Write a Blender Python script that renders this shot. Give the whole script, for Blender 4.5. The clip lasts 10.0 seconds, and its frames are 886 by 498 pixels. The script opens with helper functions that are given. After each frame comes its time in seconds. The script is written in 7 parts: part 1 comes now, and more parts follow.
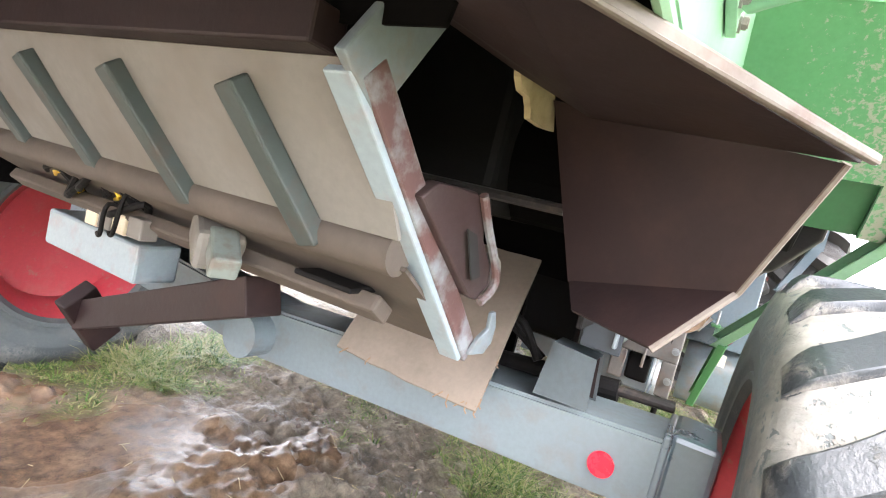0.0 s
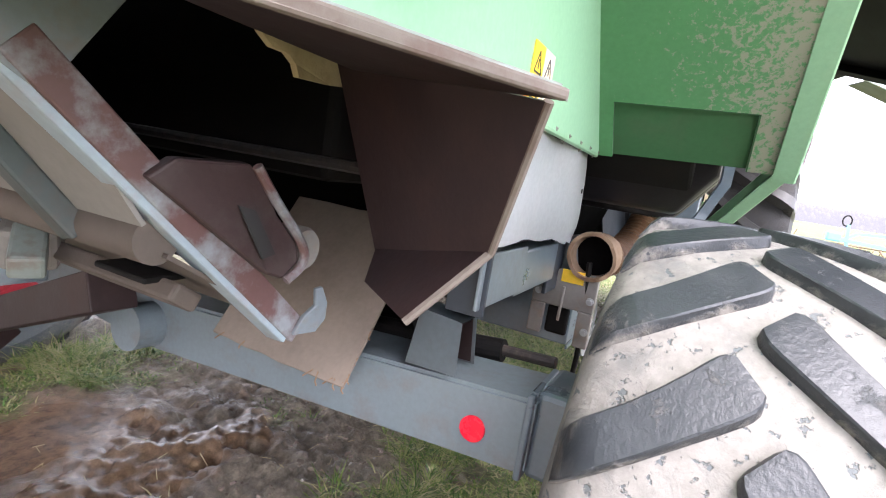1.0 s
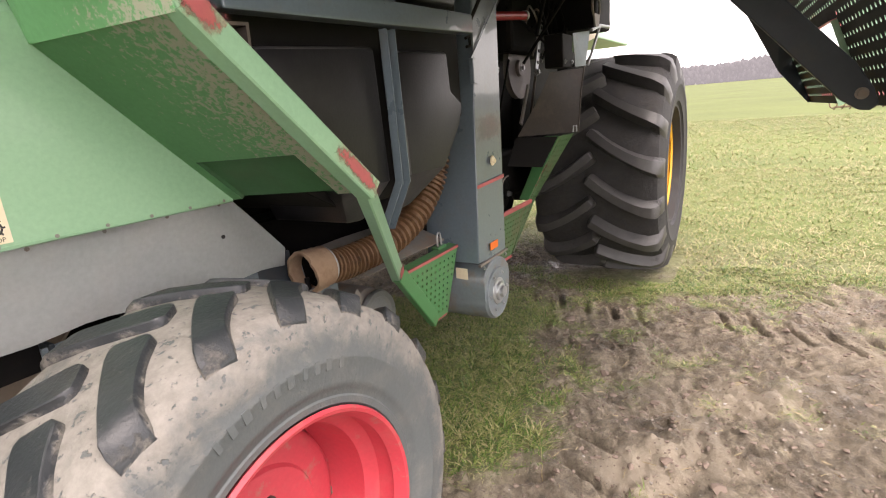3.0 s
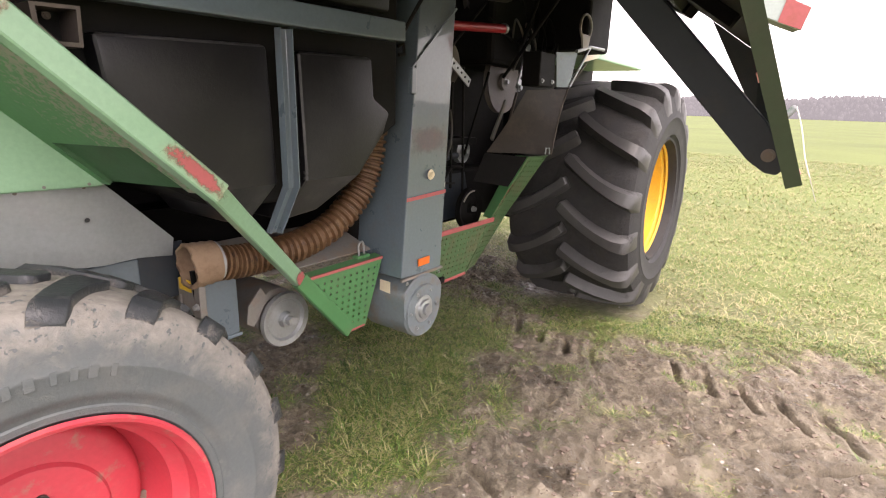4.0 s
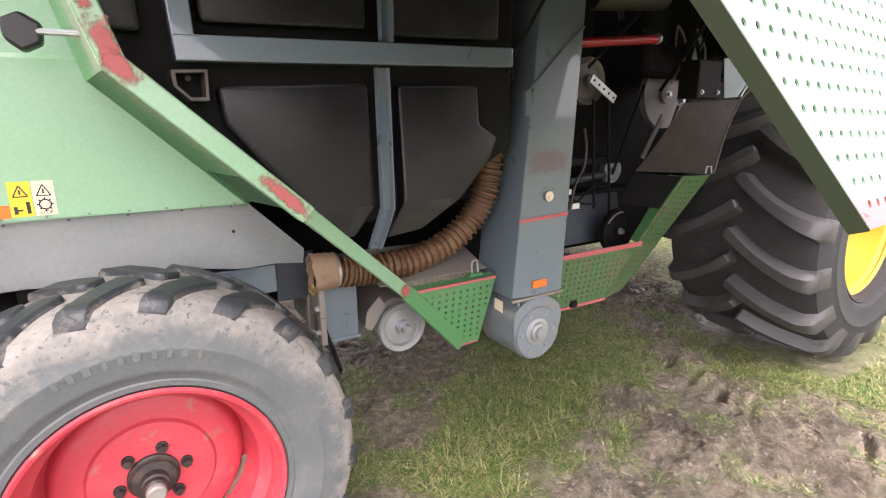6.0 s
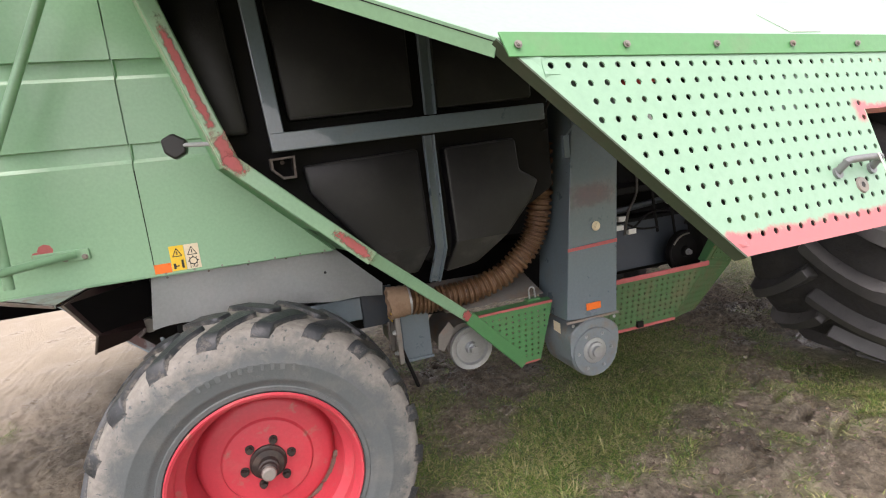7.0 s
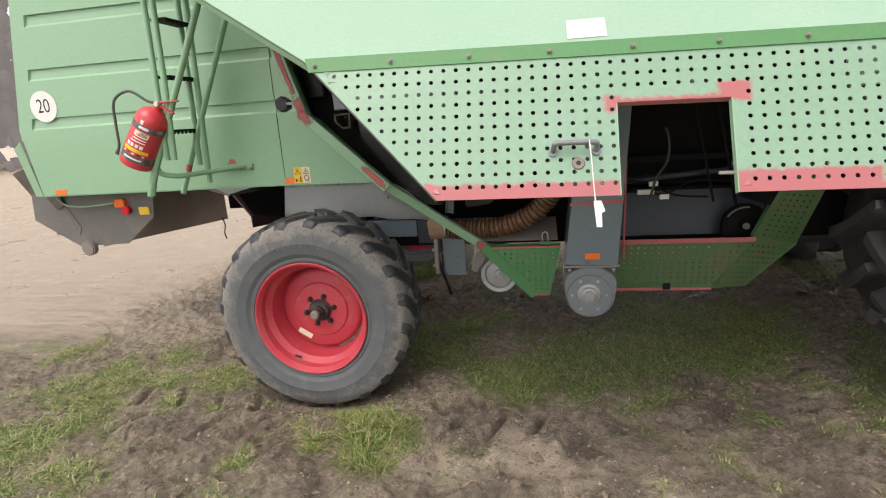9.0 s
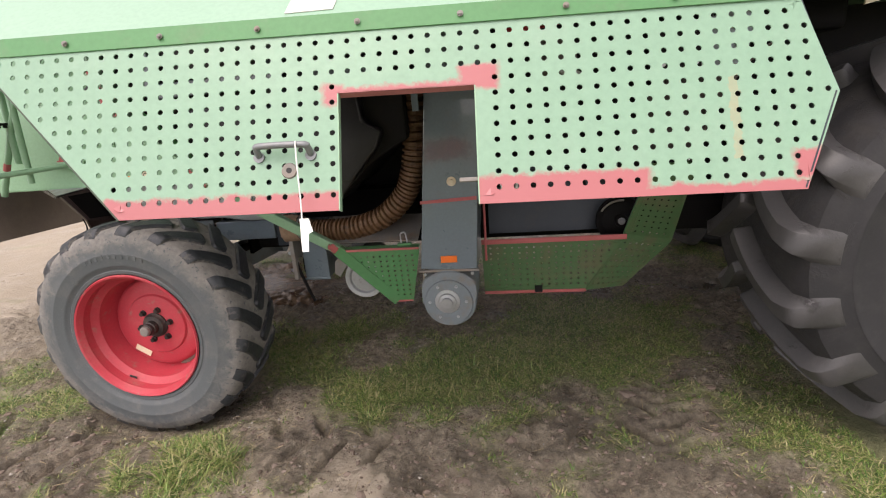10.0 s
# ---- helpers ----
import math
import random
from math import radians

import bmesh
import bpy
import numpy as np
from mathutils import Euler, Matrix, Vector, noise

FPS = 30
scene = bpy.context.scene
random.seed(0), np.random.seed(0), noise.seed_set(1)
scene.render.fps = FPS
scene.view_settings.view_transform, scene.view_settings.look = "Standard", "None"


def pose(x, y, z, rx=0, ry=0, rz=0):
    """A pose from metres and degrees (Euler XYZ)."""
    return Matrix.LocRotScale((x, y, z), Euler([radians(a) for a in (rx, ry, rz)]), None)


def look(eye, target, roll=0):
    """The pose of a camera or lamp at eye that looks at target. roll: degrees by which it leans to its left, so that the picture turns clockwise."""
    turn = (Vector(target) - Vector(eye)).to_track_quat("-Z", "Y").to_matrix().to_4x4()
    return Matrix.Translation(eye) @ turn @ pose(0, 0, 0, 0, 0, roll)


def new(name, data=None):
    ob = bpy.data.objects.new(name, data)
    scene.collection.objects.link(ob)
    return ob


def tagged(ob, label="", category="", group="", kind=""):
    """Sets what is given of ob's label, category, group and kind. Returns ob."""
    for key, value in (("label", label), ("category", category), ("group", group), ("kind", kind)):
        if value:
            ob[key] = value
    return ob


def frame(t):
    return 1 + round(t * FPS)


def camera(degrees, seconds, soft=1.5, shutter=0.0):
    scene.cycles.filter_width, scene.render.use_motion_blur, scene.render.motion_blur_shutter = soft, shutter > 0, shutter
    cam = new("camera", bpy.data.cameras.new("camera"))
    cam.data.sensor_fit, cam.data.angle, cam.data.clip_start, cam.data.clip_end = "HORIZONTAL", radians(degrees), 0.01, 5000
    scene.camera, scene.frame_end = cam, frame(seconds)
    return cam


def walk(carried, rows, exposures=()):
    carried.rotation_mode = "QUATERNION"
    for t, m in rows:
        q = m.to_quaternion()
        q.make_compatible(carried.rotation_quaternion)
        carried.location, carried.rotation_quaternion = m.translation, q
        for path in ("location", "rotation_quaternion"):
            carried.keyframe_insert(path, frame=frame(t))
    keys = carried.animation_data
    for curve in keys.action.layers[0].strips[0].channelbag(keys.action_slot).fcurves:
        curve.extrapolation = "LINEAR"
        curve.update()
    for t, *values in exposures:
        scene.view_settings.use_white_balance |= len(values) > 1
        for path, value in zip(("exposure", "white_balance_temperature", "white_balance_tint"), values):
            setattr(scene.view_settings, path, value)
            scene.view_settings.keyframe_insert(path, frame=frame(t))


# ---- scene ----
cam = camera(80.4, 10.0, 1.1)
PATH = [
    (0, (-1.207, 0.394, 0.988), (0.561, 1.312, 0.807), 14.0),
    (0.1, (-1.163, 0.362, 1.029), (0.609, 1.259, 0.79), 12.5),
    (0.4, (-1.12, 0.301, 1.041), (0.666, 1.156, 0.761), 11.0),
    (0.5, (-1.117, 0.278, 1.047), (0.669, 1.129, 0.756), 10.0),
    (1, (-1.034, 0.186, 1.047), (0.748, 1.039, 0.732), 9.1),
    (1.5, (-1.017, 0.0, 1.125), (0.743, 0.862, 0.726), 7.4),
    (1.6, (-1.011, -0.058, 1.143), (0.743, 0.812, 0.736), 7.3),
    (2, (-0.94, -0.337, 1.257), (0.799, 0.539, 0.801), 0.9),
    (2.5, (-0.851, -0.622, 1.335), (0.863, 0.283, 0.839), -3.1),
    (3, (-0.589, -0.811, 1.343), (1.061, 0.19, 0.818), -4.8),
    (3.2, (-0.453, -0.888, 1.341), (1.195, 0.119, 0.819), -3.0),
    (4.3, (-0.238, -1.242, 1.394), (1.308, -0.085, 0.873), 3.8),
    (4.5, (-0.21, -1.29, 1.406), (1.268, -0.046, 0.891), 3.2),
    (5, (-0.097, -1.345, 1.412), (1.195, 0.089, 0.886), 1.2),
    (5.5, (-0.002, -1.394, 1.411), (1.101, 0.186, 0.873), 0.7),
    (5.7, (0.015, -1.408, 1.415), (1.071, 0.206, 0.887), 0.3),
    (6.8, (0.011, -1.746, 1.479), (0.822, 0.046, 1.114), -5.1),
    (7, (0.106, -1.859, 1.509), (0.741, 0.002, 1.143), -6.2),
    (7.5, (0.362, -2.111, 1.506), (0.579, -0.153, 1.162), -4.1),
    (8, (0.619, -2.426, 1.49), (0.508, -0.473, 1.077), -1.8),
    (8.5, (0.865, -2.589, 1.531), (0.611, -0.657, 1.081), -2.1),
    (9, (1.238, -2.652, 1.491), (0.887, -0.744, 1.006), -3.9),
    (9.5, (1.545, -2.488, 1.458), (1.204, -0.592, 0.921), -6.0),
    (10, (1.884, -2.238, 1.473), (1.595, -0.339, 0.917), -4.8),
]
EXPOSURES = [(0.0, 3.95, 6300, 16), (0.5, 3.2, 6200, 24), (1.0, 3.05, 6150, 21), (1.5, 2.35, 6500, 22), (2.0, 1.9, 7050, 20), (2.5, 1.95, 7150, 21), (3.0, 2.0, 7100, 22), (4.5, 2.2, 6900, 24), (5.0, 2.3, 6700, 24), (5.7, 2.45, 6700, 24), (7.0, 1.65, 6750, 20), (7.5, 1.2, 6850, 13), (8.0, 1.15, 6850, 16), (9.0, 1.08, 6850, 18), (10.0, 1.22, 6850, 21)]
walk(cam, [(t, look(eye, target, roll)) for t, eye, target, roll in PATH], EXPOSURES)
# ---- world and light: bright overcast day ----
world = bpy.data.worlds.new("overcast_sky")
scene.world = world
world.use_nodes = True
wn = world.node_tree.nodes
wl = world.node_tree.links
sky = wn.new("ShaderNodeTexSky")
sky.sky_type = 'NISHITA'
sky.sun_disc = False
sky.sun_elevation = radians(62)
sky.sun_rotation = radians(206)
sky.air_density, sky.dust_density, sky.ozone_density = 1.0, 1.0, 1.0
veil = wn.new("ShaderNodeHueSaturation")
veil.inputs["Saturation"].default_value = 0.12
bgn = wn["Background"]
bgn.inputs["Strength"].default_value = 0.15
wl.new(sky.outputs[0], veil.inputs["Color"])
wl.new(veil.outputs[0], bgn.inputs["Color"])
sun_data = bpy.data.lights.new("sun", 'SUN')
sun_data.energy, sun_data.angle, sun_data.color = 1.0, radians(40), (1.0, 0.94, 0.87)
sun = new("sun", sun_data)
sun.matrix_world = look((-2.5, -5, 10), (0, 0, 0))


# ---- materials ----
def node(nt, kind, **inputs):
    n = nt.nodes.new(kind)
    for k, v in inputs.items():
        n.inputs[k.replace("_", " ")].default_value = v
    return n


def rgba(c):
    return (c[0], c[1], c[2], 1.0)


def surface(name, base, worn=None, amount=0.3, scale=6.0, rough=0.5, metal=0.0, bump=0.1, grain=80.0, dust=None, dust_amount=0.0, coat=0.0, gloss=0.5):
    """Painted or raw surface: broad tone change, patches of wear, fine grain and an optional settled dust."""
    m = bpy.data.materials.new(name)
    m.use_nodes = True
    nt = m.node_tree
    bs = nt.nodes["Principled BSDF"]
    geo = nt.nodes.new("ShaderNodeNewGeometry")
    big = node(nt, "ShaderNodeTexNoise", Scale=scale, Detail=6.0, Roughness=0.65)
    fine = node(nt, "ShaderNodeTexNoise", Scale=grain, Detail=4.0, Roughness=0.6)
    nt.links.new(geo.outputs["Position"], big.inputs["Vector"])
    nt.links.new(geo.outputs["Position"], fine.inputs["Vector"])
    worn = worn or tuple(0.6 * c for c in base)
    ramp = nt.nodes.new("ShaderNodeValToRGB")
    ramp.color_ramp.elements[0].position = 0.62 - 0.35 * amount
    ramp.color_ramp.elements[1].position = 0.78 - 0.25 * amount
    nt.links.new(big.outputs["Fac"], ramp.inputs["Fac"])
    mix = nt.nodes.new("ShaderNodeMix")
    mix.data_type = 'RGBA'
    mix.inputs["A"].default_value = rgba(base)
    mix.inputs["B"].default_value = rgba(worn)
    soft = nt.nodes.new("ShaderNodeMath")
    soft.operation = 'MULTIPLY'
    soft.inputs[1].default_value = min(1.0, amount * 1.6)
    nt.links.new(ramp.outputs["Color"], soft.inputs[0])
    nt.links.new(soft.outputs[0], mix.inputs["Factor"])
    tone = nt.nodes.new("ShaderNodeMix")
    tone.data_type, tone.blend_type = 'RGBA', 'MULTIPLY'
    tone.inputs["Factor"].default_value = 0.35
    nt.links.new(mix.outputs["Result"], tone.inputs["A"])
    bright = nt.nodes.new("ShaderNodeMapRange")
    bright.inputs["To Min"].default_value, bright.inputs["To Max"].default_value = 0.6, 1.4
    nt.links.new(fine.outputs["Fac"], bright.inputs["Value"])
    nt.links.new(bright.outputs["Result"], tone.inputs["B"])
    out = tone.outputs["Result"]
    if dust:
        dn = node(nt, "ShaderNodeTexNoise", Scale=scale * 2.3, Detail=8.0, Roughness=0.7)
        nt.links.new(geo.outputs["Position"], dn.inputs["Vector"])
        dr = nt.nodes.new("ShaderNodeValToRGB")
        dr.color_ramp.elements[0].position = 0.60 - 0.3 * dust_amount
        dr.color_ramp.elements[1].position = 0.72 - 0.1 * dust_amount
        nt.links.new(dn.outputs["Fac"], dr.inputs["Fac"])
        dm = nt.nodes.new("ShaderNodeMix")
        dm.data_type = 'RGBA'
        dm.inputs["B"].default_value = rgba(dust)
        nt.links.new(dr.outputs["Color"], dm.inputs["Factor"])
        nt.links.new(out, dm.inputs["A"])
        out = dm.outputs["Result"]
    nt.links.new(out, bs.inputs["Base Color"])
    rr = nt.nodes.new("ShaderNodeMapRange")
    rr.inputs["To Min"].default_value, rr.inputs["To Max"].default_value = max(0.03, rough - 0.12), min(1.0, rough + 0.15)
    nt.links.new(big.outputs["Fac"], rr.inputs["Value"])
    nt.links.new(rr.outputs["Result"], bs.inputs["Roughness"])
    bs.inputs["Metallic"].default_value = metal
    bs.inputs["Coat Weight"].default_value = coat
    bs.inputs["Specular IOR Level"].default_value = gloss
    if bump:
        bp = node(nt, "ShaderNodeBump", Strength=bump, Distance=0.004)
        nt.links.new(fine.outputs["Fac"], bp.inputs["Height"])
        nt.links.new(bp.outputs[0], bs.inputs["Normal"])
    return m


def speckled(name):
    """Green paint with grey-beige lichen-like wear flecks towards the outer edge."""
    m = surface(name, (0.162, 0.425, 0.190), (0.19, 0.45, 0.22), 0.25, 3.0, 0.42, bump=0.05)
    nt = m.node_tree
    L = nt.links.new
    bs = nt.nodes["Principled BSDF"]
    old = bs.inputs["Base Color"].links[0].from_socket
    geo = nt.nodes.new("ShaderNodeNewGeometry")
    sep = nt.nodes.new("ShaderNodeSeparateXYZ")
    L(geo.outputs["Position"], sep.inputs[0])
    band = nt.nodes.new("ShaderNodeMapRange")
    band.inputs["From Min"].default_value, band.inputs["From Max"].default_value = 0.10, 0.40
    band.inputs["To Min"].default_value, band.inputs["To Max"].default_value = 0.425, 0.66
    L(sep.outputs["Y"], band.inputs["Value"])
    fl = node(nt, "ShaderNodeTexNoise", Scale=68.0, Detail=5.0, Roughness=0.7, Distortion=0.25)
    L(geo.outputs["Position"], fl.inputs["Vector"])
    cmp = nt.nodes.new("ShaderNodeMath")
    cmp.operation = 'SUBTRACT'
    L(fl.outputs["Fac"], cmp.inputs[0])
    L(band.outputs["Result"], cmp.inputs[1])
    amp = nt.nodes.new("ShaderNodeMath")
    amp.operation, amp.use_clamp = 'MULTIPLY', True
    amp.inputs[1].default_value = 14.0
    L(cmp.outputs[0], amp.inputs[0])
    mix = nt.nodes.new("ShaderNodeMix")
    mix.data_type = 'RGBA'
    mix.inputs["B"].default_value = (0.45, 0.46, 0.355, 1)
    L(amp.outputs[0], mix.inputs["Factor"])
    L(old, mix.inputs["A"])
    L(mix.outputs["Result"], bs.inputs["Base Color"])
    return m


GREEN = surface("green_paint", (0.232, 0.415, 0.258), (0.26, 0.44, 0.285), 0.25, 3.0, 0.34, bump=0.02, coat=0.2)
GREEN_WORN = speckled("green_paint_worn")
GREEN_DARK = surface("green_rim_shade", (0.035, 0.11, 0.045), (0.08, 0.09, 0.06), 0.3, 9.0, 0.5, bump=0.06)
MINT = surface("faded_mint_paint", (0.255, 0.425, 0.275), (0.30, 0.45, 0.315), 0.3, 4.0, 0.38, bump=0.02, coat=0.2)
RED_PRIMER = surface("red_primer", (0.42, 0.10, 0.10), (0.30, 0.09, 0.06), 0.3, 14.0, 0.6, bump=0.05)
PINK_PRIMER = surface("pink_primer", (0.56, 0.21, 0.22), (0.50, 0.16, 0.16), 0.3, 14.0, 0.55, bump=0.05)
BLUE_GREY = surface("blue_grey_paint", (0.122, 0.160, 0.185), (0.15, 0.135, 0.125), 0.25, 7.0, 0.30, bump=0.03, coat=0.6)
BLUE_AXLE = surface("axle_blue_grey_paint", (0.152, 0.188, 0.205), (0.15, 0.115, 0.10), 0.30, 9.0, 0.45, bump=0.06)
BLACK_PLASTIC = surface("black_moulded_plastic", (0.0105, 0.0100, 0.0100), (0.019, 0.0175, 0.016), 0.30, 6.0, 0.42, bump=0.10, grain=160, gloss=0.45)
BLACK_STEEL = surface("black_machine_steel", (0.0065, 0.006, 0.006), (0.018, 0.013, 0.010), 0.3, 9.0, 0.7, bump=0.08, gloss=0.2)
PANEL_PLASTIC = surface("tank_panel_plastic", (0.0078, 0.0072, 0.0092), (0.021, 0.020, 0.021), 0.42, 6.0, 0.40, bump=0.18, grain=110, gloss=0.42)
PANEL_EDGE = surface("scuffed_edge_highlight", (0.040, 0.039, 0.040), (0.11, 0.105, 0.10), 0.35, 11.0, 0.45, bump=0.1, grain=120)
# near-black tone that stands in for shade inside the machine
SHADE_BLACK = surface("inner_shade_black", (0.0022, 0.0020, 0.0020), (0.005, 0.004, 0.0035), 0.3, 9.0, 0.9, bump=0.05, gloss=0.06)
GREY_RUBBER = surface("dusty_grey_rubber", (0.455, 0.485, 0.475), (0.52, 0.52, 0.50), 0.4, 3.5, 0.75, bump=0.1)
TAN_PAD = surface("dusty_tan_rubber", (0.24, 0.195, 0.155), (0.18, 0.145, 0.115), 0.35, 7.0, 0.85, bump=0.15)
TAN_PAN = surface("dusty_pan_steel", (0.19, 0.178, 0.160), (0.15, 0.125, 0.10), 0.35, 5.0, 0.75, bump=0.05)
RUST_BROWN = surface("rust_brown_steel", (0.022, 0.0125, 0.0125), (0.045, 0.024, 0.021), 0.35, 8.0, 0.55, bump=0.12, gloss=0.3)
ZINC = surface("zinc_steel", (0.42, 0.44, 0.45), (0.25, 0.23, 0.20), 0.3, 9.0, 0.38, metal=0.7, bump=0.06)
WHEEL_RED = surface("wheel_red_paint", (0.475, 0.045, 0.063), (0.44, 0.12, 0.11), 0.34, 7.0, 0.50, bump=0.04, dust=(0.33, 0.15, 0.12), dust_amount=0.06)
WHEEL_YELLOW = surface("wheel_yellow_paint", (0.72, 0.42, 0.04), (0.55, 0.30, 0.05), 0.3, 7.0, 0.4, bump=0.04)
GREASE = surface("greasy_iron", (0.035, 0.03, 0.028), (0.12, 0.09, 0.07), 0.35, 24.0, 0.5, metal=0.3, bump=0.2)
GREEN_LOW = surface("green_tray_paint", (0.068, 0.215, 0.080), (0.11, 0.18, 0.085), 0.3, 10.0, 0.42, bump=0.05)
GREEN_OLIVE = surface("worn_olive_tray_paint", (0.066, 0.138, 0.056), (0.135, 0.115, 0.066), 0.42, 9.0, 0.5, bump=0.08)
GREEN_UNDER = surface("green_inset_shade", (0.032, 0.105, 0.040), (0.06, 0.10, 0.05), 0.3, 8.0, 0.55, bump=0.05)
RUST_GREY = surface("dusty_grey_steel", (0.22, 0.205, 0.185), (0.28, 0.17, 0.10), 0.35, 9.0, 0.6, metal=0.2, bump=0.1)
CUFF_TAN = surface("torn_canvas", (0.27, 0.18, 0.115), (0.17, 0.095, 0.055), 0.4, 18.0, 0.85, bump=0.3)
LIP_PALE = surface("chipped_lip_paint", (0.245, 0.275, 0.255), (0.20, 0.115, 0.08), 0.42, 16.0, 0.5, bump=0.12)
PALE_RIM = surface("pale_painted_rim", (0.19, 0.22, 0.20), (0.15, 0.085, 0.06), 0.34, 26.0, 0.5, bump=0.1)
# washed-out mint: the strong light on the panel end is in the colour
PANEL_PALE = surface("overlit_panel_paint", (0.42, 0.47, 0.45), (0.36, 0.40, 0.38), 0.3, 6.0, 0.4, bump=0.02)
EDGE_TAN = surface("rusty_tan_edge", (0.130, 0.108, 0.090), (0.085, 0.048, 0.036), 0.40, 22.0, 0.6, bump=0.1)
FLANGE_OLIVE = surface("dark_olive_paint", (0.036, 0.056, 0.031), (0.055, 0.055, 0.038), 0.35, 9.0, 0.5, bump=0.06)
BROWN_GREY = surface("dusty_brown_grey_steel", (0.080, 0.066, 0.058), (0.15, 0.115, 0.09), 0.38, 9.0, 0.55, bump=0.12)
DARK_GREY = surface("dark_grey_iron", (0.05, 0.047, 0.045), (0.10, 0.08, 0.07), 0.35, 9.0, 0.5, metal=0.3, bump=0.08)
PULLEY_GREY = surface("dusty_pulley_steel", (0.13, 0.115, 0.108), (0.20, 0.17, 0.15), 0.35, 7.0, 0.5, metal=0.2, bump=0.05)
RED_BAR = surface("red_painted_bar", (0.42, 0.02, 0.03), (0.25, 0.03, 0.03), 0.3, 14.0, 0.35, bump=0.03)
GREEN_RAIL = surface("green_rail_paint", (0.085, 0.25, 0.095), (0.14, 0.22, 0.12), 0.3, 12.0, 0.45, bump=0.05)
BLACK_HANDLE = surface("worn_handle", (0.19, 0.20, 0.205), (0.26, 0.25, 0.24), 0.3, 30.0, 0.4, metal=0.3, bump=0.05)
REFLECT_RED = surface("red_reflector_plastic", (0.80, 0.008, 0.035), (0.75, 0.01, 0.04), 0.1, 30.0, 0.25, bump=0.0)
BLUE_DARK = surface("dark_blue_grey_paint", (0.022, 0.031, 0.040), (0.05, 0.045, 0.04), 0.3, 8.0, 0.5, bump=0.05)
BLUE_PALE = surface("pale_blue_grey_paint", (0.27, 0.33, 0.36), (0.30, 0.20, 0.16), 0.28, 14.0, 0.45, bump=0.06)
RUST_DARK = surface("dark_rusted_plate", (0.036, 0.019, 0.018), (0.065, 0.054, 0.050), 0.32, 15.0, 0.55, bump=0.15)
RUST_PINK = surface("rusted_red_paint", (0.10, 0.052, 0.046), (0.23, 0.255, 0.265), 0.55, 16.0, 0.55, bump=0.12)
GREEN_GREY = surface("dusty_green_grey", (0.050, 0.064, 0.060), (0.085, 0.055, 0.042), 0.32, 12.0, 0.6, bump=0.08)
STRAW = surface("straw", (0.40, 0.32, 0.18), (0.30, 0.23, 0.12), 0.4, 30.0, 0.85, bump=0.4)
TAIL_GREY = surface("dusty_tail_steel", (0.13, 0.125, 0.115), (0.20, 0.17, 0.14), 0.35, 5.0, 0.6, bump=0.06)
TAIL_BROWN = surface("dusty_brown_pan", (0.13, 0.10, 0.08), (0.19, 0.15, 0.12), 0.35, 5.0, 0.7, bump=0.06)
EXT_STRAP = surface("scuffed_strap", (0.10, 0.085, 0.085), (0.45, 0.40, 0.38), 0.35, 26.0, 0.6, bump=0.05)
HOSE_BLACK = surface("grey_black_hose", (0.07, 0.08, 0.07), (0.13, 0.14, 0.12), 0.3, 20.0, 0.6, bump=0.05)
RUST_GREY_DIM = surface("dusty_brown_steel", (0.085, 0.068, 0.055), (0.13, 0.10, 0.08), 0.35, 9.0, 0.7, bump=0.1)
# lighter mint than the guard: sky brightness on the hood put into its colour
HOOD_MINT = surface("skylit_mint_paint", (0.265, 0.43, 0.305), (0.31, 0.455, 0.345), 0.3, 3.0, 0.34, bump=0.015, coat=0.2)
# dark tone for faces turned inward, with their shade in the colour
INSIDE = surface("shaded_inner_face", (0.012, 0.014, 0.014), (0.032, 0.028, 0.024), 0.35, 6.0, 0.7, bump=0.06, gloss=0.3)
BLUE_WORN = surface("scuffed_blue_grey_paint", (0.165, 0.195, 0.21), (0.20, 0.15, 0.11), 0.36, 14.0, 0.5, metal=0.1, bump=0.08)
HOSE_TAN = surface("brown_hose", (0.135, 0.068, 0.031), (0.24, 0.152, 0.080), 0.35, 14.0, 0.55, bump=0.15, dust=(0.026, 0.016, 0.011), dust_amount=0.24)
ORANGE = surface("orange_reflector", (0.85, 0.17, 0.02), (0.8, 0.2, 0.03), 0.1, 20.0, 0.3, bump=0.0)
YELLOW = surface("yellow_label", (0.80, 0.52, 0.03), (0.7, 0.45, 0.05), 0.1, 20.0, 0.45, bump=0.0)
WHITE = surface("white_label", (0.74, 0.74, 0.70), (0.6, 0.58, 0.5), 0.2, 20.0, 0.5, bump=0.0)
CREAM = surface("cream_label", (0.72, 0.62, 0.45), (0.6, 0.5, 0.35), 0.2, 20.0, 0.5, bump=0.0)
INK = surface("label_ink", (0.02, 0.02, 0.02), (0.04, 0.04, 0.04), 0.1, 20.0, 0.6, bump=0.0)
EXT_RED = surface("extinguisher_red", (0.58, 0.045, 0.055), (0.48, 0.07, 0.075), 0.3, 12.0, 0.34, bump=0.02, coat=0.2)
RUST_HARROW = surface("rusty_harrow_steel", (0.20, 0.135, 0.095), (0.30, 0.22, 0.16), 0.4, 3.0, 0.8, bump=0.05)
BLUE = surface("cultivator_blue", (0.17, 0.40, 0.58), (0.22, 0.36, 0.48), 0.2, 5.0, 0.5, bump=0.02)


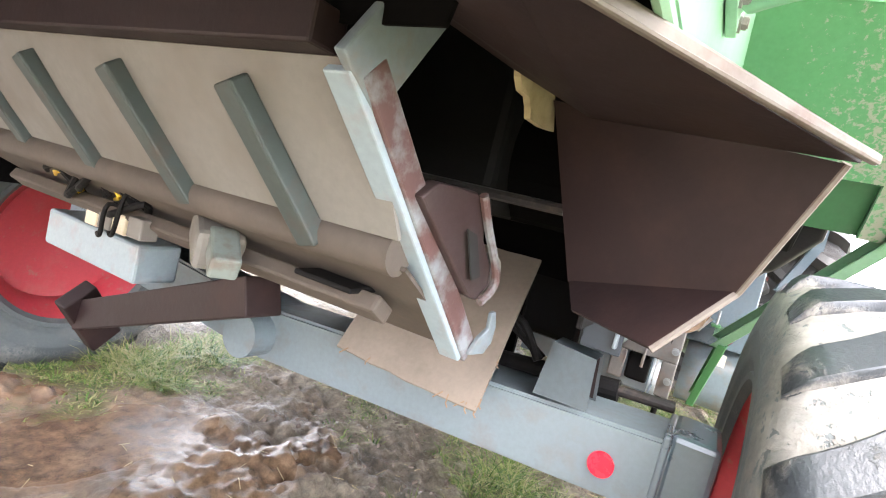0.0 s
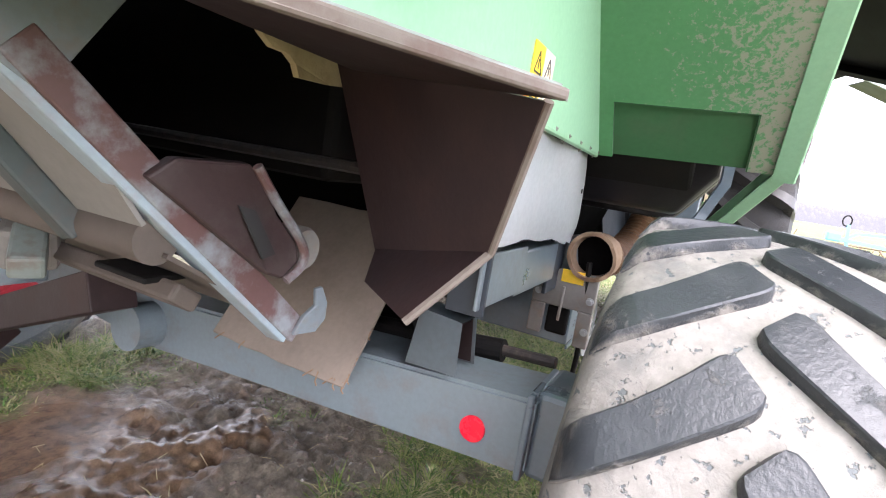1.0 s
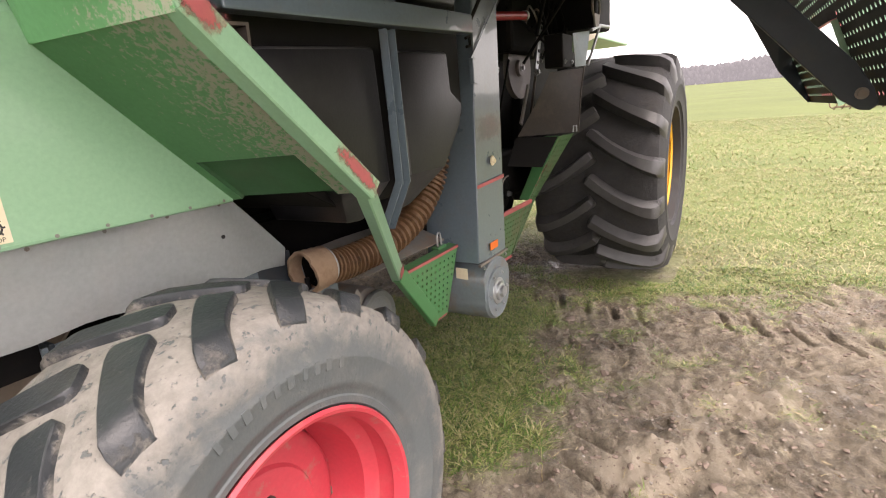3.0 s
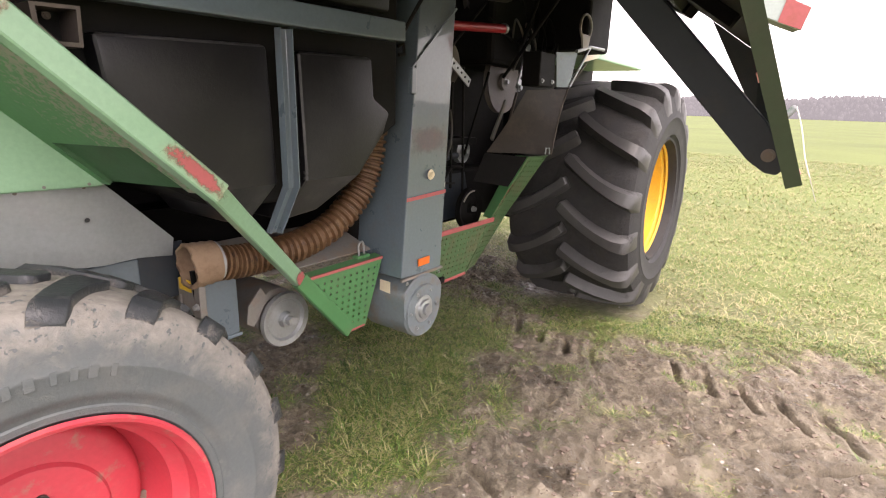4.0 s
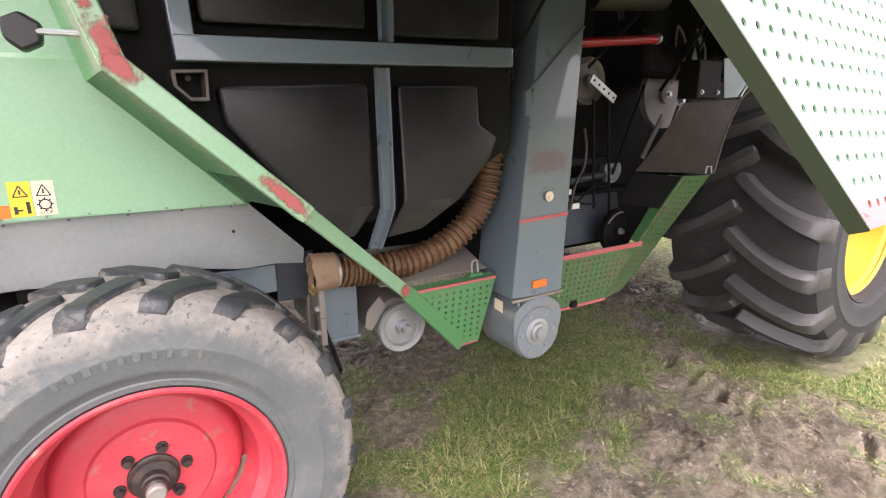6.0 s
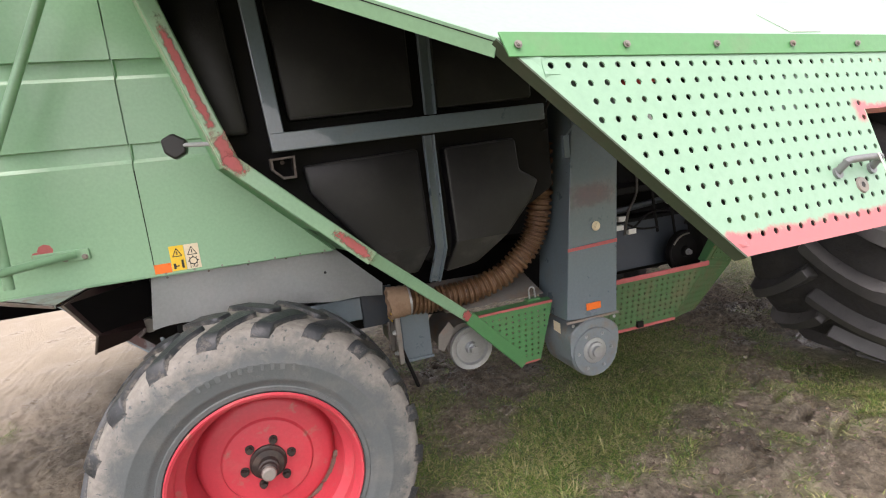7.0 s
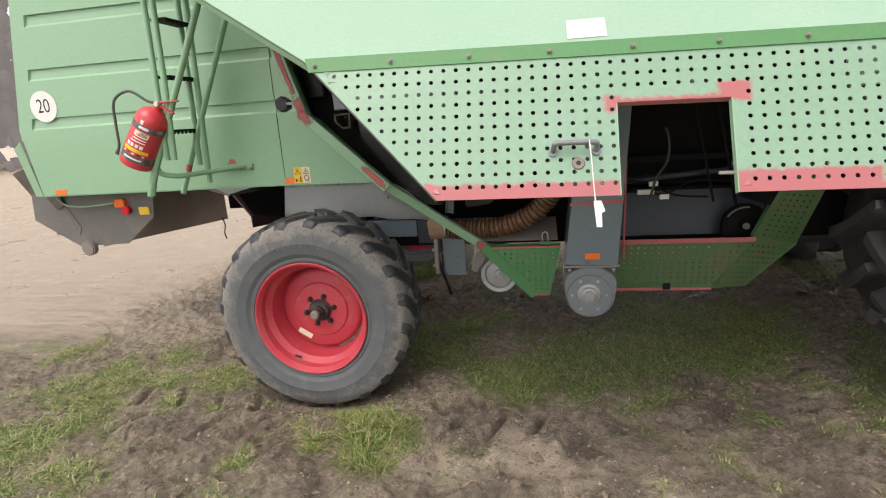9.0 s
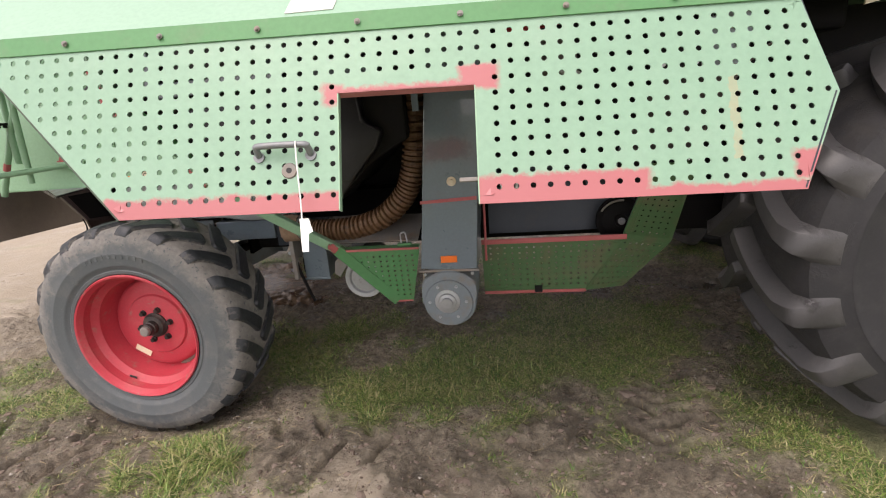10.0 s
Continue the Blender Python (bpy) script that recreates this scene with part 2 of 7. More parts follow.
def guard_paint():
    """Mint paint with brushed pink primer along the lower edge and round the cut-out, in the sheet's own coordinates."""
    m = surface("guard_paint", (0.212, 0.36, 0.250), (0.25, 0.385, 0.28), 0.34, 5.0, 0.42, bump=0.04, grain=60.0, coat=0.1)
    nt = m.node_tree
    L = nt.links.new
    bs = nt.nodes["Principled BSDF"]
    old = bs.inputs["Base Color"].links[0].from_socket
    tc = nt.nodes.new("ShaderNodeTexCoord")
    wob = node(nt, "ShaderNodeTexNoise", Scale=24.0, Detail=7.0, Roughness=0.7)
    L(tc.outputs["Object"], wob.inputs["Vector"])
    off = nt.nodes.new("ShaderNodeVectorMath")
    off.operation = 'MULTIPLY_ADD'
    off.inputs[1].default_value = (0.05, 0.05, 0.05)
    L(wob.outputs["Color"], off.inputs[0])
    L(tc.outputs["Object"], off.inputs[2])
    sep = nt.nodes.new("ShaderNodeSeparateXYZ")
    L(off.outputs[0], sep.inputs[0])

    def math_node(op, a, b):
        n = nt.nodes.new("ShaderNodeMath")
        n.operation = op
        for k, v in enumerate((a, b)):
            if isinstance(v, (int, float)):
                n.inputs[k].default_value = v
            else:
                L(v, n.inputs[k])
        return n.outputs[0]
    def ramp_up(value, at, steep):
        n = math_node('MULTIPLY', math_node('SUBTRACT', value, at), float(steep))
        n.node.use_clamp = False
        m2 = math_node('ADD', n, 0.5)
        m2.node.use_clamp = True
        return m2
    total = None
    for u0, u1, v0, v1 in ((0.30, 0.99, -1, 0.070), (0.935, 0.985, 0.272, 0.322), (0.97, 1.33, 0.294, 0.314), (1.255, 1.345, 0.292, 0.350), (1.28, 1.67, -1, 0.088), (1.60, 2.2, -1, 0.046), (1.975, 2.2, 0.05, 0.115), (1.92, 2.04, 0.462, 1.0)):
        a = math_node('MULTIPLY', ramp_up(sep.outputs["X"], u0, 60), ramp_up(sep.outputs["X"], u1, -60))
        b = math_node('MULTIPLY', ramp_up(sep.outputs["Z"], v0, 90), ramp_up(sep.outputs["Z"], v1, -90))
        c = math_node('MULTIPLY', a, b)
        total = c if total is None else math_node('MAXIMUM', total, c)
    mix = nt.nodes.new("ShaderNodeMix")
    mix.data_type = 'RGBA'
    mix.inputs["B"].default_value = (0.42, 0.105, 0.12, 1)
    L(math_node('MULTIPLY', total, 0.92), mix.inputs["Factor"])
    L(old, mix.inputs["A"])
    streak = math_node('MULTIPLY', math_node('LESS_THAN', math_node('ABSOLUTE', math_node('SUBTRACT', sep.outputs["X"], 1.86), 0), 0.010), math_node('MULTIPLY', math_node('GREATER_THAN', sep.outputs["Z"], 0.10), math_node('LESS_THAN', sep.outputs["Z"], 0.285)))
    rust = nt.nodes.new("ShaderNodeMix")
    rust.data_type = 'RGBA'
    rust.inputs["B"].default_value = (0.50, 0.27, 0.13, 1)
    L(math_node('MULTIPLY', math_node('MULTIPLY', streak, wob.outputs["Fac"]), 0.55), rust.inputs["Factor"])
    L(mix.outputs["Result"], rust.inputs["A"])
    L(rust.outputs["Result"], bs.inputs["Base Color"])
    return m


MINT_GUARD = guard_paint()


def caked(name, rubber, worn, mud, mud_dark, rough=0.55, bump=0.3, scale=15.0, edge=0.46):
    """Rubber with dry mud sticking to it where the mesh says so, in ragged patches."""
    m = surface(name, rubber, worn, 0.38, 9.0, rough, bump=bump, grain=115)
    nt = m.node_tree
    L = nt.links.new
    bs = nt.nodes["Principled BSDF"]
    old = bs.inputs["Base Color"].links[0].from_socket
    geo = nt.nodes.new("ShaderNodeNewGeometry")
    att = nt.nodes.new("ShaderNodeAttribute")
    att.attribute_name = "mud"
    rag = node(nt, "ShaderNodeTexNoise", Scale=scale, Detail=9.0, Roughness=0.68, Distortion=0.4)
    tint = node(nt, "ShaderNodeTexNoise", Scale=scale * 2.4, Detail=6.0, Roughness=0.7)
    L(geo.outputs["Position"], rag.inputs["Vector"])
    L(geo.outputs["Position"], tint.inputs["Vector"])
    spread_n = nt.nodes.new("ShaderNodeMath")
    spread_n.operation = 'MULTIPLY_ADD'
    spread_n.inputs[1].default_value = 1.9
    L(rag.outputs["Fac"], spread_n.inputs[0])
    L(att.outputs["Fac"], spread_n.inputs[2])
    cut = nt.nodes.new("ShaderNodeMapRange")
    cut.interpolation_type = 'SMOOTHSTEP'
    cut.inputs["From Min"].default_value, cut.inputs["From Max"].default_value = 1.45 - edge / 2, 1.45 + edge / 2
    fleck = node(nt, "ShaderNodeTexNoise", Scale=scale * 3.6, Detail=4.0, Roughness=0.6)
    L(geo.outputs["Position"], fleck.inputs["Vector"])
    bare = nt.nodes.new("ShaderNodeMapRange")
    bare.inputs["From Min"].default_value, bare.inputs["From Max"].default_value = 0.60, 0.66
    bare.inputs["To Max"].default_value = -0.9
    L(fleck.outputs["Fac"], bare.inputs["Value"])
    specked = nt.nodes.new("ShaderNodeMath")
    L(spread_n.outputs[0], specked.inputs[0])
    L(bare.outputs["Result"], specked.inputs[1])
    L(specked.outputs[0], cut.inputs["Value"])
    tone = nt.nodes.new("ShaderNodeValToRGB")
    e = tone.color_ramp.elements
    e[0].position, e[0].color = 0.36, rgba(mud_dark)
    e[1].position, e[1].color = 0.62, rgba(mud)
    L(tint.outputs["Fac"], tone.inputs["Fac"])
    mix = nt.nodes.new("ShaderNodeMix")
    mix.data_type = 'RGBA'
    L(cut.outputs["Result"], mix.inputs["Factor"])
    L(old, mix.inputs["A"])
    L(tone.outputs["Color"], mix.inputs["B"])
    L(mix.outputs["Result"], bs.inputs["Base Color"])
    dull = nt.nodes.new("ShaderNodeMapRange")
    dull.inputs["To Min"].default_value, dull.inputs["To Max"].default_value = rough, 0.92
    L(cut.outputs["Result"], dull.inputs["Value"])
    L(dull.outputs["Result"], bs.inputs["Roughness"])
    lump = node(nt, "ShaderNodeBump", Strength=0.55, Distance=0.006)
    L(cut.outputs["Result"], lump.inputs["Height"])
    L(bs.inputs["Normal"].links[0].from_socket, lump.inputs["Normal"])
    L(lump.outputs[0], bs.inputs["Normal"])
    return m


TYRE_GREY = caked("weathered_tyre_rubber", (0.084, 0.096, 0.099), (0.130, 0.130, 0.124), (0.244, 0.231, 0.209), (0.185, 0.174, 0.156), 0.62, edge=0.9)
TYRE_LUG = caked("worn_lug_rubber", (0.024, 0.028, 0.032), (0.048, 0.052, 0.056), (0.225, 0.210, 0.186), (0.120, 0.112, 0.100), 0.42, 0.35, 20.0)
# front tyre: carcass and flank tones are darkened for shade between dusty lugs
TYRE_BLACK = caked("tyre_rubber", (0.022, 0.022, 0.024), (0.038, 0.037, 0.037), (0.042, 0.040, 0.038), (0.027, 0.026, 0.026), 0.72, 0.12, 7.0)
FRONT_LUG = caked("dusty_lug_rubber", (0.058, 0.057, 0.058), (0.082, 0.079, 0.077), (0.038, 0.036, 0.035), (0.020, 0.019, 0.020), 0.46, 0.15, 8.0)
CLOD = surface("mud_clod", (0.17, 0.128, 0.10), (0.29, 0.235, 0.19), 0.4, 12.0, 0.8, bump=0.4, grain=50)


def brushed_primer(name, colour, dark, most=0.92):
    """Primer daubed on with a dry brush: it thins out raggedly towards the edge of each patch."""
    m = surface(name, colour, dark, 0.3, 14.0, 0.6, bump=0.05)
    nt = m.node_tree
    L = nt.links.new
    bs = nt.nodes["Principled BSDF"]
    geo = nt.nodes.new("ShaderNodeNewGeometry")
    att = nt.nodes.new("ShaderNodeAttribute")
    att.attribute_name = "depth"
    rag = node(nt, "ShaderNodeTexNoise", Scale=34.0, Detail=8.0, Roughness=0.75)
    L(geo.outputs["Position"], rag.inputs["Vector"])
    thick = nt.nodes.new("ShaderNodeMath")
    thick.operation = 'MULTIPLY_ADD'
    thick.inputs[1].default_value = 1.7
    L(rag.outputs["Fac"], thick.inputs[0])
    L(att.outputs["Fac"], thick.inputs[2])
    cut = nt.nodes.new("ShaderNodeMapRange")
    cut.inputs["From Min"].default_value, cut.inputs["From Max"].default_value = 0.90, 1.30
    cut.inputs["To Max"].default_value = most
    L(thick.outputs[0], cut.inputs["Value"])
    L(cut.outputs["Result"], bs.inputs["Alpha"])
    return m


RED_BRUSHED = brushed_primer("brushed_red_primer", (0.42, 0.10, 0.10), (0.30, 0.09, 0.06))
RED_THIN = brushed_primer("thin_red_primer", (0.34, 0.11, 0.12), (0.22, 0.11, 0.12), 0.24)


# ---- building helpers ----
def part(name, bm, material, parent=None, label="", smooth=False):
    me = bpy.data.meshes.new(name)
    bmesh.ops.recalc_face_normals(bm, faces=bm.faces)
    if smooth:
        for f in bm.faces:
            f.smooth = True
    bm.to_mesh(me)
    bm.free()
    for m in material if isinstance(material, (list, tuple)) else (material,):
        me.materials.append(m)
    if smooth:
        me.set_sharp_from_angle(angle=radians(38))
    ob = new(name, me)
    if parent is not None:
        ob.parent = parent
    return tagged(ob, label)


def thing(name, label, category, group="", kind="", at=(0, 0, 0)):
    ob = new(name)
    ob.empty_display_size = 0.1
    ob.location = at
    return tagged(ob, label, category, group, kind)


def box(x0, x1, y0, y1, z0, z1, bevel=0.004, bm=None):
    own = bmesh.new()
    bmesh.ops.create_cube(own, size=1)
    for v in own.verts:
        v.co = Vector(((x0 + x1) / 2 + v.co.x * (x1 - x0), (y0 + y1) / 2 + v.co.y * (y1 - y0), (z0 + z1) / 2 + v.co.z * (z1 - z0)))
    if bevel:
        bmesh.ops.bevel(own, geom=own.edges[:], offset=bevel, segments=2, affect='EDGES', profile=0.5)
    return merge(bm, own)


def merge(bm, own):
    if bm is None:
        return own
    me = bpy.data.meshes.new("tmp")
    own.to_mesh(me)
    own.free()
    bm.from_mesh(me)
    bpy.data.meshes.remove(me)
    return bm


def moved(bm, m):
    bmesh.ops.transform(bm, matrix=m, verts=bm.verts)
    return bm


def plate(points, thick, bevel=0.0, bm=None, toward=None):
    """A flat sheet through the points, thick towards the given side, or away from the side its winding faces."""
    own = bmesh.new()
    vs = [own.verts.new(p) for p in points]
    f = own.faces.new(vs)
    f.normal_update()
    n = f.normal.copy()
    if toward is not None and n.dot(Vector(toward)) > 0:
        n.negate()
    ext = bmesh.ops.extrude_face_region(own, geom=[f])
    bmesh.ops.translate(own, vec=-n * thick, verts=[g for g in ext["geom"] if isinstance(g, bmesh.types.BMVert)])
    bmesh.ops.recalc_face_normals(own, faces=own.faces)
    if bevel:
        bmesh.ops.bevel(own, geom=own.edges[:], offset=bevel, segments=2, affect='EDGES', profile=0.5)
    return merge(bm, own)


def smooth_path(points, steps=8):
    pts = [Vector(p) for p in points]
    if len(pts) < 3:
        return pts
    out = []
    for i in range(len(pts) - 1):
        p0, p1, p2, p3 = pts[max(i - 1, 0)], pts[i], pts[i + 1], pts[min(i + 2, len(pts) - 1)]
        for s in range(steps):
            t = s / steps
            out.append(0.5 * ((2 * p1) + (p2 - p0) * t + (2 * p0 - 5 * p1 + 4 * p2 - p3) * t * t + (3 * p1 - p0 - 3 * p2 + p3) * t ** 3))
    out.append(pts[-1])
    return out


def tube(points, radius, sides=10, steps=1, bm=None, cap=True):
    """A round bar or pipe along the points; radius may be a function of 0..1."""
    own = bmesh.new()
    pts = smooth_path(points, steps) if steps > 1 else [Vector(p) for p in points]
    rings = []
    up = Vector((0.13, 0.21, 1)).normalized()
    side = None
    for i, p in enumerate(pts):
        d = (pts[min(i + 1, len(pts) - 1)] - pts[max(i - 1, 0)]).normalized()
        if side is None:
            side = d.cross(up).normalized()
        else:
            side = (side - d * side.dot(d)).normalized()
        other = d.cross(side)
        r = radius(i / (len(pts) - 1)) if callable(radius) else radius
        rings.append([own.verts.new(p + r * (side * math.cos(a) + other * math.sin(a))) for a in (2 * math.pi * k / sides for k in range(sides))])
    for a, b in zip(rings, rings[1:]):
        for k in range(sides):
            own.faces.new((a[k], a[(k + 1) % sides], b[(k + 1) % sides], b[k]))
    if cap:
        own.faces.new(rings[0][::-1])
        own.faces.new(rings[-1])
    return merge(bm, own)


def beam(a, b, w, h, up=(0, 0, 1), bevel=0.004, bm=None):
    """A square bar from a to b, w wide and h high."""
    a, b = Vector(a), Vector(b)
    d = (b - a)
    n = d.length
    d.normalize()
    side = d.cross(Vector(up)).normalized()
    top = side.cross(d)
    own = box(-w / 2, w / 2, 0, n, -h / 2, h / 2, bevel)
    m = Matrix((side, d, top)).transposed().to_4x4()
    m.translation = a
    return merge(bm, moved(own, m))


def lathe(profile, turns=48, bm=None, closed=False):
    """Turns (radius, y) pairs round the y axis."""
    own = bmesh.new()
    rings = [[own.verts.new((r * math.cos(2 * math.pi * k / turns), y, r * math.sin(2 * math.pi * k / turns))) for k in range(turns)] for r, y in profile]
    pairs = list(zip(rings, rings[1:])) + ([(rings[-1], rings[0])] if closed else [])
    for a, b in pairs:
        for k in range(turns):
            own.faces.new((a[k], a[(k + 1) % turns], b[(k + 1) % turns], b[k]))
    return merge(bm, own)


def disc(c, axis, r, thick, sides=24, bevel=0.0, bm=None):
    """A short round plate at c along the axis."""
    own = bmesh.new()
    bmesh.ops.create_cone(own, cap_ends=True, segments=sides, radius1=r, radius2=r, depth=thick)
    if bevel:
        bmesh.ops.bevel(own, geom=[e for e in own.edges if len(e.link_faces) == 2 and any(len(f.verts) > 4 for f in e.link_faces)], offset=bevel, segments=2, affect='EDGES')
    m = Vector(axis).to_track_quat('Z', 'Y').to_matrix().to_4x4()
    m.translation = Vector(c)
    return merge(bm, moved(own, m))


def bolt(c, axis, r=0.011, h=0.008, bm=None):
    own = disc(c, axis, r * 1.35, h * 0.4, 14)
    return merge(bm, disc(Vector(c) + Vector(axis).normalized() * h * 0.6, axis, r, h, 6, 0.0015, own))


def perforated(w, h, pitch_u, pitch_v, r, thick, margin=0.02, cuts=(), hole=None, first=None, rim=0.0):
    """A sheet in the u, v plane (x, z), with rows of real round holes; cuts are (point, outward normal) lines; hole is a rectangle left open;
    first is the middle of the lowest left hole; rim is how far holes keep from cut edges."""
    own = bmesh.new()
    cols, rows = max(1, int((w - 2 * margin) / pitch_u)), max(1, int((h - 2 * margin) / pitch_v))
    mu, mv = (w - cols * pitch_u) / 2, (h - rows * pitch_v) / 2
    if first:
        mu, mv = first[0] - pitch_u / 2, first[1] - pitch_v / 2
        cols, rows = int((w - mu) / pitch_u), int((h - mv) / pitch_v)

    def quad(u0, u1, v0, v1):
        own.faces.new([own.verts.new((u, 0, v)) for u, v in ((u0, v0), (u1, v0), (u1, v1), (u0, v1))])

    def solid(cu, cv):
        if hole and hole[0] - r - 0.3 * rim < cu < hole[1] + r + 0.3 * rim and hole[2] - r < cv < hole[3] + r + 0.8 * rim:
            return True
        return any((cu - p[0]) * n[0] + (cv - p[1]) * n[1] > -rim for p, n in cuts) if rim else False
    lo, hi, top = mu, mu + cols * pitch_u, mv + rows * pitch_v
    quad(0, w, 0, mv)
    quad(0, w, top, h)
    quad(0, lo, mv, top)
    quad(hi, w, mv, top)
    for j in range(rows):
        v0 = mv + j * pitch_v
        for i in range(cols):
            u0 = lo + i * pitch_u
            cu, cv = u0 + pitch_u / 2, v0 + pitch_v / 2
            if solid(cu, cv):
                quad(u0, u0 + pitch_u, v0, v0 + pitch_v)
                continue
            outer = [(u0 + pitch_u * a, v0 + pitch_v * b) for a, b in ((1, .5), (1, 1), (.5, 1), (0, 1), (0, .5), (0, 0), (.5, 0), (1, 0))]
            vo = [own.verts.new((u, 0, v)) for u, v in outer]
            vi = [own.verts.new((cu + r * math.cos(math.pi / 4 * k), 0, cv + r * math.sin(math.pi / 4 * k))) for k in range(8)]
            for k in range(8):
                own.faces.new((vo[k], vo[(k + 1) % 8], vi[(k + 1) % 8], vi[k]))
    bmesh.ops.remove_doubles(own, verts=own.verts, dist=1e-4)
    for p, n in cuts:
        bmesh.ops.bisect_plane(own, geom=own.verts[:] + own.edges[:] + own.faces[:], plane_co=(p[0], 0, p[1]), plane_no=(n[0], 0, n[1]), clear_outer=True)
    if hole:
        for p, n in (((hole[0], 0), (1, 0)), ((hole[1], 0), (1, 0)), ((0, hole[2]), (0, 1)), ((0, hole[3]), (0, 1))):
            bmesh.ops.bisect_plane(own, geom=own.verts[:] + own.edges[:] + own.faces[:], plane_co=(p[0], 0, p[1]), plane_no=(n[0], 0, n[1]))
        dead = [f for f in own.faces if hole[0] < f.calc_center_median().x < hole[1] and hole[2] < f.calc_center_median().z < hole[3]]
        bmesh.ops.delete(own, geom=dead, context='FACES')
    bmesh.ops.recalc_face_normals(own, faces=own.faces)
    bmesh.ops.solidify(own, geom=own.faces[:], thickness=thick)
    return own


# ---- ground: one sheet of trodden mud and grass ----
def smoothstep(a, b, x):
    t = np.clip((x - a) / (b - a), 0, 1)
    return t * t * (3 - 2 * t)


def fbm(x, y, freq, octaves=4, seed=0):
    """Smooth value noise on arrays."""
    rng = np.random.RandomState(seed)
    table = rng.rand(256, 256)
    out, amp, tot = np.zeros_like(x, dtype=float), 1.0, 0.0
    for o in range(octaves):
        u, v = x * freq + 17.3 * o, y * freq + 5.1 * o
        i, j = np.floor(u).astype(int), np.floor(v).astype(int)
        fu, fv = u - i, v - j
        fu, fv = fu * fu * (3 - 2 * fu), fv * fv * (3 - 2 * fv)
        g = lambda a, b: table[a % 256, b % 256]
        out += amp * ((g(i, j) * (1 - fu) + g(i + 1, j) * fu) * (1 - fv) + (g(i, j + 1) * (1 - fu) + g(i + 1, j + 1) * fu) * fv)
        tot += amp
        amp *= 0.5
        freq *= 2.03
    return out / tot


def blob(x, y, cx, cy, sx, sy):
    return np.exp(-((x - cx) / sx) ** 2 - ((y - cy) / sy) ** 2)


def sandy(x, y):
    """The dry pale track behind the machine."""
    track = smoothstep(-0.75, -1.5, x) * smoothstep(0.3, 1.0, y)
    dry = 1.0 * blob(x, y, 1.22, -0.52, 0.42, 0.16) + 0.8 * blob(x, y, 0.90, -0.08, 0.16, 0.10) + 0.6 * blob(x, y, 0.80, -0.66, 0.4, 0.12) + 0.7 * blob(x, y, 1.7, -0.85, 0.6, 0.2) + 0.5 * blob(x, y, 2.6, -1.35, 0.8, 0.3)
    return np.clip(track + dry * smoothstep(0.40, 0.56, fbm(x, y, 4.5, 4, 51)), 0, 1)


def wetness(x, y):
    """Standing water and soaked mud beyond the rear axle."""
    soaked = smoothstep(1.0, 1.5, y) * smoothstep(-0.9, -0.3, x) * (1 - smoothstep(0.3, 0.9, x)) * (1 - smoothstep(2.4, 3.2, y))
    patchy = smoothstep(0.50, 0.66, fbm(x, y, 3.4, 4, 27))
    return np.clip(1.3 * blob(x, y, -0.3, 1.95, 0.45, 0.28) + soaked * (0.25 + 0.85 * patchy), 0, 1)


def grass_cover(x, y):
    """0 bare mud to 1 full turf."""
    n = fbm(x, y, 1.9, 5, 3)
    turf = 0.80 * blob(x, y, 1.65, 0.38, 0.62, 0.42) + 0.42 * blob(x, y, 1.05, 0.18, 0.30, 0.25) + 0.62 * blob(x, y, 0.44, -0.42, 0.18, 0.25) + 0.35 * blob(x, y, 0.20, -0.22, 0.18, 0.10) + 0.45 * blob(x, y, 0.50, 0.50, 0.25, 0.20)
    turf = turf + 0.62 * blob(x, y, 2.95, -0.12, 0.42, 0.26) + 0.50 * blob(x, y, 3.3, -0.55, 0.60, 0.32) + 0.40 * blob(x, y, -1.35, 0.10, 0.55, 0.55) + 0.42 * blob(x, y, -1.35, -0.75, 0.45, 0.40)
    turf = turf + 0.60 * blob(x, y, 0.45, 2.35, 0.5, 0.22) + 0.50 * blob(x, y, 0.60, 1.02, 0.38, 0.35) + 0.50 * blob(x, y, 2.3, 0.80, 0.65, 0.40) + 0.30 * blob(x, y, 2.0, 1.3, 0.8, 0.5)
    bare = 0.55 * blob(x, y, 2.15, 0.15, 0.20, 0.13) + 0.50 * blob(x, y, 2.40, -0.36, 0.55, 0.22) + 0.48 * blob(x, y, 1.15, -0.42, 0.55, 0.26) + 0.45 * blob(x, y, 2.35, -1.15, 0.85, 0.36) + 0.40 * blob(x, y, -0.40, -0.42, 0.50, 0.28) + 0.30 * blob(x, y, 0.0, 0.0, 0.35, 0.22) + 0.6 * blob(x, y, 0.1, 1.78, 0.75, 0.33)
    field = 1.35 * smoothstep(2.9, 4.8, x - 0.25 * y) + 0.6 * smoothstep(-2.3, -4.2, y)
    base = 0.20 + turf - bare + field - 0.75 * smoothstep(-0.75, -1.5, x) * smoothstep(0.3, 1.0, y) - 0.4 * wetness(x, y)
    fine = fbm(x, y, 7.0, 3, 41) - 0.5
    return np.clip(((n - 0.5) * 3.0 + fine * 1.9) * (1 - 0.70 * np.minimum(field, 1)) + base * 1.05 - 0.04, 0, 1)


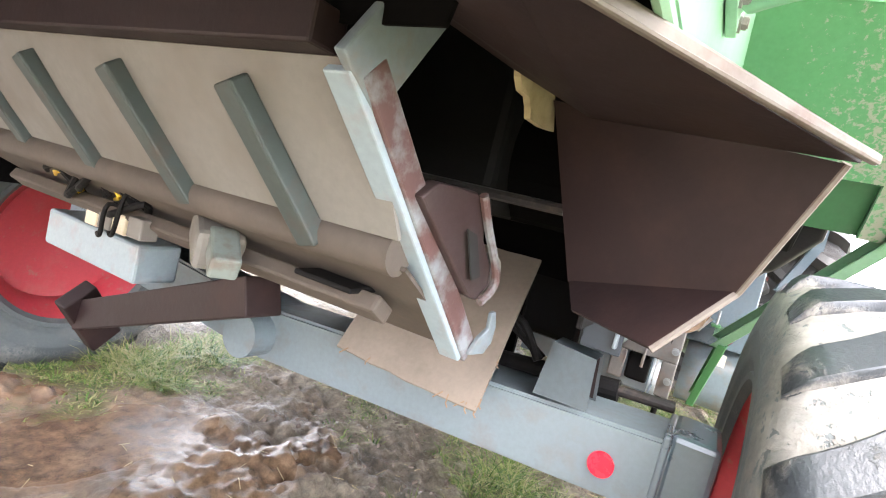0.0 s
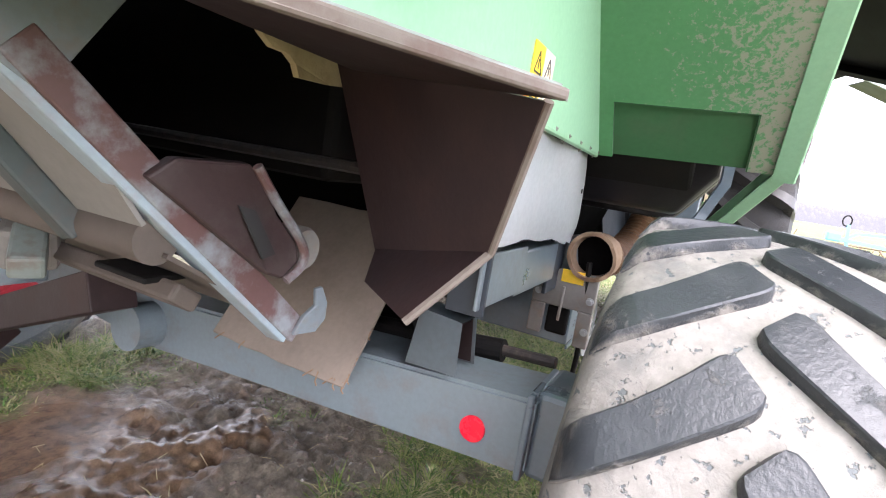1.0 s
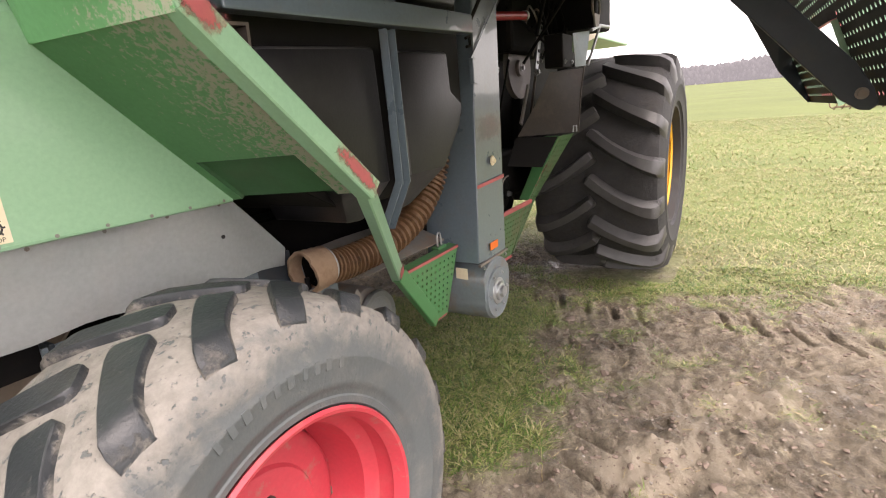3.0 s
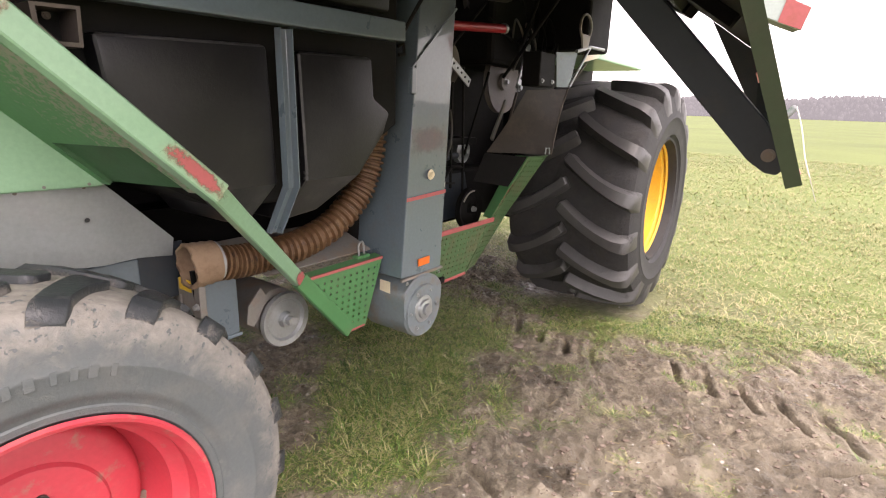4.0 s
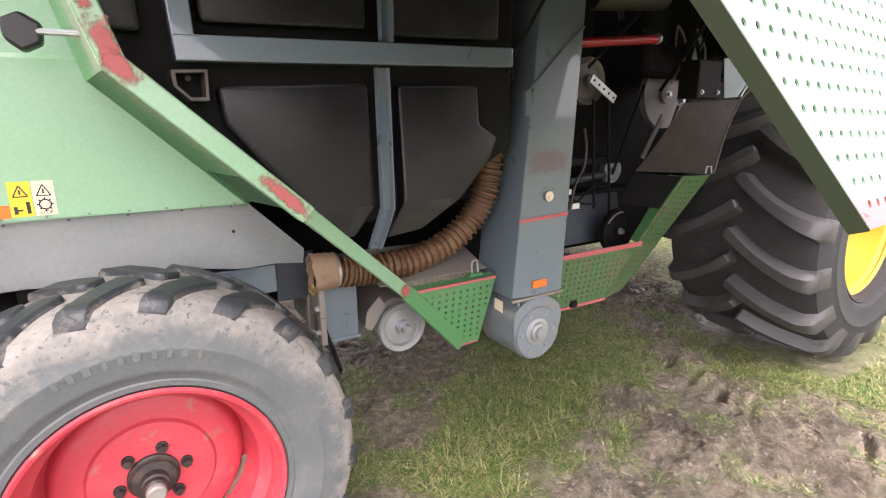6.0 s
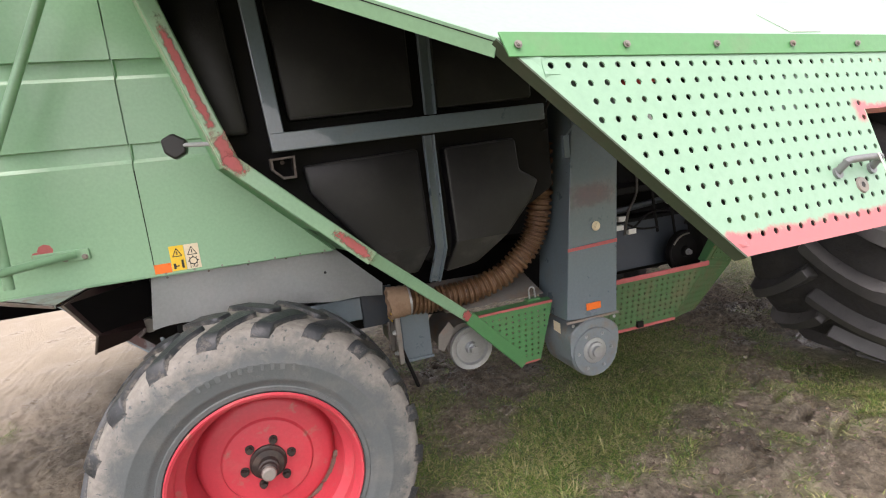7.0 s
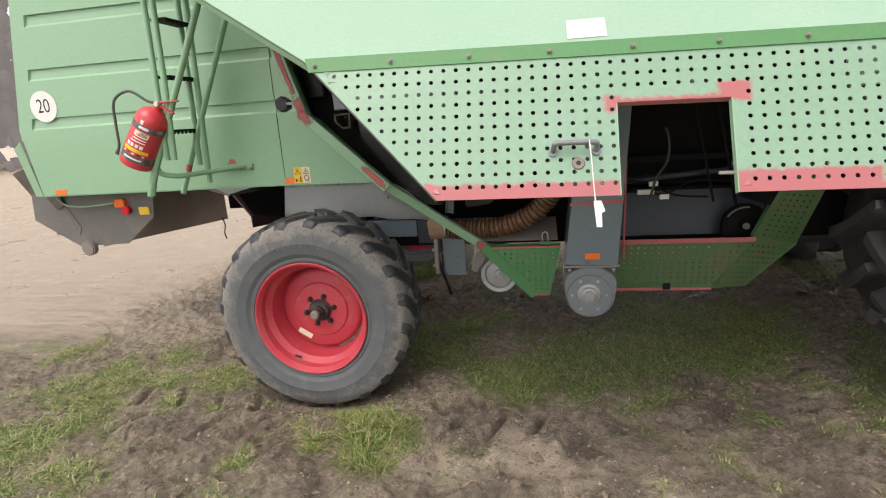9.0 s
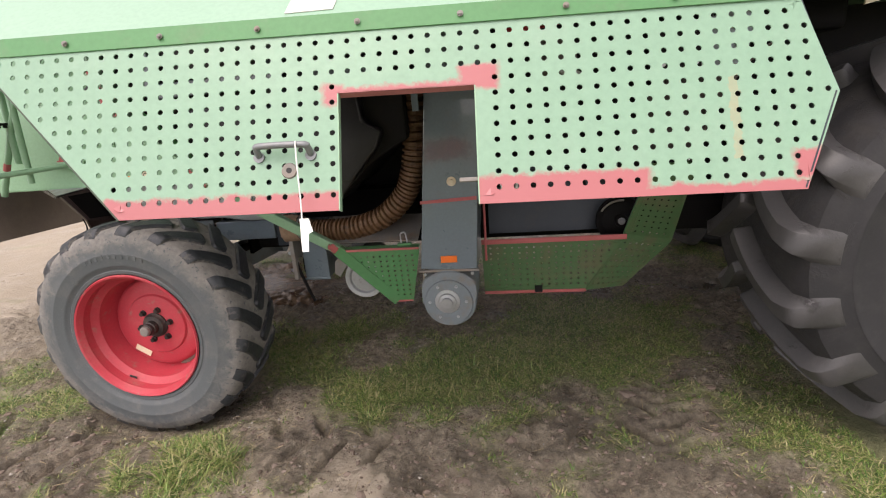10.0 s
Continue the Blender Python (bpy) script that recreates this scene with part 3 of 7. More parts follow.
def ground_height(x, y):
    near = np.exp(-(np.maximum(0, np.hypot(x - 1, y + 0.5) - 3.5) / 3.0) ** 2)
    cover = grass_cover(x, y)
    h = 0.05 * (fbm(x, y, 1.7, 3, 5) - 0.5) + (1 - 0.7 * cover) * (0.075 * (fbm(x, y, 6.0, 4, 8) - 0.5))
    rough = 1 - 0.75 * cover
    # broken lumps: ridged noise at hand and finger size
    h = h + near * rough * (0.030 * (np.abs(fbm(x, y, 6.0, 3, 14) - 0.5) * 2 - 0.3) + 0.016 * (0.5 - np.abs(fbm(x, y, 9.0, 2, 24) - 0.5) * 2) + 0.036 * (fbm(x, y, 17.0, 3, 15) - 0.5) + 0.034 * (fbm(x, y, 36.0, 2, 16) - 0.5))
    # tread prints: narrow slanting troughs with pushed-up lips, broken up and partly trodden out
    for ax, ay, bx, by, half, pitch, lean in ((2.62, 0.60, 2.42, -0.35, 0.22, 0.19, 0.7), (2.58, -0.55, 2.22, -2.0, 0.26, 0.20, 0.7), (-1.30, -0.28, 0.05, -0.30, 0.24, 0.25, 0.4), (0.55, -0.30, 1.35, -0.22, 0.17, 0.21, 0.6), (3.0, -1.05, 4.6, -1.2, 0.22, 0.19, 0.8)):
        length = math.hypot(bx - ax, by - ay)
        ux, uy = (bx - ax) / length, (by - ay) / length
        s, q = (x - ax) * ux + (y - ay) * uy, -(x - ax) * uy + (y - ay) * ux
        band = np.exp(-(q / half) ** 6) * smoothstep(0, 0.12, s) * (1 - smoothstep(length - 0.12, length, s))
        band = band * smoothstep(0.26, 0.44, fbm(x, y, 2.6, 2, 19))
        phase = (s + lean * np.abs(q) + 0.10 * (fbm(x, y, 3.0, 2, 9) - 0.5)) / pitch + 0.5 * (q > 0)
        d = np.abs(phase - np.floor(phase) - 0.5) * pitch
        h = h * (1 - 0.5 * band * (1 - cover)) + band * (1 - 0.8 * cover) * (0.014 * np.exp(-((d - 0.050) / 0.020) ** 2) - 0.060 * np.exp(-(d / 0.021) ** 4) * smoothstep(0.0, 0.03, np.abs(q)))
    for wx, wy, sx, sy, d in ((0, 0.09, 0.42, 0.32, 0.115), (3.6, 0.02, 0.45, 0.62, 0.02), (0, 2.9, 0.42, 0.32, 0.115)):
        w = np.exp(-(((x - wx) / sx) ** 4) - ((y - wy) / sy) ** 4)
        h = h * (1 - w) - d * w
    soft = wetness(x, y) * near
    h = h + 0.034 * soft * (0.5 - np.abs(fbm(x, y, 4.2, 2, 31) - 0.5) * 2.4)
    pool = blob(x, y, -0.3, 1.95, 0.42, 0.25)
    h = h * (1 - 0.9 * np.clip(1.5 * pool, 0, 1)) - 0.012 * pool
    far = smoothstep(60, 400, np.hypot(x, y))
    return h * near + 2.5 * far * fbm(x, y, 0.006, 2, 4)


def spread(lo, hi, step, reach):
    mid = list(np.arange(lo, hi + 1e-6, step))
    out, s = [], step
    while not out or out[-1] < reach:
        s *= 1.22
        out.append((out[-1] if out else 0) + s)
    return np.array([lo - d for d in out[::-1]] + mid + [hi + d for d in out])


gx, gy = spread(-2.2, 4.6, 0.0125, 1600), spread(-2.2, 2.4, 0.0125, 1600)
GX, GY = np.meshgrid(gx, gy, indexing="ij")
GZ = ground_height(GX, GY)
nx, ny = GX.shape
gverts = np.stack([GX, GY, GZ], -1).reshape(-1, 3)
idx = np.arange(nx * ny).reshape(nx, ny)
gfaces = np.stack([idx[:-1, :-1], idx[1:, :-1], idx[1:, 1:], idx[:-1, 1:]], -1).reshape(-1, 4)
gme = bpy.data.meshes.new("ground")
gme.from_pydata(gverts.tolist(), [], gfaces.tolist())
gme.shade_smooth()
cover_attr = gme.attributes.new("turf", 'FLOAT', 'POINT')
# the soil shows through the thin grass beside the machine, not through the pasture
thick = 0.60 + 0.40 * np.maximum(smoothstep(3.4, 5.6, GX - 0.25 * GY), smoothstep(-2.6, -4.5, GY))
cover_attr.data.foreach_set("value", (grass_cover(GX, GY) * thick).reshape(-1).astype(np.float32))
sand_attr = gme.attributes.new("sand", 'FLOAT', 'POINT')
sand_attr.data.foreach_set("value", sandy(GX, GY).reshape(-1).astype(np.float32))


wet_attr = gme.attributes.new("wet", 'FLOAT', 'POINT')
wet_attr.data.foreach_set("value", wetness(GX, GY).reshape(-1).astype(np.float32))


def ground_material():
    m = bpy.data.materials.new("mud_and_turf")
    m.use_nodes = True
    nt = m.node_tree
    L = nt.links.new
    bs = nt.nodes["Principled BSDF"]
    geo = nt.nodes.new("ShaderNodeNewGeometry")
    turf = nt.nodes.new("ShaderNodeAttribute")
    turf.attribute_name = "turf"
    sand = nt.nodes.new("ShaderNodeAttribute")
    sand.attribute_name = "sand"
    n1 = node(nt, "ShaderNodeTexNoise", Scale=2.2, Detail=8.0, Roughness=0.65)
    n2 = node(nt, "ShaderNodeTexNoise", Scale=26.0, Detail=9.0, Roughness=0.78)
    n4 = node(nt, "ShaderNodeTexNoise", Scale=95.0, Detail=6.0, Roughness=0.75)
    n5 = node(nt, "ShaderNodeTexNoise", Scale=7.5, Detail=6.0, Roughness=0.7, Distortion=0.8)
    n3 = node(nt, "ShaderNodeTexNoise", Scale=0.12, Detail=5.0, Roughness=0.6)
    for n in (n1, n2, n3, n4, n5):
        L(geo.outputs["Position"], n.inputs["Vector"])
    mud = nt.nodes.new("ShaderNodeValToRGB")
    e = mud.color_ramp.elements
    e[0].position, e[0].color = 0.36, (0.088, 0.070, 0.050, 1)
    e[1].position, e[1].color = 0.68, (0.385, 0.328, 0.242, 1)
    blend = nt.nodes.new("ShaderNodeMath")
    blend.operation = 'MULTIPLY_ADD'
    blend.inputs[1].default_value = 0.55
    part_n = nt.nodes.new("ShaderNodeMath")
    part_n.operation = 'MULTIPLY'
    part_n.inputs[1].default_value = 0.45
    L(n5.outputs["Fac"], part_n.inputs[0])
    L(n1.outputs["Fac"], blend.inputs[0])
    L(part_n.outputs[0], blend.inputs[2])
    L(blend.outputs[0], mud.inputs["Fac"])
    grain = nt.nodes.new("ShaderNodeMapRange")
    grain.inputs["From Min"].default_value, grain.inputs["From Max"].default_value = 0.3, 0.7
    grain.inputs["To Min"].default_value, grain.inputs["To Max"].default_value = 0.25, 1.85
    L(n2.outputs["Fac"], grain.inputs["Value"])
    mg = nt.nodes.new("ShaderNodeMix")
    mg.data_type, mg.blend_type = 'RGBA', 'MULTIPLY'
    mg.inputs["Factor"].default_value = 0.85
    L(mud.outputs["Color"], mg.inputs["A"])
    L(grain.outputs["Result"], mg.inputs["B"])
    soak = nt.nodes.new("ShaderNodeAttribute")
    soak.attribute_name = "wet"
    damp = nt.nodes.new("ShaderNodeMix")
    damp.data_type, damp.blend_type = 'RGBA', 'MULTIPLY'
    damp.inputs["B"].default_value = (0.62, 0.47, 0.385, 1)
    L(soak.outputs["Fac"], damp.inputs["Factor"])
    L(mg.outputs["Result"], damp.inputs["A"])
    sm = nt.nodes.new("ShaderNodeMix")
    sm.data_type = 'RGBA'
    sm.inputs["B"].default_value = (0.47, 0.40, 0.305, 1)
    L(sand.outputs["Fac"], sm.inputs["Factor"])
    L(damp.outputs["Result"], sm.inputs["A"])
    grass = nt.nodes.new("ShaderNodeValToRGB")
    e = grass.color_ramp.elements
    e[0].position, e[0].color = 0.3, (0.096, 0.122, 0.036, 1)
    e[1].position, e[1].color = 0.7, (0.145, 0.182, 0.052, 1)
    L(n3.outputs["Fac"], grass.inputs["Fac"])
    gg = nt.nodes.new("ShaderNodeMix")
    gg.data_type, gg.blend_type = 'RGBA', 'MULTIPLY'
    gg.inputs["Factor"].default_value = 0.35
    L(grass.outputs["Color"], gg.inputs["A"])
    L(grain.outputs["Result"], gg.inputs["B"])
    edge = nt.nodes.new("ShaderNodeMapRange")
    edge.inputs["From Min"].default_value, edge.inputs["From Max"].default_value = 0.12, 0.92
    edge.inputs["To Max"].default_value = 0.95
    L(turf.outputs["Fac"], edge.inputs["Value"])
    fin = nt.nodes.new("ShaderNodeMix")
    fin.data_type = 'RGBA'
    L(edge.outputs["Result"], fin.inputs["Factor"])
    L(sm.outputs["Result"], fin.inputs["A"])
    L(gg.outputs["Result"], fin.inputs["B"])
    L(fin.outputs["Result"], bs.inputs["Base Color"])
    wet = nt.nodes.new("ShaderNodeMapRange")
    wet.inputs["From Min"].default_value, wet.inputs["From Max"].default_value = 0.36, 0.56
    wet.inputs["To Min"].default_value, wet.inputs["To Max"].default_value = 0.22, 0.9
    L(n1.outputs["Fac"], wet.inputs["Value"])
    rmix = nt.nodes.new("ShaderNodeMix")
    rmix.data_type = 'FLOAT'
    L(soak.outputs["Fac"], rmix.inputs["Factor"])
    L(wet.outputs["Result"], rmix.inputs["A"])
    rmix.inputs["B"].default_value = 0.26
    dry = nt.nodes.new("ShaderNodeMix")
    dry.data_type = 'FLOAT'
    L(edge.outputs["Result"], dry.inputs["Factor"])
    L(rmix.outputs["Result"], dry.inputs["A"])
    dry.inputs["B"].default_value = 1.0
    L(dry.outputs["Result"], bs.inputs["Roughness"])
    bp = node(nt, "ShaderNodeBump", Strength=0.95, Distance=0.035)
    relief = nt.nodes.new("ShaderNodeMath")
    relief.operation = 'MULTIPLY_ADD'
    relief.inputs[1].default_value = 0.6
    L(n4.outputs["Fac"], relief.inputs[0])
    L(n2.outputs["Fac"], relief.inputs[2])
    L(relief.outputs[0], bp.inputs["Height"])
    calm = nt.nodes.new("ShaderNodeMapRange")
    calm.inputs["To Min"].default_value, calm.inputs["To Max"].default_value = 0.95, 0.22
    level = nt.nodes.new("ShaderNodeMath")
    level.operation = 'MAXIMUM'
    L(soak.outputs["Fac"], level.inputs[0])
    L(turf.outputs["Fac"], level.inputs[1])
    L(level.outputs[0], calm.inputs["Value"])
    L(calm.outputs["Result"], bp.inputs["Strength"])
    L(bp.outputs[0], bs.inputs["Normal"])
    return m


gme.materials.append(ground_material())
ground = tagged(new("ground", gme), "wet trodden brown mud with patches of short grass", "ground", kind="structure")

# ---- the combine harvester ----
combine = thing("combine_harvester", "old green combine harvester with opened side hood, standing on muddy turf", "combine harvester")
Y_SIDE = 0.46


def tyre_profile(R, width, rim_r, lug_h, bead):
    Rc, h = R - lug_h, width / 2
    flank = [(rim_r, h * bead * 2), (rim_r + 0.012, h * 0.915), (rim_r + 0.016, h * 0.945), (rim_r + 0.030, h * 0.955), (rim_r + 0.034, h * 0.94), (rim_r + 0.050, h * 0.965), (rim_r + 0.054, h * 0.985), (rim_r + 0.28 * (Rc - rim_r), h * 1.0), (rim_r + 0.46 * (Rc - rim_r), h * 1.004), (rim_r + 0.475 * (Rc - rim_r), h * 1.012), (rim_r + 0.50 * (Rc - rim_r), h * 1.012), (rim_r + 0.515 * (Rc - rim_r), h * 1.003), (rim_r + 0.62 * (Rc - rim_r), h * 1.0), (Rc - 0.10 * (Rc - rim_r) - 0.01, h * 0.93)]
    return flank + [(Rc - 0.012, h * 0.80), (Rc - 0.003, h * 0.45), (Rc, 0.0)]


# distance from the centre line, breadth and height along one lug
REAR_STEPS = ((0.045, 0.50, 0.55), (0.055, 0.80, 0.9), (0.085, 1.00, 1.0), (0.12, 1.08, 1.0), (0.17, 1.08, 1.0), (0.28, 1.02, 1.0), (0.42, 0.97, 1.0), (0.56, 0.95, 1.05), (0.70, 0.95, 1.15), (0.80, 0.98, 1.2), (0.87, 0.98, 1.0), (0.93, 0.92, 0.35))
FRONT_STEPS = ((-0.035, 0.70, 0.80), (-0.02, 0.92, 0.97), (0.02, 1.0, 1.0), (0.10, 0.98, 1.0), (0.22, 0.95, 1.0), (0.36, 0.95, 1.0), (0.50, 0.98, 1.0), (0.64, 1.04, 1.0), (0.76, 1.14, 1.0), (0.86, 1.28, 0.98), (0.93, 1.40, 0.95), (0.975, 1.45, 0.9), (1.0, 1.45, 0.3))


def tyre_lug(side, R, half, h, lug_h, skew, lug_w, steps, foot, bend, cake):
    """One slanting tread lug at the top of the wheel's turn: a blunt end by the centre line, running out over the shoulder; caked by how much mud sits on it."""
    ys, rs = [q[1] for q in half[::-1]][:6], [q[0] for q in half[::-1]][:6]
    bm, rings = bmesh.new(), []
    mud = bm.verts.layers.float.new("mud")
    for f, wide, high in steps:
        s = h * f
        ang = skew * s / R * (1 - bend * f)
        ring = []
        turn = math.hypot(1, skew)
        for lift, ww in ((-1, foot), (0.3, 0.525 + 0.45 * (foot - 0.6)), (0.88, 0.49), (1.0, 0.45), (1.0, -0.45), (0.88, -0.49), (0.3, -0.525 - 0.45 * (foot - 0.6)), (-1, -foot)):
            across = ww * wide * lug_w
            ss = s - across * skew / turn * 0.75 * (1 - abs(f))
            base = float(np.interp(abs(ss), ys, rs))
            rr = base - 0.02 if lift < 0 else base + lug_h * high * lift
            a = ang + across / turn * (1 + 0.35 * f) / R
            v = bm.verts.new((rr * math.cos(a), side * ss, rr * math.sin(a)))
            v[mud] = cake * (0.10 + 0.20 * min(1.0, max(0.0, (f - 0.55) / 0.36)) + (0.30 if lift < 0.5 else 0.0))
            ring.append(v)
        rings.append(ring)
    for a, b in zip(rings, rings[1:]):
        for k in range(7):
            bm.faces.new((a[k], a[k + 1], b[k + 1], b[k]))
    bm.faces.new(rings[0])
    bm.faces.new(rings[-1])
    return bm


def tyre(m, mats, label, R, width, rim_r, lugs, lug_h, skew, lug_w, bead=0.43, steps=REAR_STEPS, foot=0.60, bend=0.25, cake=1.0):
    """A tractor tyre at the pose m, with each raised lug a piece of its own."""
    half = tyre_profile(R, width, rim_r, lug_h, bead)
    ob = part("tyre", moved(tyre_carcass(half, cake), m), mats[0], combine, label, smooth=True)
    for side in (-1, 1):
        first = None
        for i in range(lugs):
            a = 2 * math.pi * (i + (0.5 if side > 0 else 0)) / lugs
            if first is None:
                first = piece = part("lug", tyre_lug(side, R, half, width / 2, lug_h, skew, lug_w, steps, foot, bend, cake), mats[1], ob, smooth=True)
            else:
                piece = new("lug", first.data)
                piece.parent = ob
            piece.matrix_basis = m @ Matrix.Rotation(-a, 4, 'Y')
    return ob


def tyre_carcass(half, cake):
    """Tyre carcass round the y axis, with mud caked on the tread and shoulder."""
    prof = [(r, -y) for r, y in half] + [(r, y) for r, y in half[-2::-1]]
    bm = lathe(prof, 96)
    mud = bm.verts.layers.float.new("mud")
    top, wall = half[-1][0], half[-1][0] - half[0][0]
    for v in bm.verts:
        r = math.hypot(v.co.x, v.co.z)
        t = min(1.0, max(0.0, (r - (top - 0.60 * wall)) / (0.56 * wall)))
        v[mud] = cake * (0.97 * t - 0.05)
    return bm


# rear right wheel
W0 = Vector((-0.008, 0.095, 0.455))


def place(bm, at=W0, turn=0.0):
    return moved(bm, Matrix.Translation(at) @ Matrix.Rotation(turn, 4, 'Y'))


def rear_wheel(at, turn, flip=1):
    """Red disc wheel with a worn lugged tyre; flip 1 shows its dish towards -y."""
    m = Matrix.Translation(at) @ Matrix.Diagonal((1, flip, 1, 1)) @ Matrix.Rotation(turn, 4, 'Y')
    rim = lathe([(0.300, -0.168), (0.316, -0.196), (0.324, -0.199), (0.329, -0.190), (0.322, -0.178), (0.308, -0.165), (0.302, -0.12), (0.272, -0.095), (0.266, 0.0), (0.250, 0.022), (0.243, 0.004), (0.236, -0.012), (0.222, -0.020), (0.165, -0.024), (0.158, -0.034), (0.150, -0.036), (0.0, -0.036)], 72)
    rim = lathe([(0.330, 0.178), (0.308, 0.15), (0.27, 0.10), (0.266, 0.03), (0.0, 0.0)], 48, rim)
    wheel = part("wheel", moved(rim, m), WHEEL_RED, combine, "red dished steel wheel with dusty inner barrel", smooth=True)
    tyre_ob = tyre(m, [TYRE_GREY, TYRE_LUG], "worn grey lugged tyre caked with pale dry mud", 0.572, 0.40, 0.318, 20, 0.0175, 1.15, 0.080)
    hub = lathe([(0.0, -0.118), (0.026, -0.118), (0.031, -0.112), (0.031, -0.095), (0.036, -0.092), (0.036, -0.066), (0.056, -0.062), (0.060, -0.050), (0.066, -0.046), (0.066, -0.034)], 28)
    hub_ob = part("hub", moved(hub, m), GREASE, wheel, "greasy dark hub", smooth=True)
    part("hub_cap", moved(lathe([(0.0, -0.136), (0.020, -0.136), (0.025, -0.131), (0.026, -0.117)], 24), m), RUST_GREY, hub_ob, "worn grey end of the hub", smooth=True)
    for k in range(6):
        a = math.pi / 3 * k + 0.25
        part("lug_nut", moved(bolt((0.086 * math.cos(a), -0.040, 0.086 * math.sin(a)), (0, -1, 0), 0.012, 0.018), m), GREASE, wheel)
    if flip > 0:
        tag = box(-0.045, 0.045, -0.0275, -0.024, -0.016, 0.016, 0.001)
        part("wheel_label", moved(tag, m @ Matrix.Rotation(radians(32) - turn, 4, 'Y') @ Matrix.Translation((-0.02, 0, -0.19))), CREAM, wheel, "cream paper label")
        mark = box(-0.02, 0.02, -0.122, -0.118, -0.006, 0.006, 0.001)
        # loose dirt lying in the lower part of the dish
        dirt = bmesh.new()
        rnd = random.Random(17)
        for k in range(46):
            a = radians(-78 + 62 * k / 45 + 3 * rnd.random())
            r0, r1 = 0.249 - 0.016 * rnd.random() * math.sin(math.pi * k / 45), 0.262
            c = Vector(((r0 + r1) / 2 * math.cos(a), 0.006 + 0.008 * rnd.random(), (r0 + r1) / 2 * math.sin(a)))
            bmesh.ops.create_icosphere(dirt, subdivisions=1, radius=0.006 + 0.007 * rnd.random(), matrix=Matrix.Translation(c) @ Matrix.Diagonal((1.3, 0.5, 1.0, 1)))
        part("dirt", moved(dirt, Matrix.Translation(at)), CLOD, wheel, "dried mud lying in the dish", smooth=True)
        part("size_plate", moved(mark, Matrix.Translation(at) @ Matrix.Rotation(radians(18), 4, 'Y') @ Matrix.Translation((-0.05, -0.002, -0.285))), INK, wheel)
        # raised lettering blocks on the sidewall, too worn to read
        for k in range(10):
            a = radians(112 - 4.6 * k)
            blk = box(-0.004 - 0.003 * (k % 3), 0.007, -0.2034, -0.196, -0.013, 0.013, 0.001)
            part("sidewall_mark", moved(blk, Matrix.Translation(at) @ Matrix.Rotation(radians(90) - a, 4, 'Y') @ Matrix.Translation((0, 0, 0.425))), TYRE_GREY, tyre_ob)
    return wheel


rear_wheel(W0, 0.07)
rear_wheel(Vector((0, 2.82, 0.455)), 0.5, -1)

# front wheels: wide flotation tyres on yellow rims
F0 = Vector((3.6, 0.11, 0.795))


def front_wheel(at, flip=1):
    m = Matrix.Translation(at) @ Matrix.Diagonal((1, flip, 1, 1))
    rim = lathe([(0.385, -0.345), (0.398, -0.36), (0.408, -0.36), (0.410, -0.35), (0.395, -0.335), (0.375, -0.315), (0.36, -0.16), (0.34, -0.13), (0.22, -0.11), (0.20, -0.15), (0.09, -0.155), (0.085, -0.20), (0.0, -0.20)], 64)
    wheel = part("wheel", moved(rim, m), WHEEL_YELLOW, combine, "deep yellow steel wheel", smooth=True)
    tyre(m, [TYRE_BLACK, FRONT_LUG], "very wide black lugged flotation tyre", 0.80, 0.88, 0.395, 16, 0.068, 0.86, 0.066, 0.41, FRONT_STEPS, 0.95, 0.36, 0.55)
    for k in range(8):
        a = math.pi / 4 * k
        part("lug_nut", moved(bolt((0.16 * math.cos(a), -0.152, 0.16 * math.sin(a)), (0, -1, 0), 0.016, 0.02), m), ZINC, wheel)
    return wheel


front_wheel(F0)
front_wheel(Vector((3.6, 2.81, 0.795)), -1)

# ---- straw hood: side panels with pressed ribs ----
OUT = (0, -1, 0)


def sheet(points, y, thick=0.006, bevel=0.0, bm=None):
    """An upright sheet from (x, z) corners at depth y."""
    return plate([(x, y, z) for x, z in points], abs(thick), bevel, bm, (0, 1, 0))


def outline(points):
    """x of a slanting edge by height."""
    zs, xs = [q[1] for q in points], [q[0] for q in points]
    return lambda z: float(np.interp(z, zs, xs))


def ribbed_sheet(left, right, y, ribs, z0, z1, inset):
    """A side sheet from z0 to z1 with pressed-in steps: a sharp upper fold and a soft lower slope, closed at the left by a short lip."""
    lines = [(z0, 0.0)]
    for z in sorted(ribs):
        lines += [(z - 0.078, 0.0), (z - 0.064, 0.010), (z - 0.010, 0.016), (z - 0.001, 0.017), (z, 0.0)]
    lines.append((z1, 0.0))
    own = bmesh.new()
    rows = []
    for z, d in lines:
        a, b = left(z), right(z)
        rows.append([own.verts.new((x, y + dd, z)) for x, dd in ((a, 0.0), (a + inset, 0.0), (a + inset + 0.006, d), (b, d))])
    for lo, hi in zip(rows, rows[1:]):
        for k in range(3):
            own.faces.new((lo[k], lo[k + 1], hi[k + 1], hi[k]))
    bmesh.ops.recalc_face_normals(own, faces=own.faces)
    bmesh.ops.solidify(own, geom=own.faces[:], thickness=0.004)
    front = min(v.co.y for v in own.verts)
    bmesh.ops.translate(own, vec=(0, y - front, 0), verts=own.verts)
    return own


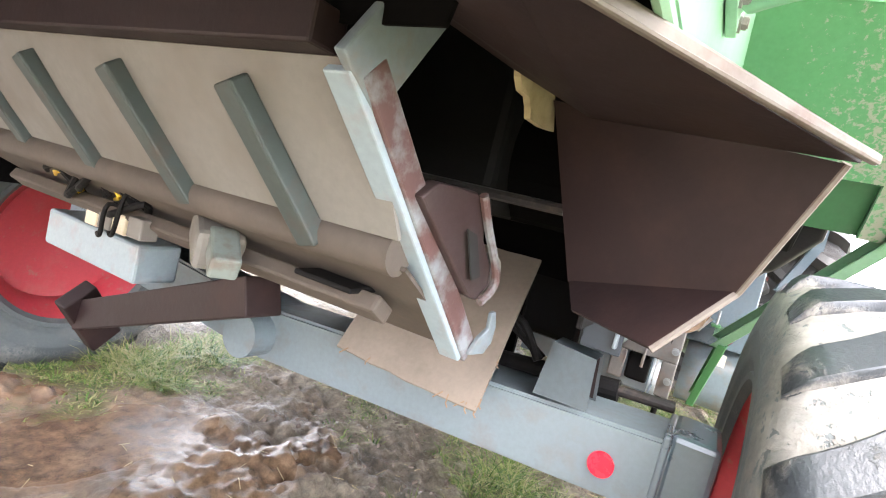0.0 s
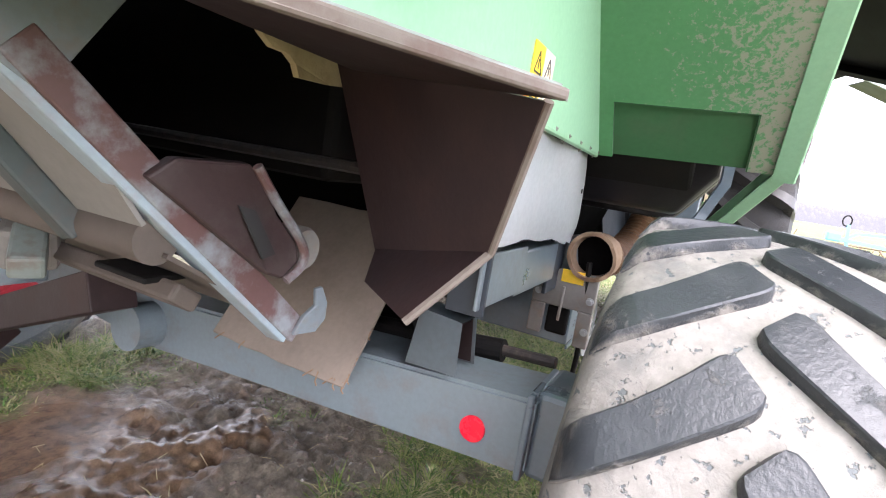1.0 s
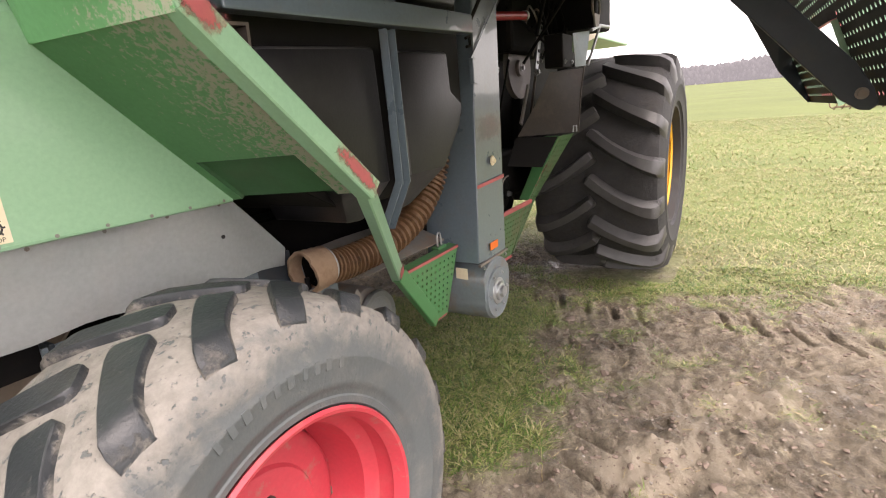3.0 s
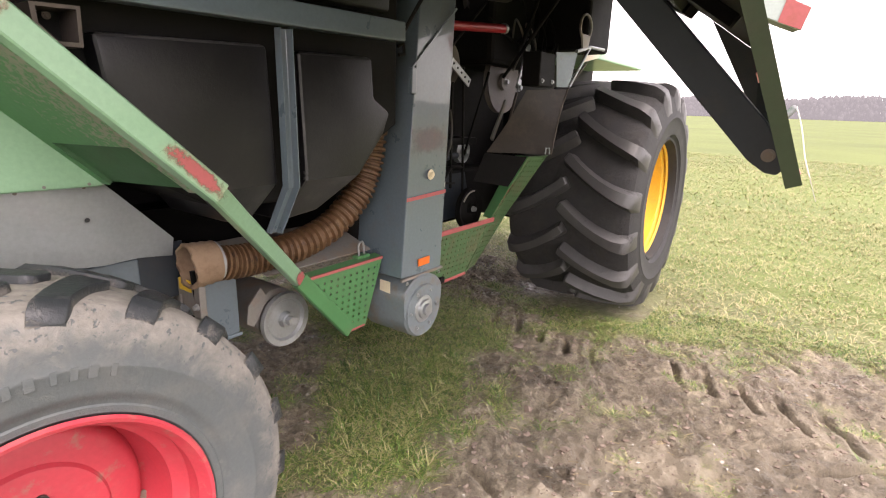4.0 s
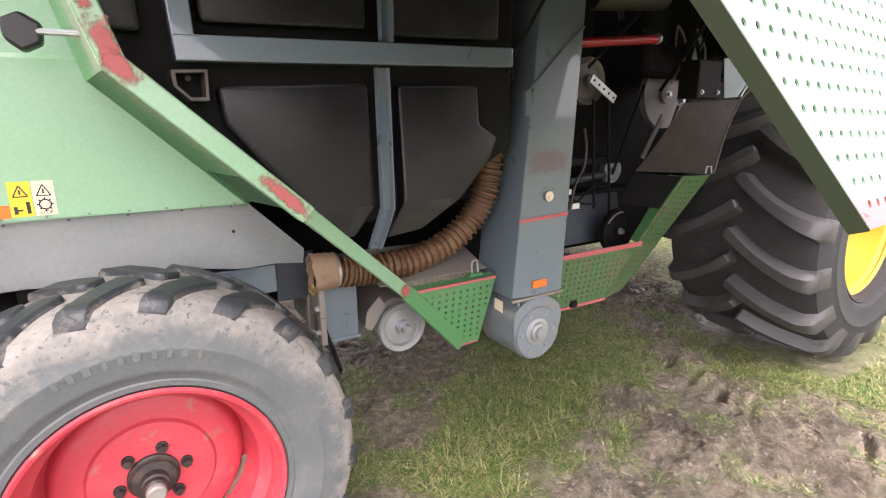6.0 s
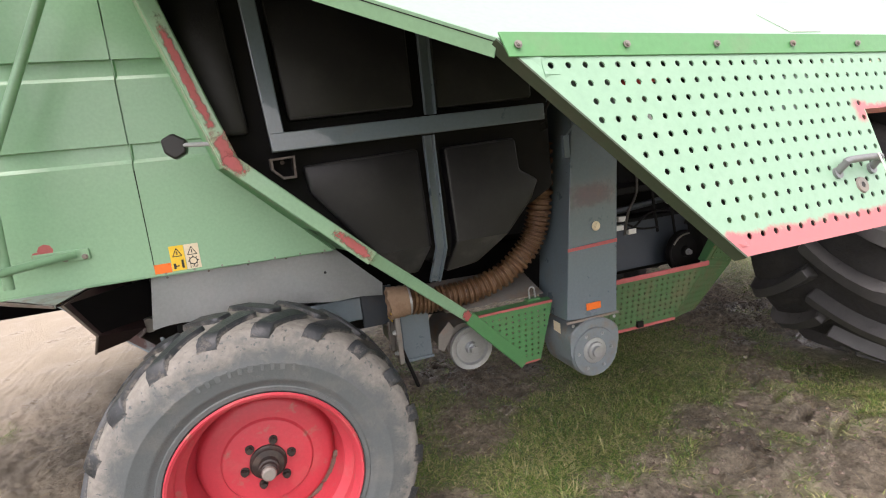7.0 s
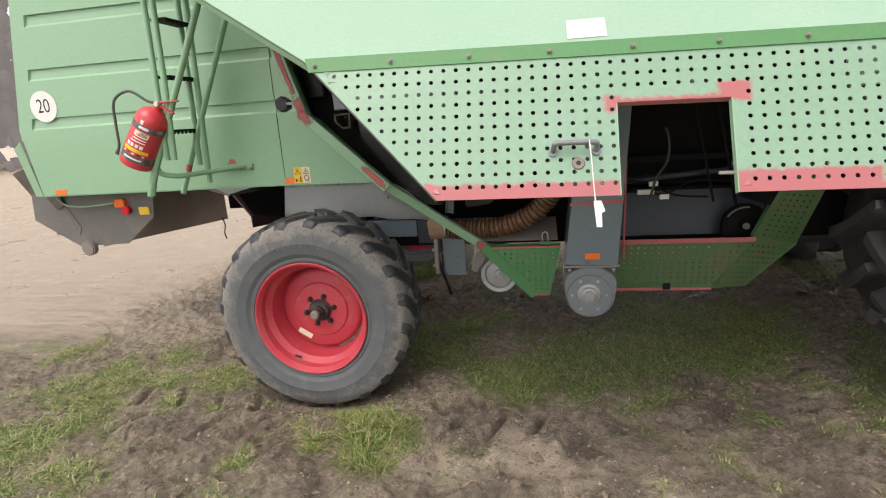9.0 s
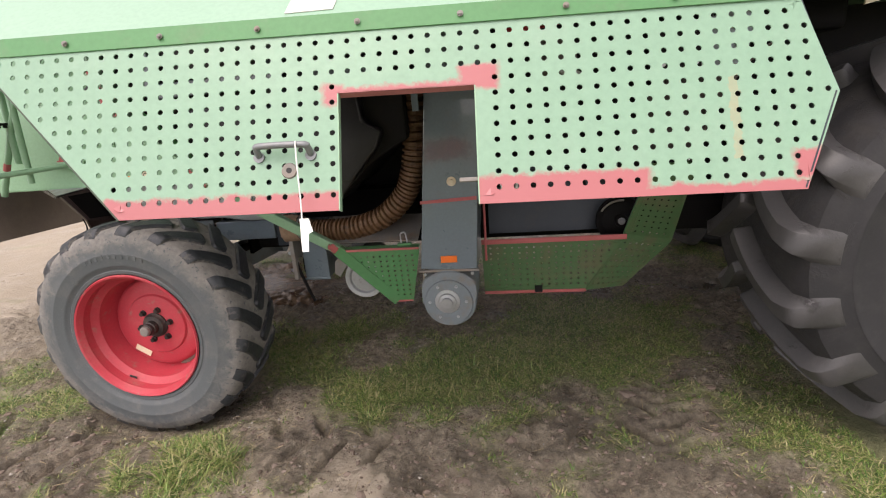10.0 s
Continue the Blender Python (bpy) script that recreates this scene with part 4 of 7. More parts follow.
rear_piece = [(-2.20, 1.52), (-2.12, 1.143), (-0.318, 1.143), (-0.318, 2.6), (-1.98, 2.6)]
rear_edge = outline([(-2.12, 1.143), (-2.20, 1.52), (-1.98, 2.6)])
front_edge = outline([(0.385, 1.134), (-0.02, 1.53), (-0.26, 2.6)])
RIBS = (2.30, 1.975, 1.665)
panel = part("side_panel", ribbed_sheet(rear_edge, lambda z: -0.318, Y_SIDE, RIBS, 1.147, 2.6, 0.10), GREEN, combine, "green painted hood side with pressed ribs")
panel2 = part("side_panel", ribbed_sheet(lambda z: -0.3155, front_edge, Y_SIDE + 0.003, RIBS, 1.136, 2.6, 0.0), GREEN, combine, "green painted hood side with pressed ribs")
part("panel_edge", tube([(-2.12, Y_SIDE + 0.008, 1.143), (-0.318, Y_SIDE + 0.008, 1.143), (0.385, Y_SIDE + 0.011, 1.134)], 0.007, 8), GREEN, combine)
for k in range(7):
    part("rivet", bolt((-0.28 + 0.105 * k, Y_SIDE - 0.002, 1.146 - 0.0014 * k), (0, -1, 0.15), 0.0032, 0.003), RUST_GREY, panel2)
part("corner_fold", plate([(-2.20, Y_SIDE, 1.52), (-2.12, Y_SIDE, 1.143), (-2.215, 0.495, 1.143), (-2.30, 0.495, 1.475)], 0.005), GREEN, combine)
part("side_panel", sheet([(x, z) for x, z in rear_piece], 2.46), GREEN, combine)
part("roof", plate([(-1.98, Y_SIDE, 2.6), (-0.26, Y_SIDE, 2.6), (-0.26, 2.46, 2.6), (-1.98, 2.46, 2.6)], 0.006), GREEN, combine)
part("rear_panel", plate([(-2.20, Y_SIDE + 0.01, 1.52), (-1.98, Y_SIDE + 0.01, 2.6), (-1.98, 2.45, 2.6), (-2.20, 2.45, 1.52)], 0.006), GREEN, combine)


# stickers on the side panel
def sticker(name, x0, x1, z0, z1, mat, label, y=Y_SIDE):
    return part(name, box(x0, x1, y - 0.0022, y - 0.0004, z0, z1, 0.0), mat, combine, label)


def ink(parent, pts, y, mat=None):
    return part("pictogram", plate([(x, y, z) for x, z in pts], 0.0006), mat or INK, parent)


def ink_ring(parent, cx, cz, r, y, n=20, w=0.004):
    own = bmesh.new()
    for k in range(n):
        a, b = 2 * math.pi * k / n, 2 * math.pi * (k + 1) / n
        own.faces.new([own.verts.new((cx + q * math.cos(t), y, cz + q * math.sin(t))) for q, t in ((r, a), (r, b), (r - w, b), (r - w, a))])
    return part("pictogram", own, INK, parent)


def lettering(parent, text, x, z, y, size, mat=None, turn=0.0):
    """Flat lettering facing -y, centred at x, z."""
    cu = bpy.data.curves.new("lettering", 'FONT')
    cu.body, cu.size, cu.align_x, cu.align_y = text, size, 'CENTER', 'CENTER'
    tmp = bpy.data.objects.new("lettering", cu)
    me = bpy.data.meshes.new_from_object(tmp)
    bpy.data.objects.remove(tmp)
    bpy.data.curves.remove(cu)
    me.materials.append(mat or INK)
    ob = new("lettering", me)
    ob.parent = parent
    ob.matrix_basis = Matrix.Translation((x, y, z)) @ Matrix.Rotation(turn, 4, 'Y') @ Matrix.Rotation(radians(90), 4, 'X')
    return ob


YL = Y_SIDE + 0.003
yel = sticker("warning_sticker", -0.254, -0.201, 1.150, 1.251, YELLOW, "yellow warning sticker with pictograms", YL)
whi = sticker("warning_sticker", -0.199, -0.146, 1.150, 1.251, CREAM, "white stop warning sticker with pictograms", YL)
YI = YL - 0.0026
for st, cx in ((yel, -0.2275), (whi, -0.1725)):
    for a, b in (((-0.017, 1.208), (0.0, 1.240)), ((0.0, 1.240), (0.017, 1.208)), ((-0.017, 1.208), (0.017, 1.208))):
        part("pictogram", beam((cx + a[0], YI, a[1]), (cx + b[0], YI, b[1]), 0.003, 0.0008, OUT, 0), INK, st)
    part("pictogram", beam((cx, YI, 1.214), (cx, YI, 1.228), 0.004, 0.0008, OUT, 0), INK, st)
ink(yel, [(-0.247, 1.158), (-0.238, 1.158), (-0.238, 1.180), (-0.247, 1.180)], YI)
ink(yel, [(-0.238, 1.166), (-0.226, 1.166), (-0.226, 1.171), (-0.238, 1.171)], YI)
ink(yel, [(-0.217, 1.158), (-0.208, 1.158), (-0.208, 1.192), (-0.217, 1.192)], YI)
ink_ring(whi, -0.1725, 1.182, 0.016, YI)
for k in range(8):
    a = math.pi / 4 * k
    part("pictogram", beam((-0.1725 + 0.015 * math.cos(a), YI, 1.182 + 0.015 * math.sin(a)), (-0.1725 + 0.020 * math.cos(a), YI, 1.182 + 0.020 * math.sin(a)), 0.004, 0.0008, OUT, 0), INK, whi)
lettering(whi, "STOP", -0.1725, 1.158, YI - 0.0004, 0.013)
sticker("reflector", -0.350, -0.256, 1.148, 1.186, ORANGE, "orange side reflector", YL)
sticker("reflector", -2.02, -1.93, 1.150, 1.182, ORANGE, "orange side reflector")
badge = part("speed_sign", disc((-1.95, Y_SIDE - 0.002, 1.735), (0, 1, 0), 0.100, 0.002, 40), WHITE, combine, "round white speed sign lettered 20")
digits = lettering(badge, "20", -1.95, 1.735, Y_SIDE - 0.0036, 0.125)
digits.scale = (0.82, 1.0, 1.0)
for x, z, rr in ((-0.66, 1.30, 0.026), (-0.69, 1.285, 0.016)):
    part("primer_patch", disc((x, Y_SIDE - 0.0006, z), (0, 1, 0), rr, 0.001, 9), RED_PRIMER, combine, "dull red primer spot")

# ---- fairing and struts in front of the side panel ----
A, B, B2 = (0.385, 0.463, 1.134), (-0.02, 0.463, 1.53), (-0.26, 0.463, 2.6)
C2, C, D = (-0.285, 0.050, 2.55), (0.022, 0.040, 1.532), (0.458, 0.022, 1.147)
FA, FB, FC, FD = Vector(A), Vector(B), Vector(C), Vector(D)
SINK = (FA - FB).cross(FC - FB).normalized() * 0.016
if SINK.x < 0:
    SINK.negate()


def slope(s, q, sink=0.0):
    """Point of the fairing slope: s down from the fold, q from the panel outwards."""
    return FB.lerp(FA, s).lerp(FC.lerp(FD, s), q) + SINK * sink


def slope_plate(name, s0, s1, q0, q1, mat, label=""):
    own = bmesh.new()
    grid = [[own.verts.new(slope(s0 + (s1 - s0) * a / 6, q0 + (q1 - q0) * b / 6)) for b in range(7)] for a in range(7)]
    for a in range(6):
        for b in range(6):
            own.faces.new((grid[a][b], grid[a][b + 1], grid[a + 1][b + 1], grid[a + 1][b]))
    bmesh.ops.solidify(own, geom=own.faces[:], thickness=0.004)
    return part(name, own, mat, combine, label, smooth=True)


fair = slope_plate("fairing", 0.0, 0.70, 0.0, 1.0, GREEN_WORN, "green fairing speckled with worn lichen-like paint")
slope_plate("fairing", 0.70, 1.0, 0.0, 0.075, GREEN_WORN)
slope_plate("fairing", 0.70, 1.0, 0.78, 1.0, GREEN_WORN)
# inset and rims are coloured darker for the shade in the recess
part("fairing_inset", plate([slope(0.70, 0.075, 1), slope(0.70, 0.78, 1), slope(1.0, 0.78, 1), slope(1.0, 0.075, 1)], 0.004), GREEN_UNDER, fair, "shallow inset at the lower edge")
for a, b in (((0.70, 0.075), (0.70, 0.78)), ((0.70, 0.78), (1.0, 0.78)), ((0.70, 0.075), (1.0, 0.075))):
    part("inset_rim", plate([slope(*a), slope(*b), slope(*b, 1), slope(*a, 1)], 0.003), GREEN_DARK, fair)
part("fairing", plate([B, B2, C2, C], 0.004), GREEN_WORN, combine)


def channel(a, b, w, flange, name="strut", mat=None, inward=(0, 1, 0), label=""):
    """A folded strip from a to b, seen from outside, with a flange turned inward on both long edges."""
    a, b = Vector(a), Vector(b)
    d = (b - a).normalized()
    n = Vector(inward)
    s = d.cross(n).normalized()
    prof = [s * (w / 2) + n * flange, s * (w / 2) + n * 0.004, s * (w / 2 - 0.004), -s * (w / 2 - 0.004), -s * (w / 2) + n * 0.004, -s * (w / 2) + n * flange]
    own = bmesh.new()
    r0, r1 = [own.verts.new(a + p) for p in prof], [own.verts.new(b + p) for p in prof]
    for k in range(5):
        own.faces.new((r0[k], r0[k + 1], r1[k + 1], r1[k]))
    bmesh.ops.recalc_face_normals(own, faces=own.faces)
    bmesh.ops.solidify(own, geom=own.faces[:], thickness=0.003)
    return part(name, own, mat or GREEN, combine, label)


def smear(a, b, w, up=OUT, lift=0.0008):
    """A thin daub of paint from a to b, thickest along its middle."""
    a, b = Vector(a), Vector(b)
    d = b - a
    s = d.normalized().cross(Vector(up)).normalized()
    n = Vector(up).normalized() * lift
    own = bmesh.new()
    depth = own.verts.layers.float.new("depth")
    rows = []
    for k in range(9):
        t = k / 8
        row = []
        for q in (-0.5, -0.25, 0.0, 0.25, 0.5):
            v = own.verts.new(a + d * t + s * w * q + n)
            v[depth] = min(1.0, 3.2 * t, 3.2 * (1 - t)) * (1 - 2 * abs(q)) ** 0.8 * 0.85
            row.append(v)
        rows.append(row)
    for r0, r1 in zip(rows, rows[1:]):
        for k in range(4):
            own.faces.new((r0[k], r0[k + 1], r1[k + 1], r1[k]))
    return own


st1 = channel((0.045, 0.030, 1.545), (-0.262, 0.040, 2.55), 0.055, 0.05)
st2 = channel((0.035, 0.028, 1.555), (0.470, 0.014, 1.150), 0.055, 0.05)
st3 = channel((0.455, 0.022, 1.165), (0.955, 0.315, 0.728), 0.048, 0.04)
channel((0.935, 0.300, 0.745), (1.225, 0.345, 0.435), 0.062, 0.03, mat=GREEN_LOW)
for st, p, q, w in ((st1, (0.052, 0.0255, 1.525), (0.016, 0.0265, 1.645), 0.060), (st2, (0.020, 0.0235, 1.570), (0.092, 0.0212, 1.503), 0.060), (st1, (0.020, 0.0265, 1.62), (-0.10, 0.0305, 2.02), 0.034), (st2, (0.340, 0.0142, 1.271), (0.478, 0.0096, 1.143), 0.046), (st3, (0.895, 0.277, 0.781), (0.962, 0.315, 0.722), 0.050)):
    part("primer_patch", smear(p, q, w), RED_BRUSHED, st, "dull red primer patch")
# black rubber stop beside the strut
part("rubber_stop", plate([(-0.165, 0.15, 1.645), (-0.125, 0.15, 1.665), (-0.085, 0.15, 1.64), (-0.09, 0.15, 1.595), (-0.13, 0.15, 1.575), (-0.16, 0.15, 1.60)], -0.06, 0.008), BLACK_PLASTIC, combine, "small black rubber stop")
part("stop_pin", tube([(-0.10, 0.16, 1.622), (0.0, 0.10, 1.615)], 0.008, 8), ZINC, combine)

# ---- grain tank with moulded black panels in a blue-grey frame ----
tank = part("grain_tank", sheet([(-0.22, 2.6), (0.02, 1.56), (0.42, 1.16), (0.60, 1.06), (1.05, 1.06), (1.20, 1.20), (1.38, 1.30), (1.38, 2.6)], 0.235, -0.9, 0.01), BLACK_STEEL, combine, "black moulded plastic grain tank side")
LOWER_L = [(0.288, 1.508), (0.741, 1.528), (0.757, 1.134), (0.712, 1.005), (0.625, 1.015), (0.545, 1.100), (0.300, 1.405)]
LOWER_R = [(0.850, 1.522), (1.176, 1.532), (1.188, 1.396), (1.274, 1.346), (1.237, 1.264), (1.073, 1.087), (0.988, 1.003), (0.842, 0.982), (0.866, 1.145)]
UPPER_L = [(0.262, 1.675), (0.745, 1.690), (0.745, 2.30), (0.215, 2.30)]
UPPER_R = [(0.838, 1.675), (1.270, 1.690), (1.270, 2.30), (0.838, 2.30)]
FAR_L = [(0.015, 1.64), (0.120, 1.64), (0.075, 2.30), (-0.15, 2.30)]
for pts in (LOWER_L, LOWER_R, UPPER_L, UPPER_R, FAR_L):
    bm = sheet(pts, 0.172, -0.33 if pts in (LOWER_L, LOWER_R) else -0.075)
    bmesh.ops.bevel(bm, geom=bm.edges[:], offset=0.016, segments=3, affect='EDGES', profile=0.5)
    bmesh.ops.bisect_plane(bm, geom=bm.verts[:] + bm.edges[:] + bm.faces[:], plane_co=(0, 0, 1.13), plane_no=(0, 0, 1))
    for v in bm.verts:
        if v.co.z < 1.13:
            v.co.y += (1.13 - v.co.z) * 0.75
    # front bevels take a lighter tone: scuffs plus the highlight along the edge
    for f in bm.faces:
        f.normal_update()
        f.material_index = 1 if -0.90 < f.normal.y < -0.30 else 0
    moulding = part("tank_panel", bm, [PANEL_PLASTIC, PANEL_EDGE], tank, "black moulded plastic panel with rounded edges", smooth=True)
    moulding.data.set_sharp_from_angle(angle=radians(22))
part("cross_beam", beam((0.185, 0.150, 1.600), (1.295, 0.150, 1.628), 0.055, 0.066), BLUE_GREY, tank, "blue-grey steel cross beam")
for lo_p, hi_p in (((0.786, 0.168, 1.115), (0.781, 0.168, 1.575)), ((0.762, 0.232, 0.968), (0.786, 0.168, 1.122)), ((0.803, 0.168, 2.45), (0.800, 0.168, 1.655))):
    channel(lo_p, hi_p, 0.044, 0.032, "post", BLUE_GREY, (0, -1, 0), "blue-grey steel channel post")
part("post", beam((0.213, 0.150, 1.575), (0.160, 0.150, 2.45), 0.055, 0.05, (0, 1, 0)), BLUE_GREY, tank)
# hollow bracket end
ring = [(0.172, 1.546), (0.262, 1.550), (0.259, 1.469), (0.213, 1.468), (0.174, 1.506)]
own = bmesh.new()
cx, cz = 0.222, 1.512
o0 = [own.verts.new((x, 0.145, z)) for x, z in ring]
i0 = [own.verts.new((cx + (x - cx) * 0.80, 0.145, cz + (z - cz) * 0.80)) for x, z in ring]
o1 = [own.verts.new((x, 0.32, z)) for x, z in ring]
i1 = [own.verts.new((cx + (x - cx) * 0.80, 0.32, cz + (z - cz) * 0.80)) for x, z in ring]
for k in range(5):
    j = (k + 1) % 5
    own.faces.new((o0[k], o0[j], i0[j], i0[k]))
    own.faces.new((o0[k], o1[k], o1[j], o0[j]))
    own.faces.new((i0[k], i0[j], i1[j], i1[k]))
part("socket", own, BROWN_GREY, tank, "hollow rusty steel bracket socket")
# black back plate gives the hollow its shade
part("socket_end", plate([(x, 0.30, z) for x, z in ring], 0.004), SHADE_BLACK, tank, "black sheet standing in for shade inside the socket")
part("bolt", bolt((0.218, 0.20, 1.530), OUT, 0.006, 0.008), RUST_GREY_DIM, tank)
part("latch_ring", tube([(1.285, 0.15, 1.58), (1.315, 0.15, 1.59), (1.32, 0.15, 1.555), (1.29, 0.15, 1.55)], 0.006, 8), BLACK_STEEL, tank)
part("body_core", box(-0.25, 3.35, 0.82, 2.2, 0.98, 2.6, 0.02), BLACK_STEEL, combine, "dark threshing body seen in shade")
# unseen dark box, added to shut out light below the tank
part("belly", box(0.30, 3.30, 0.68, 2.25, 0.67, 1.0, 0.02), BLACK_STEEL, combine, "dark box added to close the view under the machine")
part("roof", box(-0.26, 4.6, 0.30, 2.6, 2.6, 2.66, 0.02), GREEN, combine)

# corrugated hose and fan duct under the tank
hose_path = [(0.660, 0.460, 0.842), (0.761, 0.455, 0.823), (0.875, 0.445, 0.823), (1.023, 0.430, 0.836), (1.180, 0.410, 0.891), (1.301, 0.390, 0.995), (1.356, 0.375, 1.102), (1.386, 0.370, 1.252), (1.400, 0.360, 1.500)]
pts = smooth_path(hose_path, 30)
part("hose", tube(pts, lambda t: 0.055 + 0.0065 * (1 if int(t * 90) % 2 else -1), 16), HOSE_TAN, combine, "brown corrugated duct hose", smooth=False)
cuff = lathe([(0.077, 0.0), (0.079, 0.008), (0.074, 0.022), (0.077, 0.036), (0.072, 0.050), (0.075, 0.064), (0.070, 0.078), (0.072, 0.095), (0.060, 0.095), (0.066, 0.0)], 32, closed=True)
for v in cuff.verts:
    if v.co.y < 0.01:
        v.co.y += 0.012 * noise.noise(v.co * 40)
    v.co.x *= 1.0 + 0.06 * noise.noise(v.co * 15)
aim = Matrix.Translation((0.600, 0.466, 0.840)) @ Vector((1, -0.09, 0.02)).to_track_quat('Y', 'Z').to_matrix().to_4x4()
part("hose_cuff", moved(cuff, aim), CUFF_TAN, combine, "torn tan canvas hose cuff with open mouth", smooth=True)
# black disc in place of the shade down the bore
part("hose_bore", moved(disc((0, 0.052, 0), (0, 1, 0), 0.062, 0.004, 28), aim), SHADE_BLACK, combine, "black disc standing in for shade in the hose bore")
part("hose_clamp", moved(lathe([(0.063, 0.094), (0.0665, 0.094), (0.0665, 0.106), (0.063, 0.106)], 28, closed=True), aim), ZINC, combine, "thin steel hose clamp")
# black plate put in for the shade under the tank
part("under_plate", plate([(0.46, 0.60, 1.02), (1.36, 0.56, 1.02), (1.36, 0.66, 0.72), (0.66, 0.66, 0.72)], 0.01), SHADE_BLACK, combine)
part("tray_floor", plate([(0.86, 0.40, 0.76), (1.36, 0.36, 0.77), (1.36, 0.62, 0.86), (0.80, 0.62, 0.86)], 0.006), RUST_GREY, combine)
part("duct", box(0.655, 0.80, 0.50, 0.95, 0.53, 0.86, 0.006), BLUE_GREY, combine, "blue-grey sheet steel duct")
part("duct_lip", box(0.645, 0.805, 0.492, 0.50, 0.520, 0.534, 0.003), BLUE_GREY, combine)
part("side_beam", box(0.135, 0.490, 0.545, 0.61, 0.765, 0.876, 0.005), BLUE_GREY, combine, "blue-grey side beam")
part("bracket_plate", box(-0.134, 0.130, 0.528, 0.536, 0.785, 0.894, 0.002), BLUE_AXLE, combine, "dusty blue-grey bracket plate")
part("bracket_plate", box(-0.120, -0.108, 0.520, 0.60, 0.770, 0.900, 0.002), BLUE_DARK, combine)
part("dark_plate", box(-0.300, -0.120, 0.570, 0.580, 0.830, 0.905, 0.002), BLACK_STEEL, combine, "dark sheet steel behind the skirt")
part("side_plate", box(0.492, 0.645, 0.560, 0.572, 0.715, 0.905, 0.003), BLUE_DARK, combine, "dark blue-grey plate behind the tyre")
part("cable", tube([(0.62, 0.47, 0.82), (0.63, 0.46, 0.65), (0.67, 0.46, 0.50), (0.70, 0.47, 0.40)], 0.009, 8, 4), BLACK_STEEL, combine)
# cross auger end with its pulley
auger = part("auger_end", moved(lathe([(0.0, 0.0), (0.10, 0.0), (0.105, 0.01), (0.105, 0.30), (0.0, 0.30)], 36), Matrix.Translation((0.985, 0.53, 0.545))), RUST_GREY, combine, "dusty round auger trough end", smooth=True)
part("pulley", moved(lathe([(0.0, -0.012), (0.03, -0.012), (0.034, 0.0), (0.080, 0.002), (0.089, -0.010), (0.111, -0.012), (0.116, 0.0), (0.111, 0.012), (0.0, 0.012)], 40), Matrix.Translation((1.005, 0.50, 0.518))), ZINC, auger, "dull steel pulley disc", smooth=True)
part("pulley_bolt", bolt((1.005, 0.482, 0.518), OUT, 0.022, 0.03), ZINC, auger)
part("bracket", plate([(0.84, 0.50, 0.62), (0.90, 0.50, 0.68), (0.93, 0.50, 0.63), (0.86, 0.50, 0.53), (0.83, 0.50, 0.55)], -0.01, 0.002), RUST_GREY, auger)
ub = bmesh.new()
for y0, y1, z0, z1 in ((0.43, 0.63, 0.66, 0.78), (0.43, 0.475, 0.545, 0.66), (0.585, 0.63, 0.56, 0.66)):
    box(0.615, 0.640, y0, y1, z0, z1, 0.004, ub)
ubr = part("bearing_bracket", ub, RUST_GREY, combine, "dusty U-shaped bearing bracket")
part("bracket_label", box(0.611, 0.6145, 0.475, 0.545, 0.745, 0.785, 0.0), YELLOW, ubr, "worn yellow label")
part("bearing_block", box(0.645, 0.70, 0.506, 0.58, 0.56, 0.655, 0.01), BLACK_STEEL, ubr)
for y, z in ((0.445, 0.70), (0.445, 0.60), (0.61, 0.70)):
    part("bolt", bolt((0.612, y, z), (-1, 0, 0), 0.009, 0.012), ZINC, ubr)
part("bracket_pin", tube([(0.605, 0.53, 0.73), (0.60, 0.53, 0.62)], 0.005, 8), RUST_GREY, ubr)

# ---- grain elevator leg ----
elev = part("elevator", plate([(1.392, 0.210, 0.655), (1.672, 0.205, 0.640), (1.795, 0.235, 2.40), (1.572, 0.235, 2.40)], 0.27, 0.005), BLUE_GREY, combine, "blue-grey grain elevator leg with primer streaks")
bm = lathe([(0.0, 0.0), (0.128, 0.0), (0.134, 0.006), (0.134, 0.24), (0.0, 0.24)], 40)
for v in bm.verts:
    if v.co.z > 0:
        v.co.z *= 1.2
        v.co.x = math.copysign(min(0.137, abs(v.co.x) * 1.25), v.co.x) if abs(v.co.x) > 0.02 else v.co.x
boot = part("elevator_boot", moved(bm, Matrix.Translation((1.527, 0.190, 0.487))), BLUE_WORN, combine, "scuffed rounded elevator boot", smooth=True)
part("boot_face", moved(lathe([(0.0, -0.004), (0.118, -0.004), (0.122, 0.004)], 40), Matrix.Translation((1.522, 0.186, 0.482))), BLUE_WORN, boot, smooth=True)
part("bearing", moved(lathe([(0.0, -0.032), (0.026, -0.032), (0.028, -0.018), (0.042, -0.016), (0.046, -0.006), (0.062, -0.004), (0.064, 0.0)], 32), Matrix.Translation((1.517, 0.182, 0.490))), ZINC, boot, "dull steel shaft bearing", smooth=True)
for k in range(6):
    a = math.pi / 3 * k
    part("bolt", bolt((1.519 + 0.092 * math.cos(a), 0.181, 0.487 + 0.092 * math.sin(a)), OUT, 0.006, 0.006), ZINC, boot)
part("joint_strip", box(1.385, 1.682, 0.198, 0.212, 0.640, 0.652, 0.002), RUST_GREY, elev)
for k in range(4):
    part("bolt", bolt((1.415 + 0.078 * k, 0.197, 0.630), OUT, 0.006, 0.006), ZINC, elev)
part("reflector", box(1.498, 1.578, 0.199, 0.204, 0.688, 0.722, 0.001), ORANGE, elev, "orange reflector")
